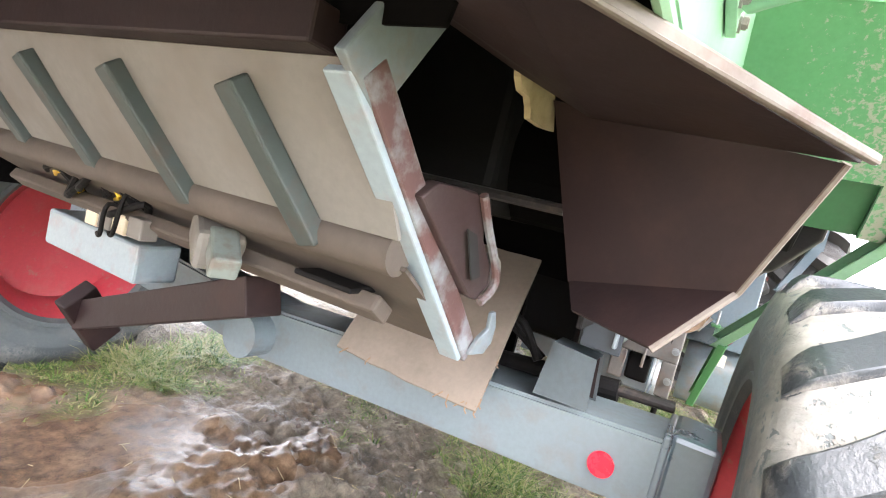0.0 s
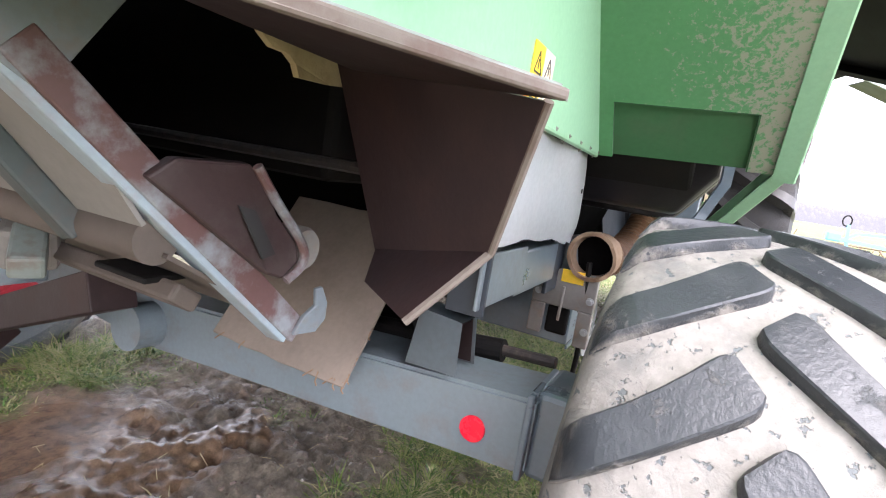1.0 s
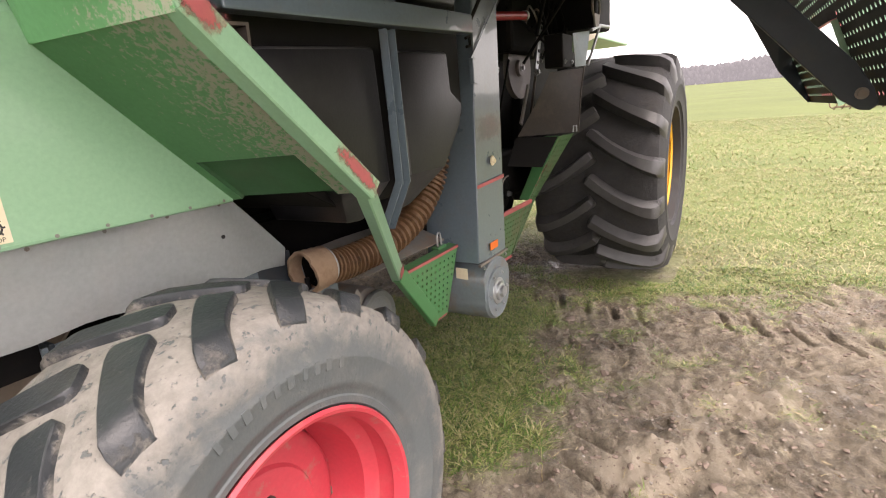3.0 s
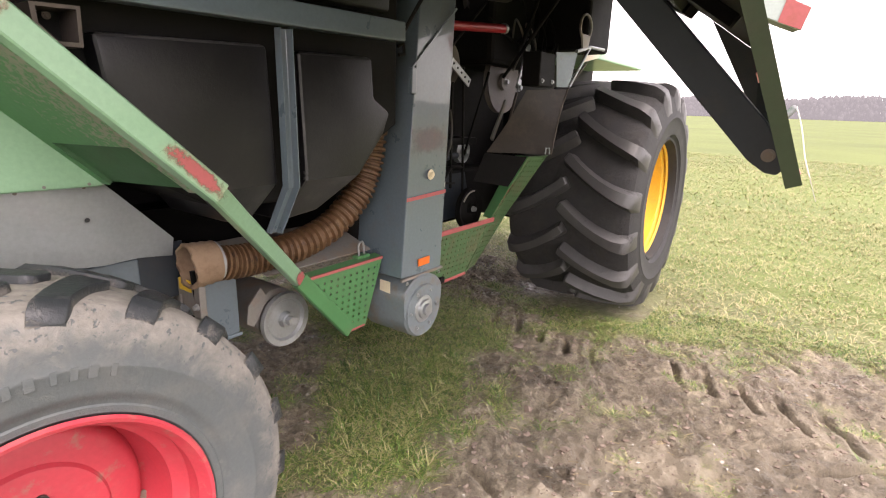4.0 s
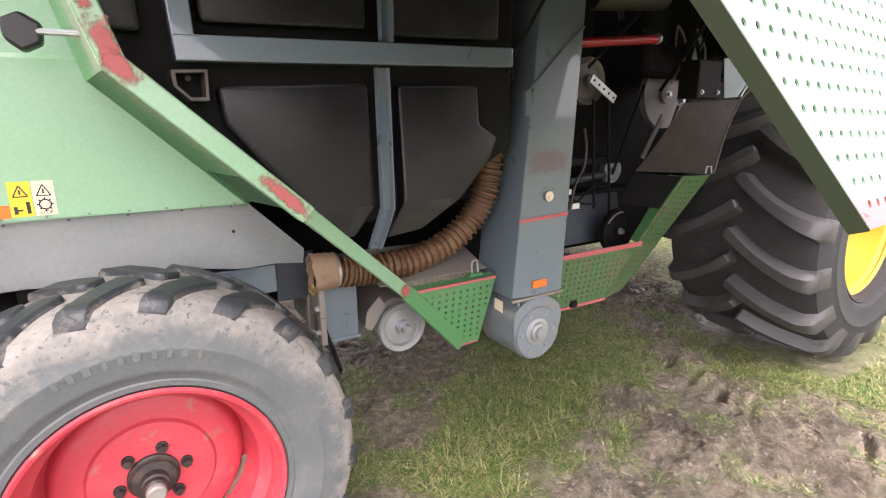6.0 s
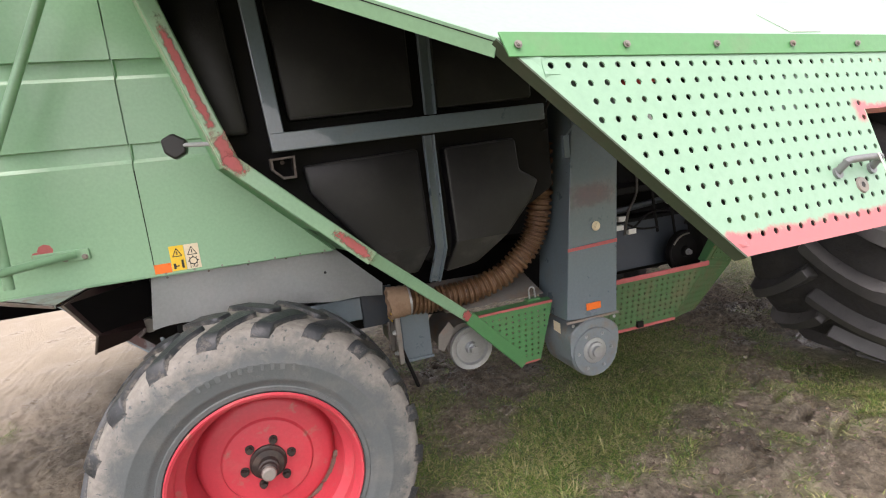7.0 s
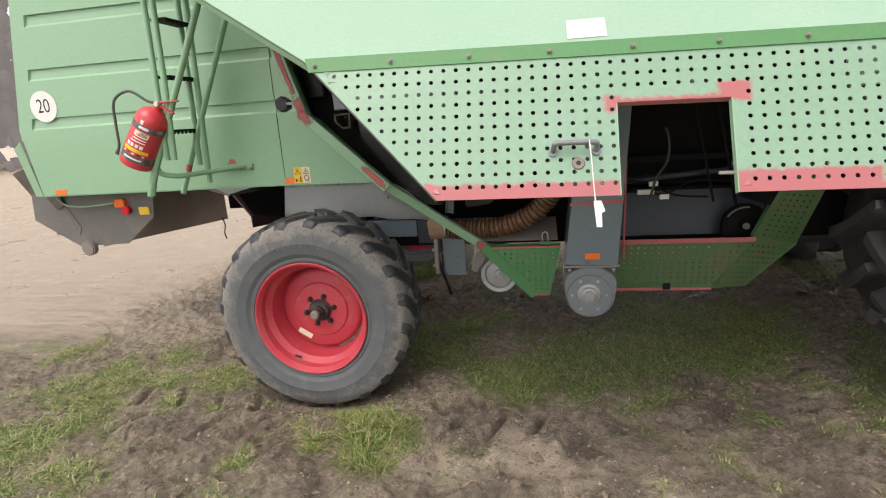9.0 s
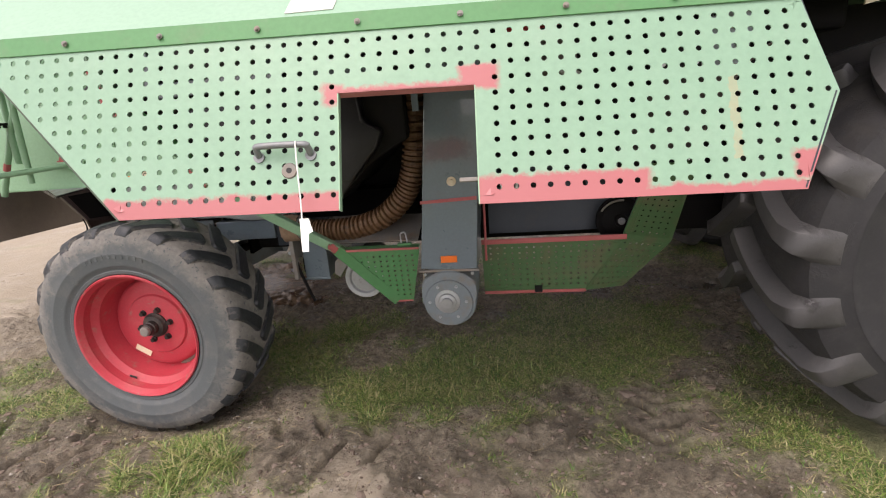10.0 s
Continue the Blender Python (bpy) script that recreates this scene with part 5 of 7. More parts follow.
part("grease_point", moved(lathe([(0.0, -0.014), (0.010, -0.014), (0.012, -0.004), (0.021, -0.004), (0.023, 0.0)], 20), Matrix.Translation((1.578, 0.205, 1.088))), CREAM, elev, "pale plastic cap with a bolt", smooth=True)
part("primer_band", plate([(1.418, 0.2075, 0.985), (1.692, 0.2035, 0.995), (1.693, 0.2035, 1.012), (1.419, 0.2075, 1.000)], 0.001), RED_PRIMER, elev, "thin red primer line")
part("primer_band", smear((1.430, 0.2098, 1.228), (1.704, 0.2062, 1.245), 0.13), RED_THIN, elev, "faded red primer band")
part("boot_label", plate([(1.388, 0.27, 0.575), (1.388, 0.33, 0.58), (1.389, 0.33, 0.63), (1.389, 0.27, 0.628)], -0.001), CREAM, boot, "worn cream label on the elevator side")
part("seam", beam((1.455, 0.218, 1.52), (1.745, 0.214, 1.78), 0.008, 0.004, OUT, 0.0), BLUE_GREY, elev)
part("hinge", box(1.425, 1.455, 0.195, 0.215, 1.42, 1.52, 0.003), BLUE_GREY, elev)

# ---- perforated trays below the machine side ----
def placed(bm, o, u, up):
    """Moves a sheet built in x, z to origin o with directions u and up."""
    u, up = Vector(u).normalized(), Vector(up).normalized()
    m = Matrix((u, up.cross(u), up)).transposed().to_4x4()
    m.translation = Vector(o)
    return moved(bm, m)


HOLES = dict(pitch_u=0.0345, pitch_v=0.0285, r=0.0060, thick=0.003, margin=0.014, rim=0.012)
tray = part("tray", placed(perforated(0.43, 0.305, cuts=[((0.262, 0), (-0.758, -0.652)), ((0.365, 0), (0.978, -0.208))], **HOLES), (0.945, 0.352, 0.432), (1, -0.02, 0.01), (0, -0.13, 1)), GREEN_LOW, combine, "green perforated guard tray with red primer edges")
part("tray_edge", beam((0.955, 0.312, 0.736), (1.372, 0.302, 0.740), 0.010, 0.012, (0, 0, 1), 0.002), RED_PRIMER, tray, "red primer edge")
part("tray_edge", beam((1.20, 0.352, 0.434), (1.308, 0.350, 0.438), 0.012, 0.012, (0, 0, 1), 0.002), RED_PRIMER, tray, "red primer edge")
part("tray_lip", plate([(0.950, 0.314, 0.741), (1.372, 0.304, 0.745), (1.372, 0.345, 0.752), (0.95, 0.352, 0.748)], 0.003), GREEN_LOW, tray)
clip = part("clip", box(1.255, 1.325, 0.33, 0.365, 0.748, 0.760, 0.002), GREEN_LOW, tray)
part("clip_ring", tube([(1.275, 0.345, 0.755), (1.272, 0.345, 0.80), (1.283, 0.345, 0.815), (1.300, 0.345, 0.810), (1.306, 0.345, 0.758)], 0.0045, 8, 3), ZINC, clip, "bent wire clip")
tray2 = part("tray", placed(perforated(0.72, 0.305, cuts=[((0.52, 0), (0.84, -0.54))], **{**HOLES, "pitch_u": 0.0372, "pitch_v": 0.0315}), (1.69, 0.425, 0.440), (1, -0.02, 0.0), (0, -0.18, 1)), GREEN_OLIVE, combine, "green perforated guard tray with red primer edges")
part("tray_edge", beam((1.69, 0.3655, 0.738), (2.41, 0.3505, 0.741), 0.012, 0.026, (0, 0, 1), 0.003), RED_PRIMER, tray2, "red primer edge")
part("tray_edge", beam((1.69, 0.424, 0.438), (2.22, 0.414, 0.441), 0.010, 0.016, (0, 0, 1), 0.002), RED_PRIMER, tray2, "red primer edge")
part("tray_latch", box(1.955, 1.995, 0.40, 0.425, 0.44, 0.475, 0.003), BLACK_STEEL, tray2)


def bent_sheet(corners, w, h, name, parent, label=""):
    """A perforated sheet laid over four corners: lower outer, lower inner, upper inner, upper outer."""
    c = [Vector(q) for q in corners]
    own = perforated(w, h, **{**HOLES, "pitch_u": 0.036, "pitch_v": 0.032})
    n = (c[3] - c[0]).cross(c[1] - c[0]).normalized()
    for v in own.verts:
        r, t = v.co.x / w, v.co.z / h
        v.co = c[0].lerp(c[3], t).lerp(c[1].lerp(c[2], t), r) + n * v.co.y
    return part(name, own, GREEN_OLIVE, parent, label)


T_IN, T_OUT = (2.395, 0.362, 0.745), (2.640, 0.420, 0.690)
tray3 = bent_sheet((T_OUT, T_IN, (2.483, 0.188, 1.118), (2.661, 0.154, 1.118)), 0.24, 0.42, "tray", combine, "green perforated side guard rising towards the front wheel")
bent_sheet((T_OUT, (2.415, 0.470, 0.437), (2.207, 0.411, 0.441), T_IN), 0.33, 0.26, "tray_corner", tray3)
part("tray_inner", plate([(2.432, 0.280, 0.940), (2.475, 0.195, 1.115), (2.384, 0.42, 1.125), (2.355, 0.47, 0.960)], 0.004), BLACK_STEEL, combine)
part("tray_flange", plate([(2.392, 0.364, 0.745), (2.481, 0.190, 1.118), (2.503, 0.285, 1.118), (2.408, 0.425, 0.750)], 0.004), GREEN_LOW, tray3)
part("primer_patch", smear((2.418, 0.360, 0.800), (2.470, 0.270, 0.985), 0.075, (-1, 0.2, 0.3), 0.006), RED_BRUSHED, tray3, "red primer patch")

# ---- drive side in front of the elevator ----
fender = bmesh.new()
left_rim = smooth_path([(2.384, 0.41, 1.13), (2.43, 0.345, 1.25), (2.465, 0.285, 1.37), (2.51, 0.244, 1.481)], 3)
right_rim = smooth_path([(2.62, 0.118, 1.126), (2.655, 0.120, 1.23), (2.71, 0.124, 1.36), (2.805, 0.129, 1.499)], 3)
rows_v = [[fender.verts.new(a.lerp(b, k / 6)) for k in range(7)] for a, b in zip(left_rim, right_rim)]
for a, b in zip(rows_v, rows_v[1:]):
    for k in range(6):
        fender.faces.new((a[k], a[k + 1], b[k + 1], b[k]))
bmesh.ops.solidify(fender, geom=fender.faces[:], thickness=0.005)
part("fender", fender, BROWN_GREY, combine, "dusty dark brown wheel fender plate", smooth=True)
part("fender_edge", tube([p + Vector((0.004, -0.003, 0)) for p in right_rim] + [Vector((3.0, 0.10, 1.66))], 0.005, 8), RUST_GREY_DIM, combine)
part("clip_ring", tube([(2.585, 0.135, 1.13), (2.588, 0.133, 1.165), (2.608, 0.122, 1.165), (2.612, 0.120, 1.13)], 0.004, 8), ZINC, combine)
light_box = part("light_box", box(2.465, 2.654, 0.15, 0.26, 1.50, 1.680, 0.008), BLACK_STEEL, combine, "black control box")
part("side_plate", plate([(2.660, 0.150, 1.692), (2.700, 0.150, 1.505), (2.80, 0.115, 1.510), (2.845, 0.10, 1.712)], 0.003), BLUE_PALE, light_box, "pale glossy side plate")
part("bolt", bolt((2.50, 0.148, 1.53), OUT, 0.009, 0.008), ZINC, light_box)
part("bolt", bolt((2.63, 0.148, 1.53), OUT, 0.009, 0.008), ZINC, light_box)
part("red_bar", tube([(1.82, 0.34, 1.735), (2.36, 0.33, 1.785)], 0.022, 14), RED_BAR, combine, "red painted steel bar")
part("bar_end", tube([(2.355, 0.33, 1.785), (2.375, 0.33, 1.787)], 0.027, 14), ZINC, combine)


def pulley(x, y, z, r, mat, label=""):
    p = part("drive_pulley", moved(lathe([(0.0, -0.02), (0.25 * r, -0.02), (0.28 * r, 0.0), (0.75 * r, 0.008), (0.93 * r, -0.008), (r, -0.01), (0.96 * r, 0.005), (r, 0.025), (0.0, 0.025)], 40), Matrix.Translation((x, y, z))), mat, combine, label or "dark drive pulley", smooth=True)
    part("bolt", bolt((x, y - 0.02, z), OUT, 0.014, 0.02), ZINC, p)
    return p


pulley(2.74, 0.53, 1.537, 0.19, PULLEY_GREY, "large dusty grey drive pulley")
pulley(2.08, 0.50, 1.59, 0.115, PULLEY_GREY)
fan = pulley(2.412, 0.52, 0.782, 0.125, BLACK_STEEL, "black round fan with a highlight arc on its rim")
# short pale tube stands for the glint along the rim
part("fan_rim_glint", tube([(2.412 + 0.118 * math.cos(a), 0.50, 0.782 + 0.110 * math.sin(a)) for a in (radians(85 + 8 * k) for k in range(9))], 0.005, 8), RUST_GREY, fan, "pale arc added as the highlight on the fan rim")
pulley(2.62, 0.62, 2.02, 0.20, DARK_GREY)
pulley(2.42, 0.60, 1.12, 0.07, ZINC)
part("slotted_arm", beam((2.04, 0.44, 1.60), (2.22, 0.44, 1.50), 0.045, 0.008, OUT, 0.002), ZINC, combine, "pale slotted steel arm")
for k in range(5):
    part("slot", disc((2.06 + 0.036 * k, 0.4345, 1.589 - 0.02 * k), (0, 1, 0), 0.006, 0.003, 10), BLACK_STEEL, combine)
arm = part("tension_arm", beam((2.698, 0.40, 1.491), (2.833, 0.40, 1.822), 0.050, 0.010, OUT, 0.003), ZINC, combine, "shiny scuffed steel tension arm")
for k in range(4):
    part("slot", disc((2.725 + 0.028 * k, 0.393, 1.557 + 0.069 * k), (0, 1, 0), 0.011, 0.003, 12), BLACK_STEEL, arm)
part("bolt", bolt((2.70, 0.392, 1.500), OUT, 0.016, 0.016), ZINC, arm)
part("push_rod", tube([(2.690, 0.40, 1.470), (2.593, 0.40, 1.249)], 0.009, 8), RUST_GREY_DIM, combine)
part("belt_cover", tube([(1.93, 0.36, 1.955), (1.97, 0.355, 1.955), (2.34, 0.34, 1.985), (2.385, 0.34, 1.990)], 0.072, 18), DARK_GREY, combine, "dark rounded cover over a shaft", smooth=True)
ring = part("hook_ring", tube([(2.835 + 0.085 * math.cos(a), 0.06, 1.840 + 0.068 * math.sin(a)) for a in (2 * math.pi * k / 20 for k in range(21))], 0.007, 8), RUST_GREY, combine, "worn oval steel ring", smooth=True)
part("ring_bracket", plate([(2.77, 0.064, 1.80), (2.90, 0.064, 1.80), (2.88, 0.064, 1.73), (2.80, 0.064, 1.72)], 0.012, 0.003), RUST_GREY, ring)
part("latch_rod", tube([(2.728, 0.06, 1.700), (2.93, 0.06, 1.742), (3.159, 0.06, 1.750)], 0.010, 8), ZINC, combine, "bright steel latch rod")
part("latch_rod", tube([(2.93, 0.06, 1.742), (2.70, 0.075, 1.507)], 0.008, 8), ZINC, combine, "bright steel latch rod")
part("lever", beam((2.42, 0.40, 1.20), (2.56, 0.40, 1.42), 0.028, 0.012, OUT, 0.002), RUST_GREY, combine)
for a, b in (((2.09, 0.46, 1.50), (2.25, 0.56, 0.92)), ((2.19, 0.46, 1.58), (2.38, 0.56, 0.86)), ((2.52, 0.50, 1.58), (2.38, 0.56, 1.10)), ((2.03, 0.45, 1.65), (2.5, 0.5, 1.98))):
    part("drive_belt", beam(a, b, 0.014, 0.010, OUT, 0.002), BLACK_STEEL, combine)
part("crank_wire", tube([(1.93, 0.36, 1.36), (1.95, 0.36, 1.28), (1.94, 0.36, 1.18), (1.89, 0.36, 1.10), (1.86, 0.36, 0.98)], 0.007, 8, 4), DARK_GREY, combine)
part("shelf", box(1.75, 2.55, 0.58, 0.82, 1.16, 1.20, 0.006), BLACK_STEEL, combine)
part("lower_sheet", plate([(1.72, 0.60, 0.72), (2.55, 0.60, 0.72), (2.55, 0.66, 0.98), (1.72, 0.66, 0.98)], 0.006), BLUE_DARK, combine)
part("hydraulic_ram", tube([(1.76, 0.56, 1.06), (2.36, 0.60, 1.10)], 0.018, 12), BLUE_DARK, combine)
for x, z, w in ((1.80, 1.00, 0.09), (1.86, 1.045, 0.05), (1.92, 0.97, 0.05)):
    part("cable_connector", box(x, x + w, 0.40, 0.425, z, z + 0.028, 0.003), WHITE, combine, "pale cable connector")
part("cable", tube([(1.70, 0.40, 1.02), (1.82, 0.41, 1.015), (1.95, 0.41, 1.0), (2.1, 0.45, 1.06), (2.3, 0.52, 1.04)], 0.006, 6, 5), BLACK_STEEL, combine)
part("cable", tube([(1.70, 0.42, 1.08), (1.86, 0.43, 1.06), (2.0, 0.43, 0.99), (2.2, 0.5, 0.96)], 0.006, 6, 5), BLACK_STEEL, combine)
part("red_rod", tube([(1.715, 0.30, 0.66), (1.722, 0.30, 1.20)], 0.006, 8), RED_PRIMER, combine)
for a, b, r in (((2.60, 0.35, 1.70), (2.85, 0.30, 2.25), 0.012), ((2.75, 0.32, 1.64), (2.60, 0.40, 2.2), 0.010), ((2.40, 0.45, 1.85), (2.95, 0.35, 1.62), 0.009), ((2.90, 0.30, 1.60), (3.15, 0.25, 2.20), 0.014)):
    part("linkage_rod", tube([a, b], r, 8), BLACK_STEEL, combine)
for k in range(7):
    rnd = random.Random(40 + k)
    p0 = Vector((2.55 + 0.5 * rnd.random(), 0.30 + 0.1 * rnd.random(), 1.55 + 0.25 * rnd.random()))
    p1 = p0 + Vector((0.12 * rnd.random(), 0.03, 0.22 + 0.1 * rnd.random()))
    p2 = p1 + Vector((0.14 * rnd.random() - 0.05, 0.05, -0.2 * rnd.random()))
    part("wire_loop", tube([p0, (p0 + p1) / 2 + Vector((0.05, -0.03, 0.02)), p1, p2], 0.006, 6, 6), BLACK_STEEL if k % 3 else RUST_GREY, combine)
part("engine_block", box(2.45, 3.35, 0.45, 0.85, 1.62, 2.55, 0.03), BLACK_STEEL, combine, "dark engine side")
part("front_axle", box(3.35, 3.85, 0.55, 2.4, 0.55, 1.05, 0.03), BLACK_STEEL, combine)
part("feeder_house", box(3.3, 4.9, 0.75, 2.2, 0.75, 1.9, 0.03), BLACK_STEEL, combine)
part("cab_platform", box(3.30, 4.75, 0.26, 2.8, 1.74, 1.80, 0.01), GREEN, combine, "green platform over the front wheel")
part("platform_corner", plate([(3.28, 0.24, 1.69), (3.30, 0.24, 1.80), (3.60, 0.24, 1.80), (3.55, 0.24, 1.74)], 0.01), CREAM, combine)

# ---- opened hood: sloping upper plate and hanging perforated guard ----
U = Vector((1, 0.072, -0.017)).normalized()
G0 = Vector((0.537, -1.005, 1.688))
V = Vector((0.0, -0.36, -0.93)).normalized()
SLOPE = Vector((0, 0.82, 0.574))


def hood(u, w, lift=0.0):
    """Point of the sloping upper plate: u along, w up the slope, lift off it."""
    return G0 + U * u + SLOPE * w + Vector((0, -0.574, 0.82)) * lift


HOOD_LINE = ((0, 0), (1.995, 0), (1.97, 0.27), (2.02, 0.35), (2.41, 0.53), (2.82, 0.59), (3.04, 0.96), (2.98, 1.45), (-1.54, 1.45))
hood_plate = part("hood", plate([hood(*q) for q in HOOD_LINE], 0.004), HOOD_MINT, combine, "open upper hood panel in faded mint green")
# thin dark sheet carries the shade under the hood
part("hood_underside", plate([hood(u - 0.004, w + 0.003, -0.006) for u, w in HOOD_LINE], 0.002), INSIDE, hood_plate, "inner face of the hood, shade put into its dark colour")
part("hood_edge", plate([hood(0, 0), hood(-1.54, 1.45), hood(-1.54, 1.45, -0.035), hood(0, 0, -0.035)], 0.004), GREEN, hood_plate)
part("white_patch", plate([hood(0.81, 0.036, 0.003), hood(0.928, 0.040, 0.003), hood(0.930, 0.153, 0.003), hood(0.812, 0.149, 0.003)], 0.002), WHITE, hood_plate, "white paper patch on the hood")
for u0, u1, w0, w1 in ((0.02, 1.95, 0.40, 0.40), (-0.6, 2.9, 1.0, 1.0), (0.30, 0.05, 0.05, 1.4), (1.25, 1.25, 0.05, 1.4), (1.95, 2.85, 0.34, 0.94), (2.45, 2.38, 0.58, 1.4)):
    part("hood_frame", beam(hood(u0, w0, -0.03), hood(u1, w1, -0.03), 0.05, 0.045, SLOPE.cross(U), 0.004), BLACK_STEEL, hood_plate, "dark inner frame bar")
part("cab_side", box(2.96, 3.34, 0.09, 0.80, 1.74, 2.60, 0.02), BLACK_STEEL, combine, "dark side wall under the cab")
part("gas_strut", tube([(2.55, 0.42, 1.55), hood(1.9, 0.9, -0.05)], 0.009, 10), BLACK_STEEL, hood_plate)
part("gas_strut", tube([(1.30, 0.16, 1.60), hood(1.0, 1.0, -0.05)], 0.007, 10), BLACK_STEEL, hood_plate)
rib_d, rib_s = Vector((0, 0.687, 0.727)), Vector((0, -0.727, 0.687))
rib_0 = Vector((1.32, -1.075, 1.262))
outline_r = [rib_0 + rib_d * a + rib_s * b for a, b in ((-0.02, -0.015), (0.0, -0.032), (0.05, -0.043), (1.50, -0.043), (1.50, 0.043), (0.55, 0.043), (0.10, 0.043), (0.02, 0.028), (-0.02, 0.01))]
part("hood_rib", plate(outline_r, 0.045, 0.004), BLUE_DARK, hood_plate, "deep dark blue stiffening rib inside the hood")
part("rib_bolt", bolt(rib_0 + rib_d * 0.03 + Vector((-0.048, 0, 0)), (-1, 0, 0), 0.012, 0.012), RUST_GREY, hood_plate)
part("bolt_rail", plate([G0 + Vector((0, -0.004, 0.010)), G0 + U * 2.0 + Vector((0, -0.004, 0.010)), G0 + U * 2.0 + V * 0.036 + Vector((0, -0.004, 0)), G0 + U * 0.012 + V * 0.036 + Vector((0, -0.004, 0))], -0.004, 0.001), GREEN_RAIL, hood_plate, "green folded rail with bolts")
for k in range(8):
    c = G0 + U * (0.032 + 0.241 * k) + V * 0.014 + Vector((0, -0.010, 0))
    part("bolt", bolt(c, (0, -0.93, 0.36), 0.0055, 0.005), RUST_GREY, hood_plate)
# raised panel end over the front wheel
lip = part("panel_end", plate([(3.30, -0.955, 1.832), (3.30, -0.985, 1.945), (3.30, -0.30, 2.29), (3.30, 0.10, 2.45), (3.30, 0.10, 2.33), (3.30, -0.55, 2.005)], 0.03, 0.004), PANEL_PALE, hood_plate, "pale end of the raised front panel")
part("primer_patch", plate([(3.294, -0.957, 1.834), (3.294, -0.984, 1.943), (3.294, -0.868, 2.002), (3.294, -0.842, 1.880)], 0.004), RED_PRIMER, hood_plate, "red primer at the panel end")
# underside coloured dark for the shade below the panel
part("panel_under", plate([(3.31, -0.95, 1.835), (3.31, -0.55, 2.004), (3.60, -0.50, 2.03), (3.60, -0.90, 1.86)], 0.006), BLUE_DARK, hood_plate, "underside of the raised panel, shade put into its colour")

W_GUARD, H_GUARD = 2.057, 0.455
OPEN = (0.944, 1.267, -1, 0.276)
guard_bm = perforated(W_GUARD, H_GUARD, 0.0380, 0.0365, 0.0068, 0.003, cuts=[((0.415, 0), (-0.739, -0.674)), ((W_GUARD, 0.213), (0.958, 0.285)), ((W_GUARD, 0.213), (0.929, -0.371))], hole=OPEN, first=(0.0956, 0.037), rim=0.015)
guard_m = Matrix((U, V.cross(U) * -1, -V)).transposed().to_4x4()
if guard_m.determinant() < 0:
    guard_m = Matrix((U, V.cross(U), -V)).transposed().to_4x4()
guard_m.translation = G0 + V * H_GUARD
guard_bm.normal_update()
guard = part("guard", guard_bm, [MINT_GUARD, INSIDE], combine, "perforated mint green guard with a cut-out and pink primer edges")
guard.matrix_basis = guard_m


def on_guard(name, bm, mat, label="", smooth=False):
    return part(name, bm, mat, guard, label, smooth)


# inward faces get the dark tone that stands for backlit shade
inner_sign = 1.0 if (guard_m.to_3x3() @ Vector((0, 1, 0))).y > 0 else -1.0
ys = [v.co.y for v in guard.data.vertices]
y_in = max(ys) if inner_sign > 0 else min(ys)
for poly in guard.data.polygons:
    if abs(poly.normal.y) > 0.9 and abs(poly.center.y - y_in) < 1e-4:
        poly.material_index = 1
SGN = 1.0 if (guard_m.to_3x3() @ Vector((0, 1, 0))).y < 0 else -1.0   # local y that points outwards
ins = -SGN
# inward folded edges
on_guard("guard_flange", plate([(0.0, 0, H_GUARD), (0.415, 0, 0.0), (0.415, ins * 0.028, 0.0), (0.0, ins * 0.028, H_GUARD)], 0.004), FLANGE_OLIVE, "folded green edge of the guard")
on_guard("guard_end", plate([(1.99, 0, H_GUARD - 0.004), (2.052, 0, 0.213), (2.043, ins * 0.072, 0.190), (1.975, ins * 0.140, H_GUARD + 0.205)], 0.004), BLUE_DARK, "dark end plate of the guard")
on_guard("guard_end", plate([(2.052, 0, 0.213), (1.970, 0, 0.002), (1.966, ins * 0.014, 0.004), (2.043, ins * 0.072, 0.190)], 0.004), BLUE_DARK)
on_guard("opening_fold", plate([(OPEN[0], 0, OPEN[3]), (OPEN[1], 0, OPEN[3]), (OPEN[1], ins * 0.03, OPEN[3]), (OPEN[0], ins * 0.03, OPEN[3])], -0.003), PINK_PRIMER)
on_guard("opening_fold", plate([(OPEN[0], 0, 0), (OPEN[0], 0, OPEN[3]), (OPEN[0], ins * 0.02, OPEN[3]), (OPEN[0], ins * 0.02, 0)], 0.003), MINT)
on_guard("opening_fold", plate([(OPEN[1], 0, 0), (OPEN[1], 0, OPEN[3]), (OPEN[1], ins * 0.02, OPEN[3]), (OPEN[1], ins * 0.02, 0)], -0.003), MINT)
on_guard("latch_bar", box(OPEN[1] - 0.045, OPEN[1] + 0.002, min(ins * 0.012, ins * 0.022), max(ins * 0.012, ins * 0.022), 0.055, 0.065, 0.002), RUST_GREY, "short pale latch bar")
handle = on_guard("handle", tube([(0.758, SGN * 0.002, 0.134), (0.760, SGN * 0.022, 0.146), (0.771, SGN * 0.028, 0.151), (0.868, SGN * 0.028, 0.151), (0.879, SGN * 0.022, 0.146), (0.881, SGN * 0.002, 0.134)], 0.008, 10, 4), BLACK_HANDLE, "worn dark grey handle", True)
for u in (0.758, 0.881):
    part("handle_foot", disc((u, SGN * 0.003, 0.132), (0, 1, 0), 0.013, 0.006, 16), BLACK_HANDLE, handle)
lock = on_guard("lock", moved(lathe([(0.0, 0.0), (0.007, 0.0), (0.007, 0.004), (0.017, 0.004), (0.019, 0.0)], 24), Matrix.Translation((0.829, 0, 0.098)) @ Matrix.Scale(SGN, 4, (0, 1, 0))), RUST_GREY, "round lock rosette", True)
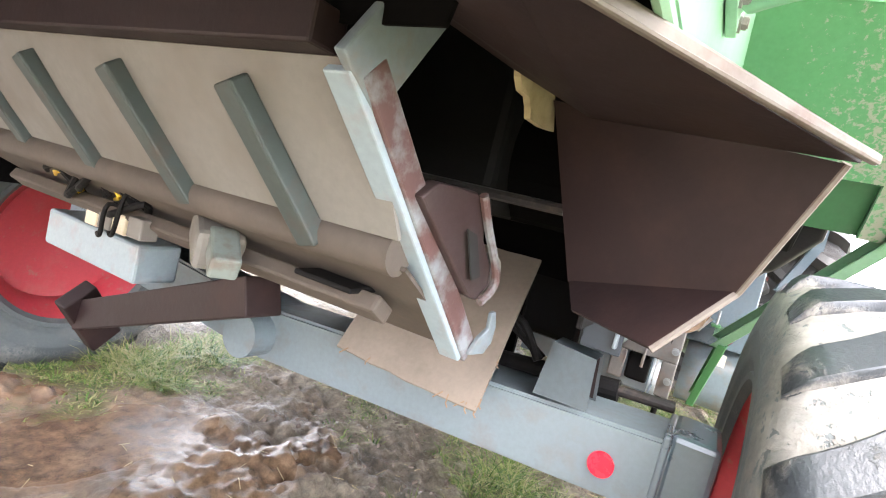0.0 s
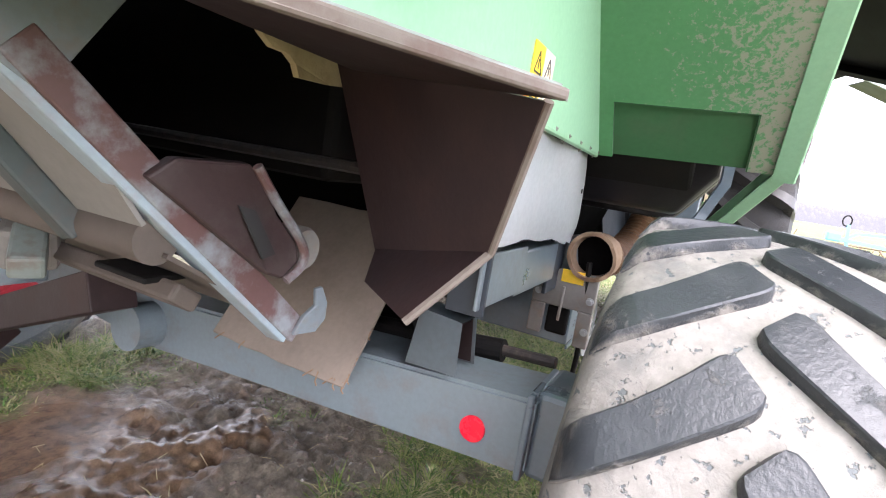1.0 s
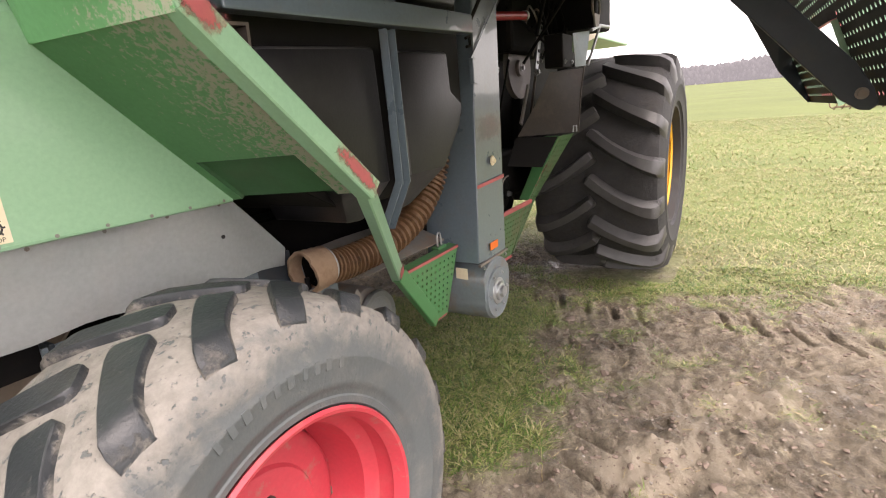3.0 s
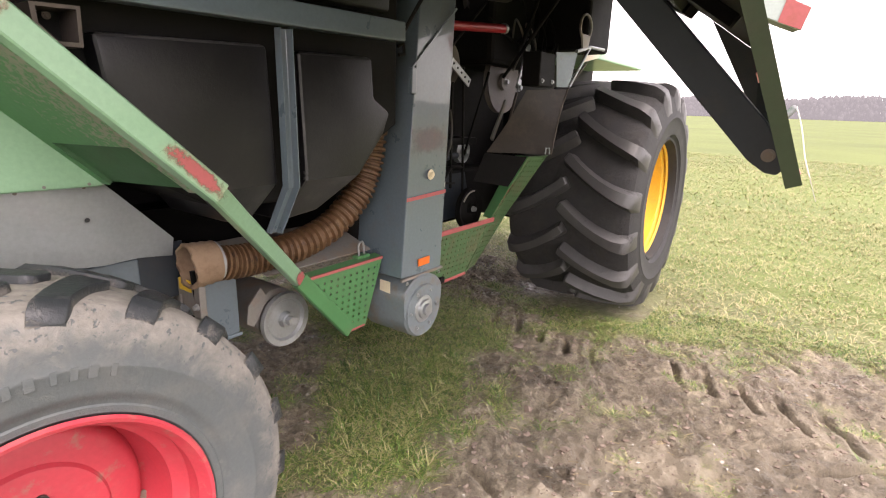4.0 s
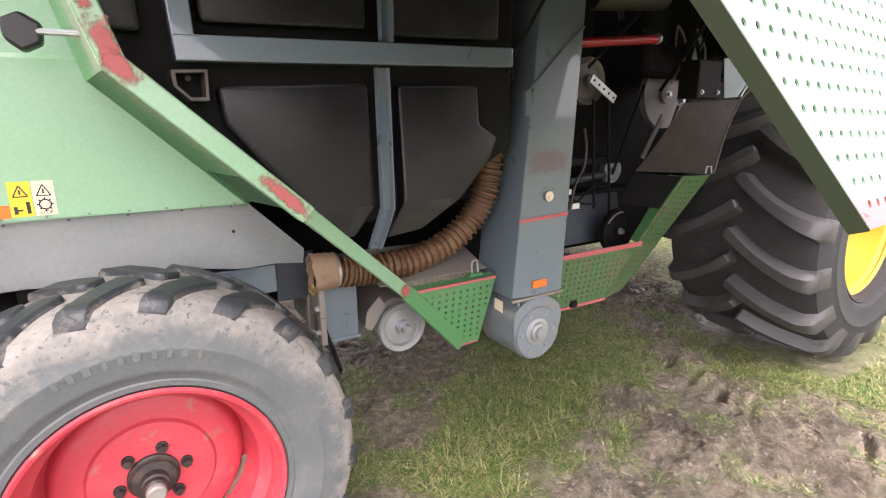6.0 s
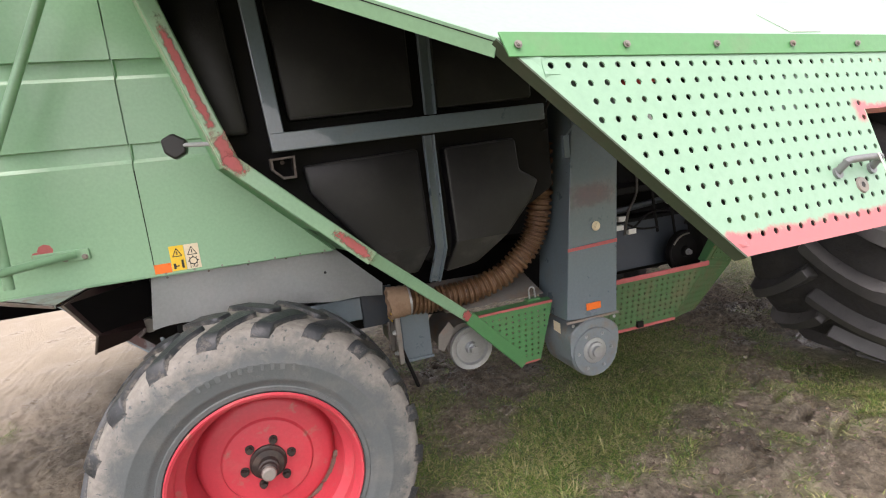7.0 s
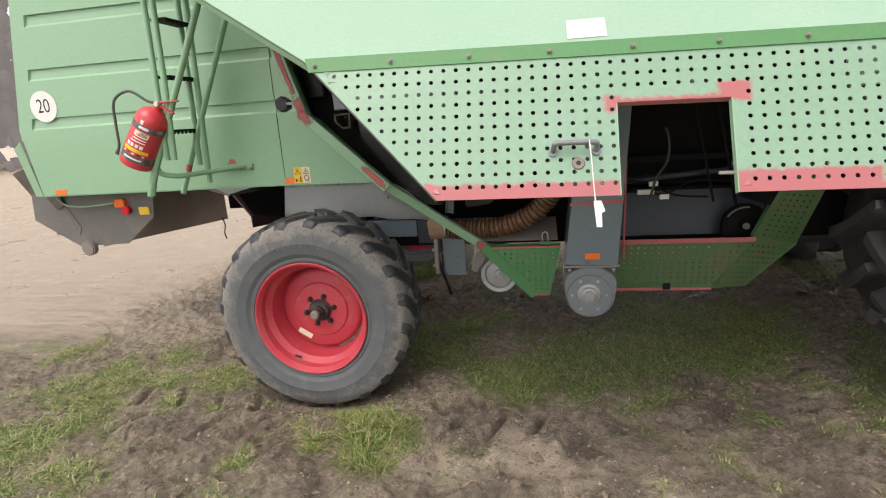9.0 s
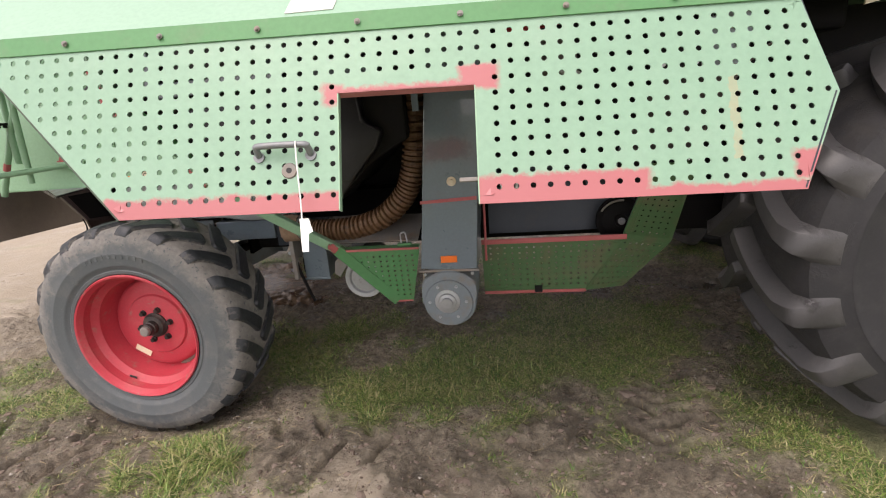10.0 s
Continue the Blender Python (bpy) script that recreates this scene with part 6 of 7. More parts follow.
part("keyhole", disc((0.829, SGN * 0.001, 0.098), (0, 1, 0), 0.007, 0.003, 14), INK, lock)
tag = on_guard("tag_wire", tube([(0.856, SGN * 0.038, 0.156), (0.860, SGN * 0.038, 0.10), (0.865, SGN * 0.03, 0.02), (0.868, SGN * 0.03, -0.03)], 0.0018, 6, 4), WHITE)
part("tag", plate([(0.862, SGN * 0.03, -0.02), (0.883, SGN * 0.03, -0.02), (0.893, SGN * 0.03, -0.05), (0.883, SGN * 0.03, -0.055), (0.883, SGN * 0.03, -0.095), (0.868, SGN * 0.03, -0.095)], 0.001), WHITE, tag, "crumpled white paper tag")

# ---- rear axle and what hangs under the straw hood ----
axle = bmesh.new()
sec = [((-0.125, 0.500), (0.045, 0.500), (0.045, 0.650), (-0.125, 0.650)), ((-0.125, 0.425), (0.045, 0.425), (0.045, 0.575), (-0.125, 0.575))]
ends = [[axle.verts.new((x, y, z)) for x, z in s] for s, y in ((sec[0], 0.385), (sec[1], 1.46), (sec[0], 2.535))]
for a, b in zip(ends, ends[1:]):
    for k in range(4):
        axle.faces.new((a[k], a[(k + 1) % 4], b[(k + 1) % 4], b[k]))
axle.faces.new(ends[0])
axle.faces.new(ends[2][::-1])
bmesh.ops.bevel(axle, geom=axle.edges[:], offset=0.008, segments=2, affect='EDGES')
axle_ob = part("rear_axle", axle, BLUE_AXLE, combine, "blue-grey box section rear axle beam")
part("red_reflector", disc((-0.130, 0.496, 0.557), (-1, 0, 0), 0.026, 0.006, 32), REFLECT_RED, axle_ob, "round bright red reflector")
part("king_pin", box(-0.10, 0.07, 0.300, 0.392, 0.485, 0.66, 0.012), BLUE_GREY, axle_ob)
part("end_plate", box(-0.132, 0.052, 0.388, 0.402, 0.490, 0.660, 0.004), BLUE_GREY, axle_ob)
part("pivot", tube([(-0.20, 1.46, 0.50), (0.1, 1.46, 0.49)], 0.062, 28), BLUE_AXLE, axle_ob, "grey round pivot tube")
def axle_bracket(grow):
    """Square box of plate standing on the axle, open towards the wheel."""
    br = bmesh.new()
    lo = [(-0.128, 0.550, 0.645), (-0.128, 0.665, 0.640), (-0.035, 0.665, 0.640), (-0.035, 0.550, 0.645)]
    hi = [(-0.116, 0.558, 0.750), (-0.116, 0.652, 0.757), (-0.042, 0.652, 0.757), (-0.042, 0.558, 0.750)]
    mid = Vector((-0.082, 0.605, 0.69))
    v0, v1 = ([br.verts.new(mid + (Vector(p) - mid) * grow) for p in ring] for ring in (lo, hi))
    for a, b in ((0, 1), (1, 2), (2, 3)):
        br.faces.new((v0[a], v0[b], v1[b], v1[a]))
    br.faces.new(v1)
    bmesh.ops.solidify(br, geom=br.faces[:], thickness=0.006)
    return br


bracket = part("axle_bracket", axle_bracket(1.0), BLUE_AXLE, axle_ob, "open welded bracket on the axle")
part("bracket_lining", axle_bracket(0.88), RUST_DARK, bracket, "rusty inside of the bracket")
part("steering_ram", tube([(0.06, 0.52, 0.66), (0.07, 1.05, 0.60)], 0.026, 14), BLACK_STEEL, axle_ob)
part("ram_rod", tube([(0.055, 0.40, 0.67), (0.06, 0.54, 0.66)], 0.013, 12), GREASE, axle_ob)
for k in range(3):
    part("hydraulic_hose", tube([(-0.02 + 0.02 * k, 0.70, 0.68), (0.0, 0.78 + 0.03 * k, 0.76), (0.05, 0.95, 0.74), (0.12, 1.2, 0.80 + 0.03 * k)], 0.010, 8, 5), BLACK_STEEL, axle_ob)

skirt = bmesh.new()
nu, nv = 18, 6
grid = []
for i in range(nu + 1):
    u = i / nu
    top_p = Vector((-0.340 + 0.735 * u, 0.478 + 0.010 * u, 1.140 - 0.006 * u))
    bot_p = Vector((-0.376 + 0.972 * u, 0.492 + 0.030 * u, 0.912 + 0.03 * math.sin(math.pi * u) * (1 - u) - 0.042 * u * u))
    bend = bot_p + Vector((0.004 * u, -0.004, 0.012 + 0.046 * u * u))
    column = []
    for j in range(nv + 1):
        p = top_p.lerp(bend, j / (nv - 1)) if j < nv else bot_p
        fall = j / nv
        column.append(skirt.verts.new(p + Vector((0, 0.014 * math.sin(5 * u + 2.2 * fall) * fall + 0.006 * math.sin(13 * u + 1) + 0.010 * noise.noise(Vector((6 * u, 2 * fall, 3))), 0.004 * math.sin(23 * u) * (j == nv)))))
    grid.append(column)
for i in range(nu):
    for j in range(nv):
        skirt.faces.new((grid[i][j], grid[i + 1][j], grid[i + 1][j + 1], grid[i][j + 1]))
bmesh.ops.solidify(skirt, geom=skirt.faces[:], thickness=0.006)
sk = part("rubber_skirt", skirt, GREY_RUBBER, combine, "dusty grey rubber skirt hanging from the panel edge", smooth=True)
for k in range(5):
    part("rivet", bolt((-0.28 + 0.155 * k, 0.470, 1.128), OUT, 0.0035, 0.003), RUST_GREY, sk)
part("skirt_hole", disc((0.34, 0.478, 1.035), (0, 1, 0), 0.006, 0.002, 10), INK, sk)

# chaff chute: top cover with pale lip, rusty brown side plate
chute = part("chute_plate", plate([(-0.604, 0.318, 1.111), (-0.535, 0.371, 0.966), (-0.417, 0.581, 0.915), (-0.451, 0.654, 1.147), (-0.453, 0.663, 1.170)], 0.005), RUST_BROWN, combine, "rusty brown folded steel chute plate with pale edge")
part("chute_plate", plate([(-0.535, 0.371, 0.966), (-0.572, 0.438, 0.881), (-0.478, 0.552, 0.881), (-0.417, 0.581, 0.915)], 0.005), RUST_BROWN, combine, "rusty brown folded steel chute plate with pale edge")
# bracket coloured black for the shaded gap beside the skirt
part("chute_outer", plate([(-0.585, 0.345, 1.11), (-0.525, 0.390, 0.97), (-0.36, 0.540, 0.97), (-0.355, 0.52, 1.13)], 0.006), SHADE_BLACK, combine, "bracket beside the skirt, blackened for the shade there")
part("plate_edge", tube([(-0.604, 0.318, 1.111), (-0.535, 0.371, 0.966)], 0.005, 8), EDGE_TAN, chute)
part("plate_edge", tube([(-0.535, 0.371, 0.966), (-0.572, 0.438, 0.881)], 0.005, 8), EDGE_TAN, chute)
COVER = ((-0.618, 0.306, 1.119), (-0.93, 0.553, 1.146), (-0.98, 0.80, 1.205), (-0.60, 0.68, 1.178), (-0.513, 0.588, 1.148))
cover = part("chute_cover", plate(COVER, 0.004), LIP_PALE, combine, "pale sheet steel chute cover with rusty edges")
part("cover_under", plate([Vector(p) + Vector((0.004, 0.004, -0.008)) for p in COVER], 0.003), RUST_BROWN, cover, "rusty brown underside")
part("cover_lip", plate([(-0.618, 0.304, 1.109), (-0.672, 0.346, 1.112), (-0.80, 0.444, 1.120), (-0.93, 0.545, 1.130), (-0.93, 0.545, 1.146), (-0.80, 0.444, 1.134), (-0.672, 0.346, 1.123), (-0.618, 0.304, 1.119)], 0.010, 0.003), EDGE_TAN, cover, "rusty worn lip")
part("cover_lip", plate([(-0.617, 0.301, 1.110), (-0.668, 0.341, 1.113), (-0.790, 0.434, 1.128), (-0.668, 0.341, 1.124), (-0.617, 0.301, 1.119)], 0.003), LIP_PALE, cover, "worn pale painted lip")
part("cover_lip", beam((-0.93, 0.553, 1.152), (-0.99, 0.80, 1.207), 0.010, 0.022, (0, 0, 1), 0.006), EDGE_TAN, cover, "rusty worn lip")
part("straw_mat", plate([(-0.595, 0.68, 1.188), (-0.555, 0.675, 1.205), (-0.516, 0.68, 1.201), (-0.480, 0.685, 1.205), (-0.453, 0.68, 1.196), (-0.430, 0.68, 1.165), (-0.405, 0.68, 1.133), (-0.450, 0.683, 1.128), (-0.514, 0.68, 1.125), (-0.520, 0.682, 1.140), (-0.538, 0.68, 1.149), (-0.560, 0.682, 1.150), (-0.582, 0.68, 1.162)], 0.010), STRAW, combine, "torn scrap of yellow straw matting")

# tan pan with ribs, arm and lever
pan_q = [(-0.788, 0.742, 1.105), (-0.735, 2.30, 1.085), (-0.610, 2.30, 0.890), (-0.658, 0.742, 0.925)]
pan = part("return_pan", plate(pan_q, 0.006), TAN_PAN, combine, "dusty tan sheet steel pan with grey-green ribs")
nrm = Vector((-0.80, 0.02, -0.60))
for k in range(5):
    o = Vector((0.011, 0.284, -0.0035)) * k
    a, b = Vector((-0.766, 0.955, 1.075)) + o, Vector((-0.636, 0.885, 0.896)) + o
    part("pan_rib", beam(a + nrm * 0.012, b + nrm * 0.012, 0.040, 0.030, nrm, 0.004), GREEN_GREY, pan, "dusty grey-green stiffening rib")
part("pan_roll", tube([(-0.632, 0.752, 0.905), (-0.600, 2.30, 0.870)], 0.030, 16), RUST_GREY_DIM, pan, smooth=True)
part("upper_beam", beam((-0.800, 0.79, 1.128), (-0.735, 2.30, 1.108), 0.05, 0.045), RUST_BROWN, combine)
# added black sheet: closes off the sky and stands for interior shade
part("upper_shade_sheet", plate([(-0.79, 0.66, 1.14), (-0.72, 2.30, 1.12), (-0.78, 2.30, 1.60), (-0.86, 0.52, 1.60)], 0.006), SHADE_BLACK, combine)
part("lower_sheet", plate([(-0.625, 0.742, 0.885), (-0.590, 2.2, 0.850), (-0.22, 2.2, 0.68), (-0.36, 0.745, 0.735)], 0.006), RUST_GREY_DIM, combine)
part("lower_slot", box(-0.57, -0.50, 0.86, 0.98, 0.815, 0.825, 0.004), BLACK_STEEL, combine)
part("sheet_step", beam((-0.53, 0.82, 0.80), (-0.48, 2.1, 0.77), 0.05, 0.03, (0.5, 0, 0.8), 0.006), RUST_GREY_DIM, combine)
arm = part("arm", beam((-0.812, 0.757, 1.088), (-0.428, 0.737, 0.742), 0.038, 0.012, (0.67, 0, 0.74), 0.003), BLUE_PALE, combine, "pale blue-grey steel arm with rusty edge")
part("arm_web", beam((-0.787, 0.737, 1.098), (-0.406, 0.718, 0.752), 0.010, 0.040, (0.67, 0, 0.74), 0.003), RUST_PINK, arm, "rusted web of the arm")
part("arm_upper", beam((-0.800, 0.742, 1.075), (-0.700, 0.738, 1.225), 0.014, 0.085, (0.83, 0, -0.55), 0.003), BLUE_WORN, arm)
lever = part("lever_plate", plate([(-0.675, 0.715, 0.985), (-0.645, 0.71, 1.008), (-0.545, 0.705, 1.010), (-0.515, 0.70, 0.985), (-0.495, 0.70, 0.945), (-0.455, 0.695, 0.905), (-0.446, 0.695, 0.875), (-0.470, 0.70, 0.850), (-0.500, 0.705, 0.860)], 0.022, 0.004, None, (0, 1, 0)), RUST_DARK, combine, "rusty red triangular lever plate")
part("lever_slot", plate([(-0.565, 0.699, 0.958), (-0.540, 0.696, 0.952), (-0.500, 0.693, 0.892), (-0.520, 0.696, 0.886)], 0.003), INK, lever)
part("lever_rim", tube([(-0.540, 0.698, 1.008), (-0.505, 0.695, 0.965), (-0.452, 0.688, 0.903), (-0.447, 0.688, 0.872), (-0.472, 0.693, 0.850)], 0.007, 8, 4), RUST_PINK, lever)
part("roller", moved(lathe([(0.0, -0.015), (0.030, -0.015), (0.034, -0.008), (0.034, 0.015), (0.0, 0.015)], 28), Matrix.Translation((-0.428, 0.715, 0.890))), RUST_GREY, lever, smooth=True)
part("hook", plate([(-0.425, 0.708, 0.752), (-0.385, 0.698, 0.752), (-0.368, 0.694, 0.772), (-0.368, 0.694, 0.800), (-0.384, 0.694, 0.828), (-0.398, 0.696, 0.826), (-0.394, 0.696, 0.798), (-0.412, 0.702, 0.782)], 0.008, 0.002), BLUE_WORN, combine, "pale steel hook")
part("chaff_drum", tube([(-0.05, 0.68, 1.12), (-0.05, 2.2, 1.12)], 0.14, 24), SHADE_BLACK, combine)
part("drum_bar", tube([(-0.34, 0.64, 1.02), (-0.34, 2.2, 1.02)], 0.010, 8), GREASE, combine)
# added black sheets that block stray light and stand for the dark interior
part("inner_shade_sheet", box(0.16, 0.18, 0.82, 2.3, 0.60, 0.90, 0.0), SHADE_BLACK, combine)
part("inner_shade_sheet", box(0.14, 0.16, 0.62, 2.3, 0.86, 1.5, 0.0), SHADE_BLACK, combine)
part("far_shade_sheet", box(-1.90, 0.50, 2.31, 2.33, 0.72, 1.60, 0.0), SHADE_BLACK, combine)
part("hood_inner", plate([(-2.15, 0.50, 1.45), (-0.9, 0.50, 1.45), (-0.9, 2.4, 1.45), (-2.15, 2.4, 1.45)], 0.01), SHADE_BLACK, combine)
flap = bmesh.new()
fp = [[(0.085, 0.784, 0.90), (0.085, 0.98, 0.90), (0.085, 1.18, 0.90)], [(-0.065, 0.764, 0.75), (-0.065, 0.95, 0.75), (-0.065, 1.15, 0.745)], [(-0.224, 0.743, 0.588), (-0.215, 0.922, 0.585), (-0.212, 1.125, 0.590)]]
fv = [[flap.verts.new(p) for p in r] for r in fp]
for i in range(2):
    for j in range(2):
        flap.faces.new((fv[i][j], fv[i][j + 1], fv[i + 1][j + 1], fv[i + 1][j]))
bmesh.ops.subdivide_edges(flap, edges=flap.edges[:], cuts=3, use_grid_fill=True)
for v in flap.verts:
    v.co += Vector((0.002, 0.003, 0.003)) * noise.noise(v.co * 22)
bmesh.ops.solidify(flap, geom=flap.faces[:], thickness=0.007)
flap_ob = part("rubber_flap", flap, TAN_PAD, combine, "frayed tan rubber flap covered in dust", smooth=True)
rnd = random.Random(71)
for k in range(13):
    low = k < 7
    p = Vector((-0.222, 0.743, 0.589)).lerp(Vector((-0.212, 1.125, 0.590)) if low else Vector((0.02, 0.775, 0.835)), rnd.random() ** 1.5)
    q = p + Vector((-0.010 * rnd.random(), (0.030 if low else -0.016) * (rnd.random() - 0.3), -0.004 - 0.014 * rnd.random()))
    part("frayed_thread", tube([p + Vector((0.006, 0, 0.006)), p.lerp(q, 0.6) + Vector((0, 0.003, 0)), q], 0.0017, 5), CUFF_TAN, flap_ob)
# draw beam, valve block and wiring
part("draw_beam", beam((-0.40, 1.20, 0.700), (-0.30, 1.98, 0.395), 0.09, 0.085, (0, 0, 1), 0.004), RUST_BROWN, combine, "rust-brown channel beam")
part("draw_bracket", beam((-0.36, 1.96, 0.47), (-0.22, 2.02, 0.30), 0.10, 0.05, (0, 1, 0), 0.006), RUST_BROWN, combine)
valve = part("valve_block", beam((-0.60, 1.10, 0.785), (-0.56, 1.17, 0.830), 0.05, 0.045, (0, 0, 1), 0.006), PALE_RIM, combine, "pale green valve block in dusty housing")
part("valve_housing", beam((-0.575, 1.15, 0.80), (-0.50, 1.27, 0.835), 0.085, 0.075, (0, 0, 1), 0.012), TAN_PAN, valve)
for k in range(12):
    rnd = random.Random(90 + k)
    p0 = Vector((-0.52 + 0.05 * rnd.random(), 1.45 + 0.35 * rnd.random(), 0.78 + 0.05 * rnd.random()))
    p1 = p0 + Vector((-0.06 + 0.04 * rnd.random(), 0.10 * (rnd.random() - 0.5), 0.07 * rnd.random()))
    p2 = p1 + Vector((0.0, 0.16 * (rnd.random() - 0.3), -0.10 * rnd.random()))
    part("cable", tube([p0, p1, p2, p2 + Vector((0.05, 0.1, -0.02))], 0.008 if k % 3 else 0.005, 7, 5), YELLOW if k in (3, 7) else BLACK_STEEL, combine)
for k in range(4):
    part("connector", box(-0.55 + 0.02 * k, -0.51 + 0.02 * k, 1.42 + 0.09 * k, 1.47 + 0.09 * k, 0.755 - 0.01 * k, 0.80 - 0.01 * k, 0.004), CREAM if k % 2 else TAN_PAN, combine)
part("blue_box", box(-0.42, -0.30, 1.62, 2.05, 0.60, 0.70, 0.008), BLUE_PALE, combine)

# rear end below the hood, lights and roller
part("tail_plate", plate([(-2.40, 0.62, 1.14), (-2.42, 0.62, 0.95), (-2.08, 0.62, 0.745), (-1.68, 0.62, 0.757), (-1.43, 0.62, 0.945), (-1.40, 0.62, 1.14)], 0.008), TAIL_GREY, combine, "dusty dark tail plate below the hood")
part("tail_deflector", plate([(-2.554, 0.66, 1.297), (-2.20, 0.60, 1.385), (-2.120, 0.60, 1.058), (-2.325, 0.66, 0.969)], 0.006), BROWN_GREY, combine, "dark dusty deflector plate at the rear")
part("tail_deflector", plate([(-2.325, 0.66, 0.968), (-2.130, 0.62, 1.055), (-2.037, 0.62, 0.89), (-2.058, 0.62, 0.837), (-2.297, 0.66, 0.828)], 0.006), TAIL_GREY, combine, "dusty grey deflector plate at the rear")
part("under_pan", plate([(-2.30, 1.05, 0.64), (-1.14, 1.05, 0.835), (-1.14, 1.05, 1.14), (-2.30, 1.05, 1.14)], 0.008), TAIL_BROWN, combine, "dusty brown underside pan")
part("tail_light", box(-1.70, -1.62, 0.585, 0.62, 1.025, 1.085, 0.006), ORANGE, combine, "orange tail light")
part("tail_light", disc((-1.625, 0.60, 1.005), (0, 1, 0), 0.032, 0.03, 24, 0.004), REFLECT_RED, combine, "round red tail light")
part("yellow_plate", box(-1.53, -1.45, 0.608, 0.617, 0.965, 1.02, 0.001), YELLOW, combine, "small yellow plate")
part("tail_cable", tube([(-2.12, 0.55, 1.12), (-2.06, 0.56, 1.06), (-1.90, 0.57, 1.045), (-1.70, 0.585, 1.06)], 0.006, 8, 6), MINT, combine, "pale green cable")
part("tail_roller", disc((-1.99, 0.60, 0.735), (0, 1, 0), 0.055, 0.05, 28, 0.008), RUST_GREY, combine, "grey round roller")
part("hanging_wire", tube([(-1.17, 1.03, 0.85), (-1.155, 1.03, 0.79), (-1.17, 1.03, 0.73), (-1.16, 1.03, 0.68)], 0.005, 6, 4), BLACK_STEEL, combine)

# ---- folded ladder on the hood side ----
ladder = thing("ladder", "green tubular steel ladder fixed against the harvester side", "ladder")
LT = 0.0165


def rung_post(points, r=LT):
    return part("ladder_tube", tube(points, r, 12, 1), GREEN, ladder, smooth=True)


for dy, dx in ((0.06, 0.0), (0.30, 0.035)):
    rung_post([(-0.755 + dx, dy, 2.75), (-0.795 + dx, dy, 1.80), (-0.815 + dx, dy, 1.36 if dy < 0.2 else 1.31)])
    rung_post([(-0.705 + dx, dy, 2.75), (-0.742 + dx, dy, 1.80), (-0.770 + dx, dy, 1.36 if dy < 0.2 else 1.20)])
rung_post([(-0.30, 0.06, 2.50), (-0.464, 0.06, 2.153), (-0.70, 0.06, 1.70), (-0.895, 0.06, 1.32), (-0.965, 0.06, 1.16)], 0.018)
rung_post([(-0.25, 0.30, 2.55), (-0.410, 0.30, 2.22), (-0.86, 0.30, 1.29), (-0.93, 0.30, 1.14)])
rung_post(smooth_path([(-0.885, 0.06, 1.36), (-0.89, 0.08, 1.29), (-0.83, 0.14, 1.262), (-0.74, 0.24, 1.265), (-0.60, 0.40, 1.275), (-0.565, 0.44, 1.275)], 6), 0.015)
part("ladder_foot", plate([(-0.925, 0.052, 1.33), (-0.885, 0.052, 1.33), (-0.940, 0.052, 1.16), (-0.985, 0.052, 1.16)], -0.02, 0.003), GREEN, ladder)
part("ladder_bracket", box(-0.70, -0.52, 0.446, 0.4585, 1.250, 1.292, 0.002), GREEN, ladder)
for x in (-0.60, -0.535):
    part("bolt", bolt((x, 0.445, 1.262), OUT, 0.008, 0.008), RUST_GREY, ladder)
for z in (2.39, 2.10, 1.81, 1.52):
    x = -0.735 - 0.045 * (2.1 - z) / 0.3
    tread = bmesh.new()
    box(x - 0.030, x + 0.062, 0.065, 0.295, z - 0.008, z + 0.006, 0.002, tread)
    t_ob = part("tread", tread, BLACK_STEEL, ladder, "dark serrated tread")
    for k in range(6):
        part("tread_tooth", box(x + 0.060, x + 0.064, 0.075 + 0.036 * k, 0.098 + 0.036 * k, z - 0.020, z - 0.006, 0.0), BLACK_STEEL, t_ob)
part("primer_patch", tube([(-0.866, 0.30, 1.277), (-0.848, 0.30, 1.315)], 0.0172, 12), RED_PRIMER, ladder, "red primer repair")

# ---- fire extinguisher strapped to the ladder ----
ext = thing("fire_extinguisher", "red fire extinguisher with worn labels hanging aslant on the ladder", "fire extinguisher")
ax0, ax1 = Vector((-1.002, 0.035, 1.345)), Vector((-0.800, 0.035, 1.640))
axis = (ax1 - ax0).normalized()
em = axis.to_track_quat('Y', 'Z').to_matrix().to_4x4()
em.translation = ax0
L0 = (ax1 - ax0).length
prof = [(0.0, 0.0), (0.066, 0.0), (0.084, 0.008), (0.088, 0.022), (0.088, L0 - 0.075), (0.083, L0 - 0.045), (0.066, L0 - 0.020), (0.035, L0 - 0.004), (0.022, L0), (0.022, L0 + 0.02), (0.0, L0 + 0.02)]
part("cylinder", moved(lathe(prof, 40), em), EXT_RED, ext, "glossy red steel cylinder", smooth=True)


def wrap(y0, y1, a0, a1, mat, name, label="", r=0.0888):
    """A curved label on the cylinder between two heights and two angles."""
    own = bmesh.new()
    n = max(2, int(abs(a1 - a0) / 0.12))
    ring = [[own.verts.new((r * math.cos(a), y, r * math.sin(a))) for y in (y0, y1)] for a in (a0 + (a1 - a0) * k / n for k in range(n + 1))]
    for a, b in zip(ring, ring[1:]):
        own.faces.new((a[0], b[0], b[1], a[1]))
    return part(name, moved(own, em), mat, ext, label, smooth=True)


front = em.inverted().to_3x3() @ Vector((0.28, -1, 0.10))
fa = math.atan2(front.z, front.x)
wrap(0.045, 0.085, 0, 2 * math.pi, EXT_STRAP, "strap", "scuffed dark strap")
wrap(0.235, 0.268, 0, 2 * math.pi, EXT_STRAP, "strap", "scuffed dark strap")
wrap(0.105, 0.125, fa - 0.85, fa + 0.75, YELLOW, "label_band", "yellow label band", 0.0892)
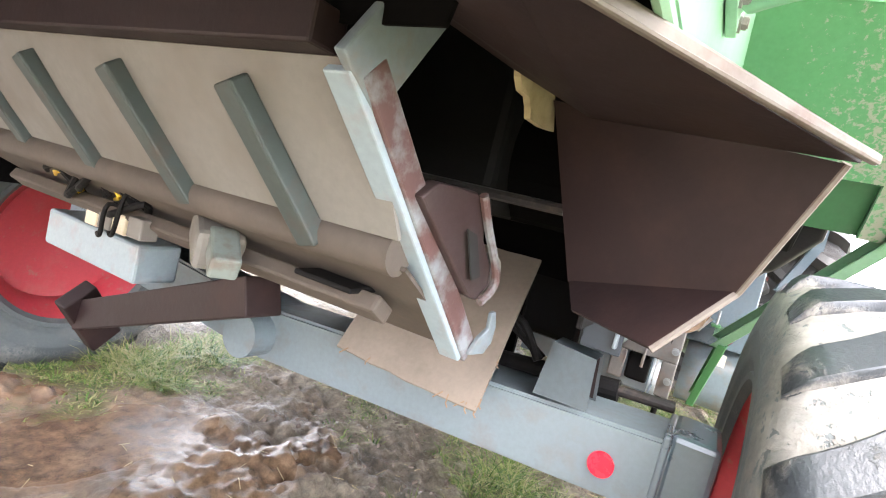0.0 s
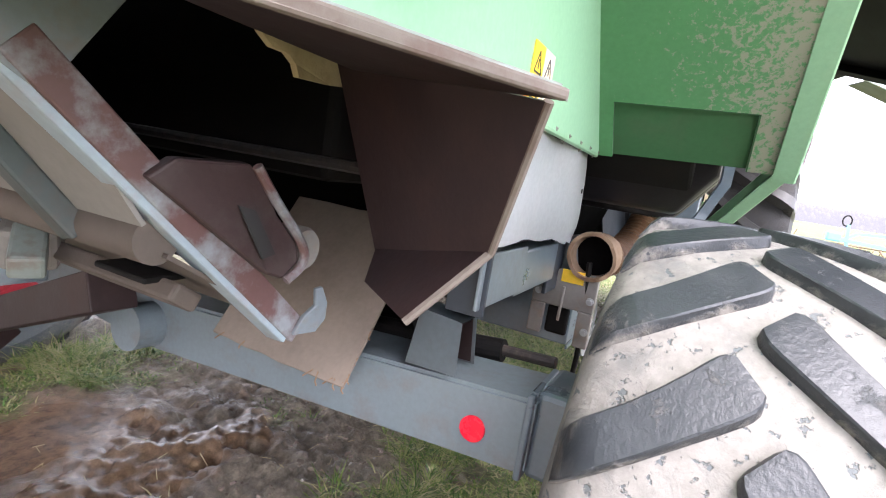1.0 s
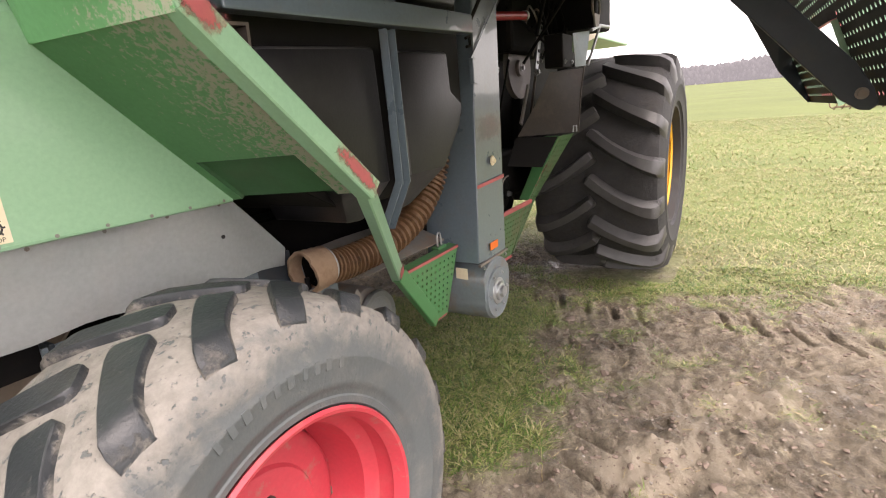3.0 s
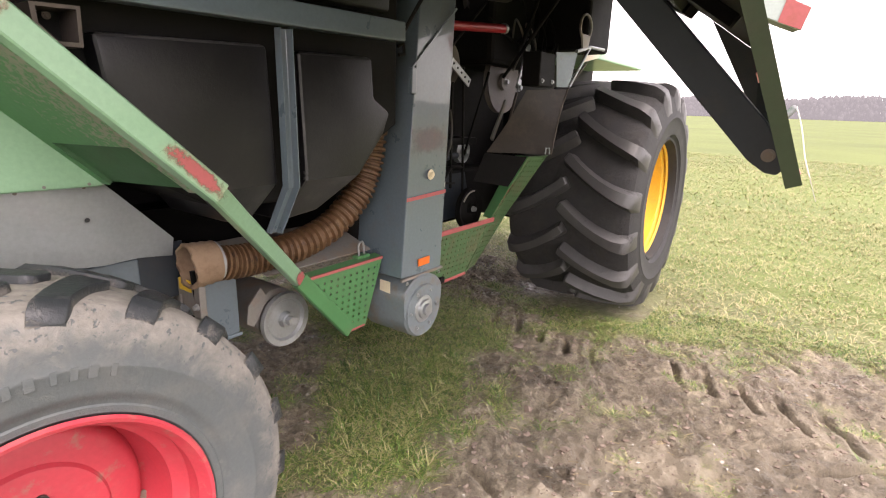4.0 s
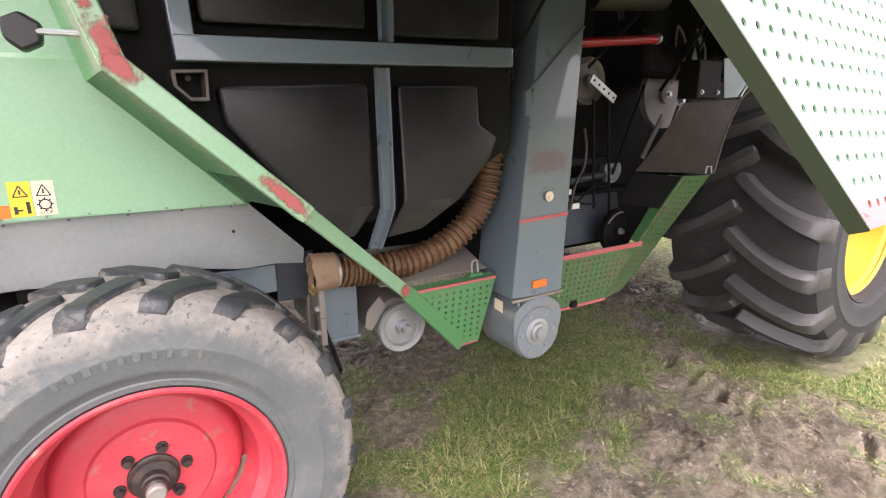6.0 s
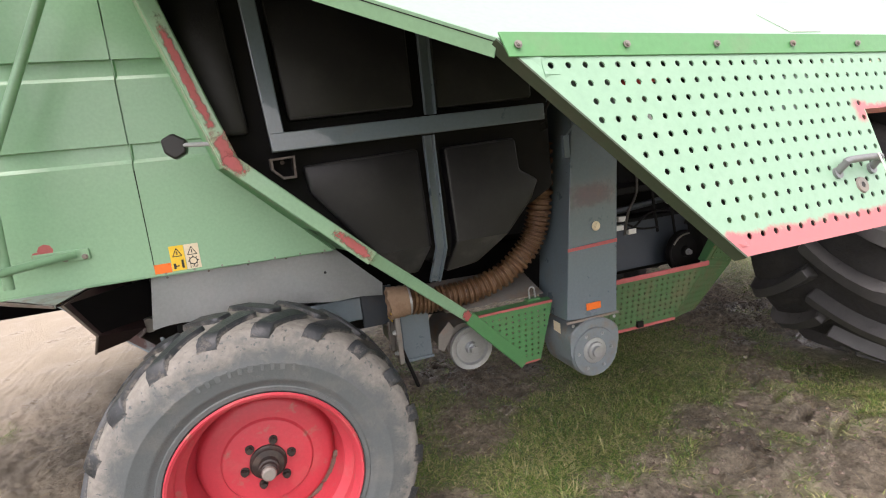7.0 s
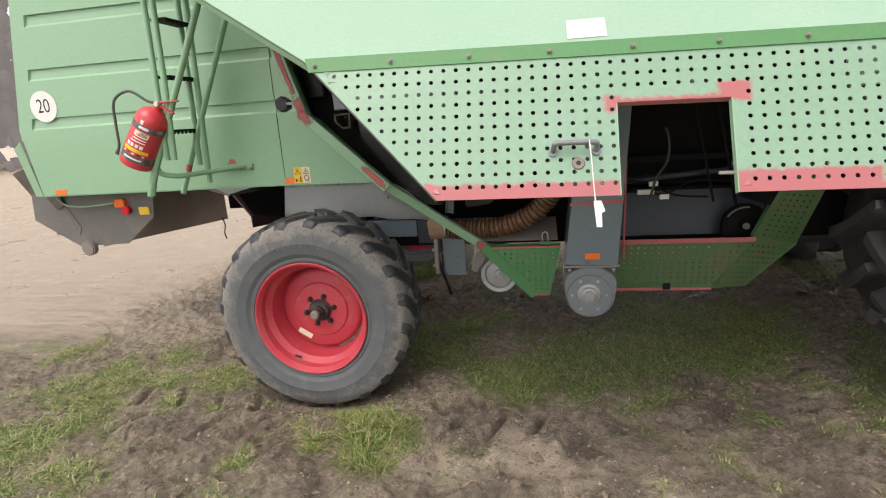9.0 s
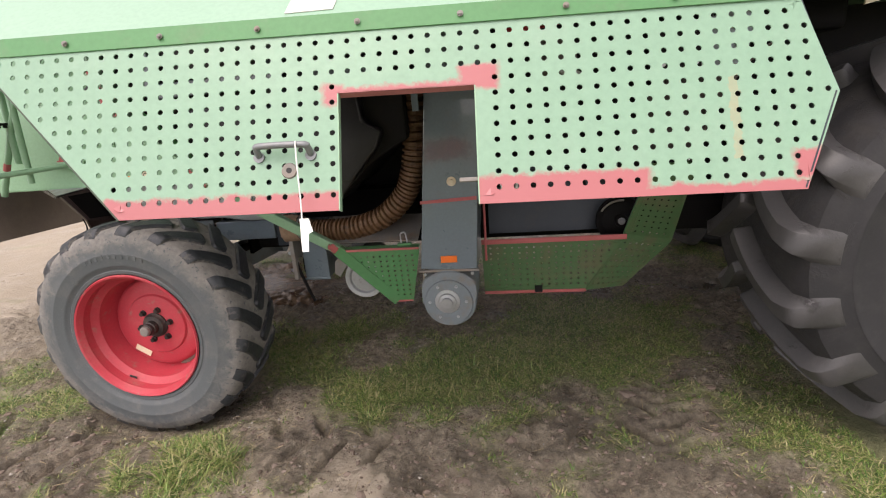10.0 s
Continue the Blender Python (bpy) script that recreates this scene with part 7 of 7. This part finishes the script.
for k in range(4):
    wrap(0.132, 0.152, fa - 0.45 + 0.28 * k, fa - 0.25 + 0.28 * k, WHITE, "pictogram", "", 0.0892)
for k in range(3):
    wrap(0.165 + 0.016 * k, 0.171 + 0.016 * k, fa - 0.5, fa + 0.45 - 0.1 * k, WHITE, "print_bar", "", 0.0892)
wrap(0.060, 0.070, fa - 0.6, fa + 0.5, WHITE, "print_bar", "", 0.0896)
wrap(0.245, 0.260, fa - 0.4, fa + 0.2, WHITE, "print_bar", "", 0.0896)
for k in range(5):
    wrap(0.089, 0.098, fa - 0.7 + 0.30 * k, fa - 0.55 + 0.30 * k, INK if k % 2 else WHITE, "print_bar", "", 0.0892)
wrap(0.200, 0.228, fa - 0.55, fa + 0.35, CREAM, "label_patch", "rubbed cream label", 0.0890)
for k in range(3):
    wrap(0.204 + 0.008 * k, 0.208 + 0.008 * k, fa - 0.45, fa + 0.20 - 0.12 * k, INK, "print_bar", "", 0.0893)
wrap(0.268, 0.292, fa + 0.0, fa + 0.22, WHITE, "label_patch", "", 0.0880)
vp = em @ Vector((0, L0 + 0.02, 0))
part("valve", tube([vp, vp + axis * 0.03], 0.016, 14), ZINC, ext)
part("gauge", disc(vp + axis * 0.012 + Vector((0.0, -0.022, 0)), OUT, 0.014, 0.012, 20, 0.002), CREAM, ext, "small round pressure gauge")
part("grip", beam(vp + axis * 0.022, vp + axis * 0.035 + Vector((0.105, 0, -0.012)), 0.022, 0.008, (0, 0, 1), 0.002), EXT_RED, ext, "red lever grip")
part("grip", beam(vp + axis * 0.008, vp + Vector((0.085, 0, -0.048)), 0.022, 0.008, (0, 0, 1), 0.002), EXT_RED, ext, "red lever grip")
part("discharge_hose", tube([vp + axis * 0.015, vp + Vector((-0.06, 0, 0.03)), (-0.94, 0.02, 1.745), (-1.025, 0.0, 1.70), (-1.045, 0.0, 1.58), (-1.05, 0.0, 1.47), (-1.068, 0.0, 1.43)], 0.0075, 10, 6), HOSE_BLACK, ext, "grey-black rubber discharge hose", smooth=True)
part("nozzle", tube([(-1.066, 0.0, 1.435), (-1.076, 0.0, 1.412)], 0.010, 12), HOSE_BLACK, ext)

# ---- grass: blades in tufts over the turf, thinning into the mud ----
def blade_field(name, count, x0, x1, y0, y1, h_lo, h_hi, w, seed, power=1.3, label="", tuft=0.05, mat=None):
    rng = np.random.RandomState(seed)
    n_t = count // 7
    tx, ty = rng.uniform(x0, x1, n_t * 3), rng.uniform(y0, y1, n_t * 3)
    keep = rng.rand(n_t * 3) < grass_cover(tx, ty) ** power
    tx, ty = tx[keep][:n_t], ty[keep][:n_t]
    size = rng.uniform(0.35, 1.0, len(tx)) ** 1.5 * 1.6 * (0.55 + 0.6 * grass_cover(tx, ty))
    ox, oy = rng.normal(0, tuft / 2.2, len(tx) * 7), rng.normal(0, tuft / 2.2, len(tx) * 7)
    bx, by = np.repeat(tx, 7) + ox, np.repeat(ty, 7) + oy
    # nothing grows where the tyres stand
    under = ((np.abs(bx) < 0.30) & (np.abs(by - 0.10) < 0.26)) | ((np.abs(bx - 3.6) < 0.38) & (np.abs(by - 0.11) < 0.48))
    bx, by, sz = bx[~under], by[~under], np.repeat(size, 7)[~under]
    out = np.arctan2(oy, ox)[~under]
    bz = ground_height(bx, by) - 0.004
    n = len(bx)
    ang = out + rng.normal(0, 0.9, n)
    h = rng.uniform(h_lo, h_hi, n) * sz
    lean = rng.uniform(0.7, 3.2, n) * h
    dx, dy = np.cos(ang), np.sin(ang)
    ww = w * rng.uniform(0.6, 1.3, n)
    px, py = -dy * ww, dx * ww
    base = np.stack([bx, by, bz], -1)
    side = np.stack([px, py, np.zeros(n)], -1)
    mid = base + np.stack([dx * lean * 0.35, dy * lean * 0.35, h * 0.62], -1)
    tip = base + np.stack([dx * lean, dy * lean, h * rng.uniform(0.75, 1.0, n)], -1)
    vs = np.stack([base - side, base + side, mid + side * 0.8, mid - side * 0.8, tip], 1).reshape(-1, 3)
    k = np.arange(n) * 5
    quads = np.stack([k, k + 1, k + 2, k + 3], -1)
    tris = np.stack([k + 3, k + 2, k + 4], -1)
    me = bpy.data.meshes.new(name)
    me.from_pydata(vs.tolist(), [], quads.tolist() + tris.tolist())
    me.materials.append(mat or BLADES)
    return tagged(new(name, me), label, "grass", kind="stuff")


def blades_material(name, shift, tone):
    m = bpy.data.materials.new(name)
    m.use_nodes = True
    nt = m.node_tree
    bs = nt.nodes["Principled BSDF"]
    geo = nt.nodes.new("ShaderNodeNewGeometry")
    ramp = nt.nodes.new("ShaderNodeValToRGB")
    e = ramp.color_ramp.elements
    e[0].position, e[0].color = 0.0, (0.030 * tone, 0.070 * tone, 0.012 * tone, 1)
    e[1].position, e[1].color = 1.0, (0.38 * tone, 0.33 * tone, 0.18 * tone, 1)
    for pos, r, g, b in ((0.32, 0.085, 0.165, 0.026), (0.60, 0.195, 0.265, 0.058), (0.80, 0.32, 0.31, 0.13)):
        e.new(pos).color = (r * tone, g * tone, b * tone, 1)
    big = node(nt, "ShaderNodeTexNoise", Scale=3.4, Detail=8.0, Roughness=0.85)
    nt.links.new(geo.outputs["Position"], big.inputs["Vector"])
    add = nt.nodes.new("ShaderNodeMath")
    add.operation = 'MULTIPLY_ADD'
    add.inputs[1].default_value = 1.0
    sub = nt.nodes.new("ShaderNodeMath")
    sub.operation = 'SUBTRACT'
    sub.inputs[1].default_value = shift
    nt.links.new(big.outputs["Fac"], sub.inputs[0])
    nt.links.new(geo.outputs["Random Per Island"], add.inputs[0])
    nt.links.new(sub.outputs[0], add.inputs[2])
    nt.links.new(add.outputs[0], ramp.inputs["Fac"])
    nt.links.new(ramp.outputs["Color"], bs.inputs["Base Color"])
    bs.inputs["Roughness"].default_value = 0.55
    bs.inputs["Transmission Weight"].default_value = 0.0
    return m


BLADES = blades_material("grass_blades", 0.45, 1.0)
PASTURE = blades_material("pasture_blades", 0.16, 1.0)
blade_field("grass", 270000, -2.2, 3.7, -2.4, 2.6, 0.005, 0.020, 0.0025, 11, 1.7, "short green and straw-coloured grass in tufts", 0.042)
blade_field("grass", 90000, 3.4, 9.0, -4.5, 3.0, 0.008, 0.026, 0.0036, 12, 1.1, "short yellow-green pasture grass beyond the mud", 0.12, PASTURE)
blade_field("grass", 70000, 8.6, 22.0, -9.0, 5.0, 0.012, 0.035, 0.007, 14, 0.8, "short yellow-green pasture grass farther out", 0.35, PASTURE)
blade_field("grass", 20000, -6.0, 5.0, -8.0, -2.3, 0.02, 0.045, 0.004, 13, 1.2, "short grass beside the mud", 0.12)
for k, (x0, x1, y0, y1, n) in enumerate(((0.1, 0.9, 0.8, 1.4, 4000), (1.0, 2.0, -0.2, 0.5, 1500), (0.0, 1.0, 2.1, 2.55, 4000), (0.1, 0.7, -0.75, -0.35, 1500))):
    blade_field("grass", n, x0, x1, y0, y1, 0.020, 0.050, 0.0022, 30 + k, 2.2, "taller bright green grass tufts", 0.03)

# clods, pebbles and straw bits on the mud
ico = bmesh.new()
bmesh.ops.create_icosphere(ico, subdivisions=1, radius=1)
iv = np.array([v.co[:] for v in ico.verts])
iface = np.array([[v.index for v in f.verts] for f in ico.faces])
ico.free()


def scatter(name, count, size_lo, size_hi, flat, mat, label, category, seed, box4, mud_only=True):
    r = np.random.RandomState(seed)
    x, y = r.uniform(box4[0], box4[1], count), r.uniform(box4[2], box4[3], count)
    if mud_only:
        ok = r.rand(count) > np.maximum(grass_cover(x, y), np.maximum(sandy(x, y) * (x < -0.6), wetness(x, y)) * 2)
        x, y = x[ok], y[ok]
    n = len(x)
    s = size_lo + (size_hi - size_lo) * r.rand(n) ** 3
    sc = np.stack([s * r.uniform(0.7, 1.3, n), s * r.uniform(0.7, 1.3, n), s * flat * r.uniform(0.7, 1.2, n)], -1)
    jit = 1 + 0.25 * r.normal(0, 1, (n, len(iv), 1))
    pts = iv[None] * sc[:, None] * np.clip(jit, 0.6, 1.4)
    pts = pts + np.stack([x, y, ground_height(x, y) + 0.2 * s * flat], -1)[:, None]
    fs = iface[None] + (np.arange(n) * len(iv))[:, None, None]
    me = bpy.data.meshes.new(name)
    me.from_pydata(pts.reshape(-1, 3).tolist(), [], fs.reshape(-1, 3).tolist())
    me.materials.append(mat)
    return tagged(new(name, me), label, category, kind="stuff")


STONE = surface("pebble", (0.34, 0.31, 0.27), (0.5, 0.47, 0.42), 0.4, 20.0, 0.7, bump=0.2)
scatter("mud_clods", 24000, 0.0025, 0.014, 0.55, CLOD, "crumbled brown mud clods", "mud", 21, (-1.8, 4.4, -2.2, 2.3))
scatter("mud_clods", 220, 0.010, 0.028, 0.40, CLOD, "fist-sized broken mud clods", "mud", 25, (-1.6, 4.2, -2.0, 2.0))
scatter("pebbles", 2600, 0.002, 0.009, 0.7, STONE, "small pale pebbles lying in the mud", "pebbles", 22, (-1.6, 4.4, -2.3, 1.8))

def straw_bits(count, seed, box4):
    """Short pale stalks lying about."""
    r = np.random.RandomState(seed)
    x, y = r.uniform(box4[0], box4[1], count), r.uniform(box4[2], box4[3], count)
    a, l = r.uniform(0, np.pi, count), r.uniform(0.006, 0.026, count)
    dx, dy = np.cos(a) * l, np.sin(a) * l
    w = 0.0011
    z0, z1 = ground_height(x - dx, y - dy) + 0.008, ground_height(x + dx, y + dy) + 0.008
    px, py = -np.sin(a) * w, np.cos(a) * w
    p = [np.stack([x - dx + px, y - dy + py, z0], -1), np.stack([x - dx - px, y - dy - py, z0], -1), np.stack([x - dx, y - dy, z0 + 1.6 * w], -1),
         np.stack([x + dx + px, y + dy + py, z1], -1), np.stack([x + dx - px, y + dy - py, z1], -1), np.stack([x + dx, y + dy, z1 + 1.6 * w], -1)]
    vs = np.stack(p, 1).reshape(-1, 3)
    k = (np.arange(count) * 6)[:, None]
    fs = np.concatenate([k + np.array([[0, 1, 4, 3]]), k + np.array([[1, 2, 5, 4]]), k + np.array([[2, 0, 3, 5]])])
    me = bpy.data.meshes.new("straw_bits")
    me.from_pydata(vs.tolist(), [], fs.tolist())
    me.materials.append(STRAW)
    return tagged(new("straw_bits", me), "short pale straw stalks trodden into the mud", "straw", kind="stuff")


straw_bits(1100, 61, (-1.8, 4.4, -2.2, 2.0))

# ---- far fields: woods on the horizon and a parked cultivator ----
def hazy(name, colour, haze_glow):
    """Bare far trees, given a pale glow of their own in place of haze."""
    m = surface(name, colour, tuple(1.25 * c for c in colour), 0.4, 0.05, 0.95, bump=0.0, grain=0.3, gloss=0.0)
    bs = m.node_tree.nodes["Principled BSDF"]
    bs.inputs["Emission Color"].default_value = rgba(haze_glow)
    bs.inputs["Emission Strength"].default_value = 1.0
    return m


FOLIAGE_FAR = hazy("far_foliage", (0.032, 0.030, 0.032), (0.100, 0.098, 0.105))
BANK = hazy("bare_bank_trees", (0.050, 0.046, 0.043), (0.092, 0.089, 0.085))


crown = bmesh.new()
bmesh.ops.create_icosphere(crown, subdivisions=1, radius=1)
cv = np.array([v.co[:] for v in crown.verts])
cface = np.array([[v.index for v in f.verts] for f in crown.faces])
crown.free()


def far_wood(name, pts, h_lo, h_hi, count, seed, label, mat=None, wide=1.0):
    """A wooded strip: crowns of uneven size crowded along a line."""
    r = np.random.RandomState(seed)
    seg = np.array(pts, float)
    t = r.uniform(0, len(seg) - 1.0001, count)
    i = t.astype(int)
    p = seg[i] + (seg[i + 1] - seg[i]) * (t - i)[:, None]
    p = p + r.normal(0, 5, p.shape)
    top = h_lo + (h_hi - h_lo) * fbm(t * 7.0, t * 0, 1.0, 4, seed)
    rad = r.uniform(0.5, 1.3, count) * wide
    jit = 1 + 0.22 * r.normal(0, 1, (count, len(cv), 1))
    vs = cv[None] * np.stack([rad * 0.9, rad * 0.9, rad * 1.5], -1)[:, None] * np.clip(jit, 0.7, 1.3)
    base = np.stack([p[:, 0], p[:, 1], ground_height(p[:, 0], p[:, 1]) + top * r.rand(count) ** 0.7], -1)
    vs = vs + base[:, None]
    fs = cface[None] + (np.arange(count) * len(cv))[:, None, None]
    me = bpy.data.meshes.new(name)
    me.from_pydata(vs.reshape(-1, 3).tolist(), [], fs.reshape(-1, 3).tolist())
    me.materials.append(mat or FOLIAGE_FAR)
    me.shade_smooth()
    return tagged(new(name, me), label, "woods", kind="stuff")


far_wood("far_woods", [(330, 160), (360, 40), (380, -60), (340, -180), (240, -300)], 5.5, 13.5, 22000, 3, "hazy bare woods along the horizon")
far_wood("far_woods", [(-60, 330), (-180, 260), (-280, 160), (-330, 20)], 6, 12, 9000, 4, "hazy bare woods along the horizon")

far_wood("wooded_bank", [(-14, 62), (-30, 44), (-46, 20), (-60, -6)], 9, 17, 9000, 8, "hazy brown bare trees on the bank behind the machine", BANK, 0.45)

cult = thing("cultivator", "blue towed cultivator with a rusty tined harrow parked on the pasture", "cultivator", at=(0, 0, 0))
CX, CY = 24.6, -4.9
for z, r in ((0.10, 0.035), (0.42, 0.028)):
    part("harrow_rail", tube([(CX, CY - 4.2, z), (CX, CY + 1.6, z)], r, 8), RUST_HARROW, cult, "rusty harrow rail")
part("end_post", tube([(CX, CY + 1.6, 0.06), (CX, CY + 1.72, 0.14), (CX, CY + 1.74, 0.45), (CX, CY + 1.66, 0.72)], 0.025, 8, 4), RUST_HARROW, cult)
for k in range(24):
    y = CY - 4.1 + 0.24 * k
    part("tine", tube([(CX + 0.12, y, 0.44), (CX - 0.12, y + 0.05, 0.36), (CX - 0.06, y + 0.10, 0.16), (CX + 0.06, y + 0.16, 0.0)], 0.022, 6, 4), RUST_HARROW, cult, "rusty spring tine")
for k in range(9):
    y = CY - 3.9 + 0.62 * k
    part("crumbler_bar", tube([(CX + 0.05, y, 0.08), (CX - 0.1, y + 0.30, 0.40)], 0.03, 6), RUST_HARROW, cult)
part("gearbox", box(CX - 0.22, CX + 0.22, CY + 0.18, CY + 0.66, 0.50, 0.86, 0.06), BLUE, cult, "blue ribbed hub housing")
part("main_frame", beam((CX, CY - 4.2, 0.40), (CX, CY + 0.25, 0.60), 0.14, 0.14), BLUE, cult)
part("upper_frame", beam((CX + 0.5, CY - 4.2, 1.16), (CX + 0.2, CY - 0.30, 0.92), 0.12, 0.12), BLUE, cult)
part("drawbar", beam((CX, CY + 0.10, 0.62), (CX + 0.1, CY - 0.45, 0.98), 0.11, 0.11), BLUE, cult)
part("mast", beam((CX, CY - 0.10, 0.02), (CX, CY + 0.02, 1.22), 0.11, 0.11, (1, 0, 0)), BLUE, cult)
part("hitch_ring", tube([(CX, CY + 0.10 + 0.15 * math.cos(a), 1.36 + 0.21 * math.sin(a)) for a in (2 * math.pi * k / 16 for k in range(17))], 0.026, 8), BLACK_STEEL, cult)
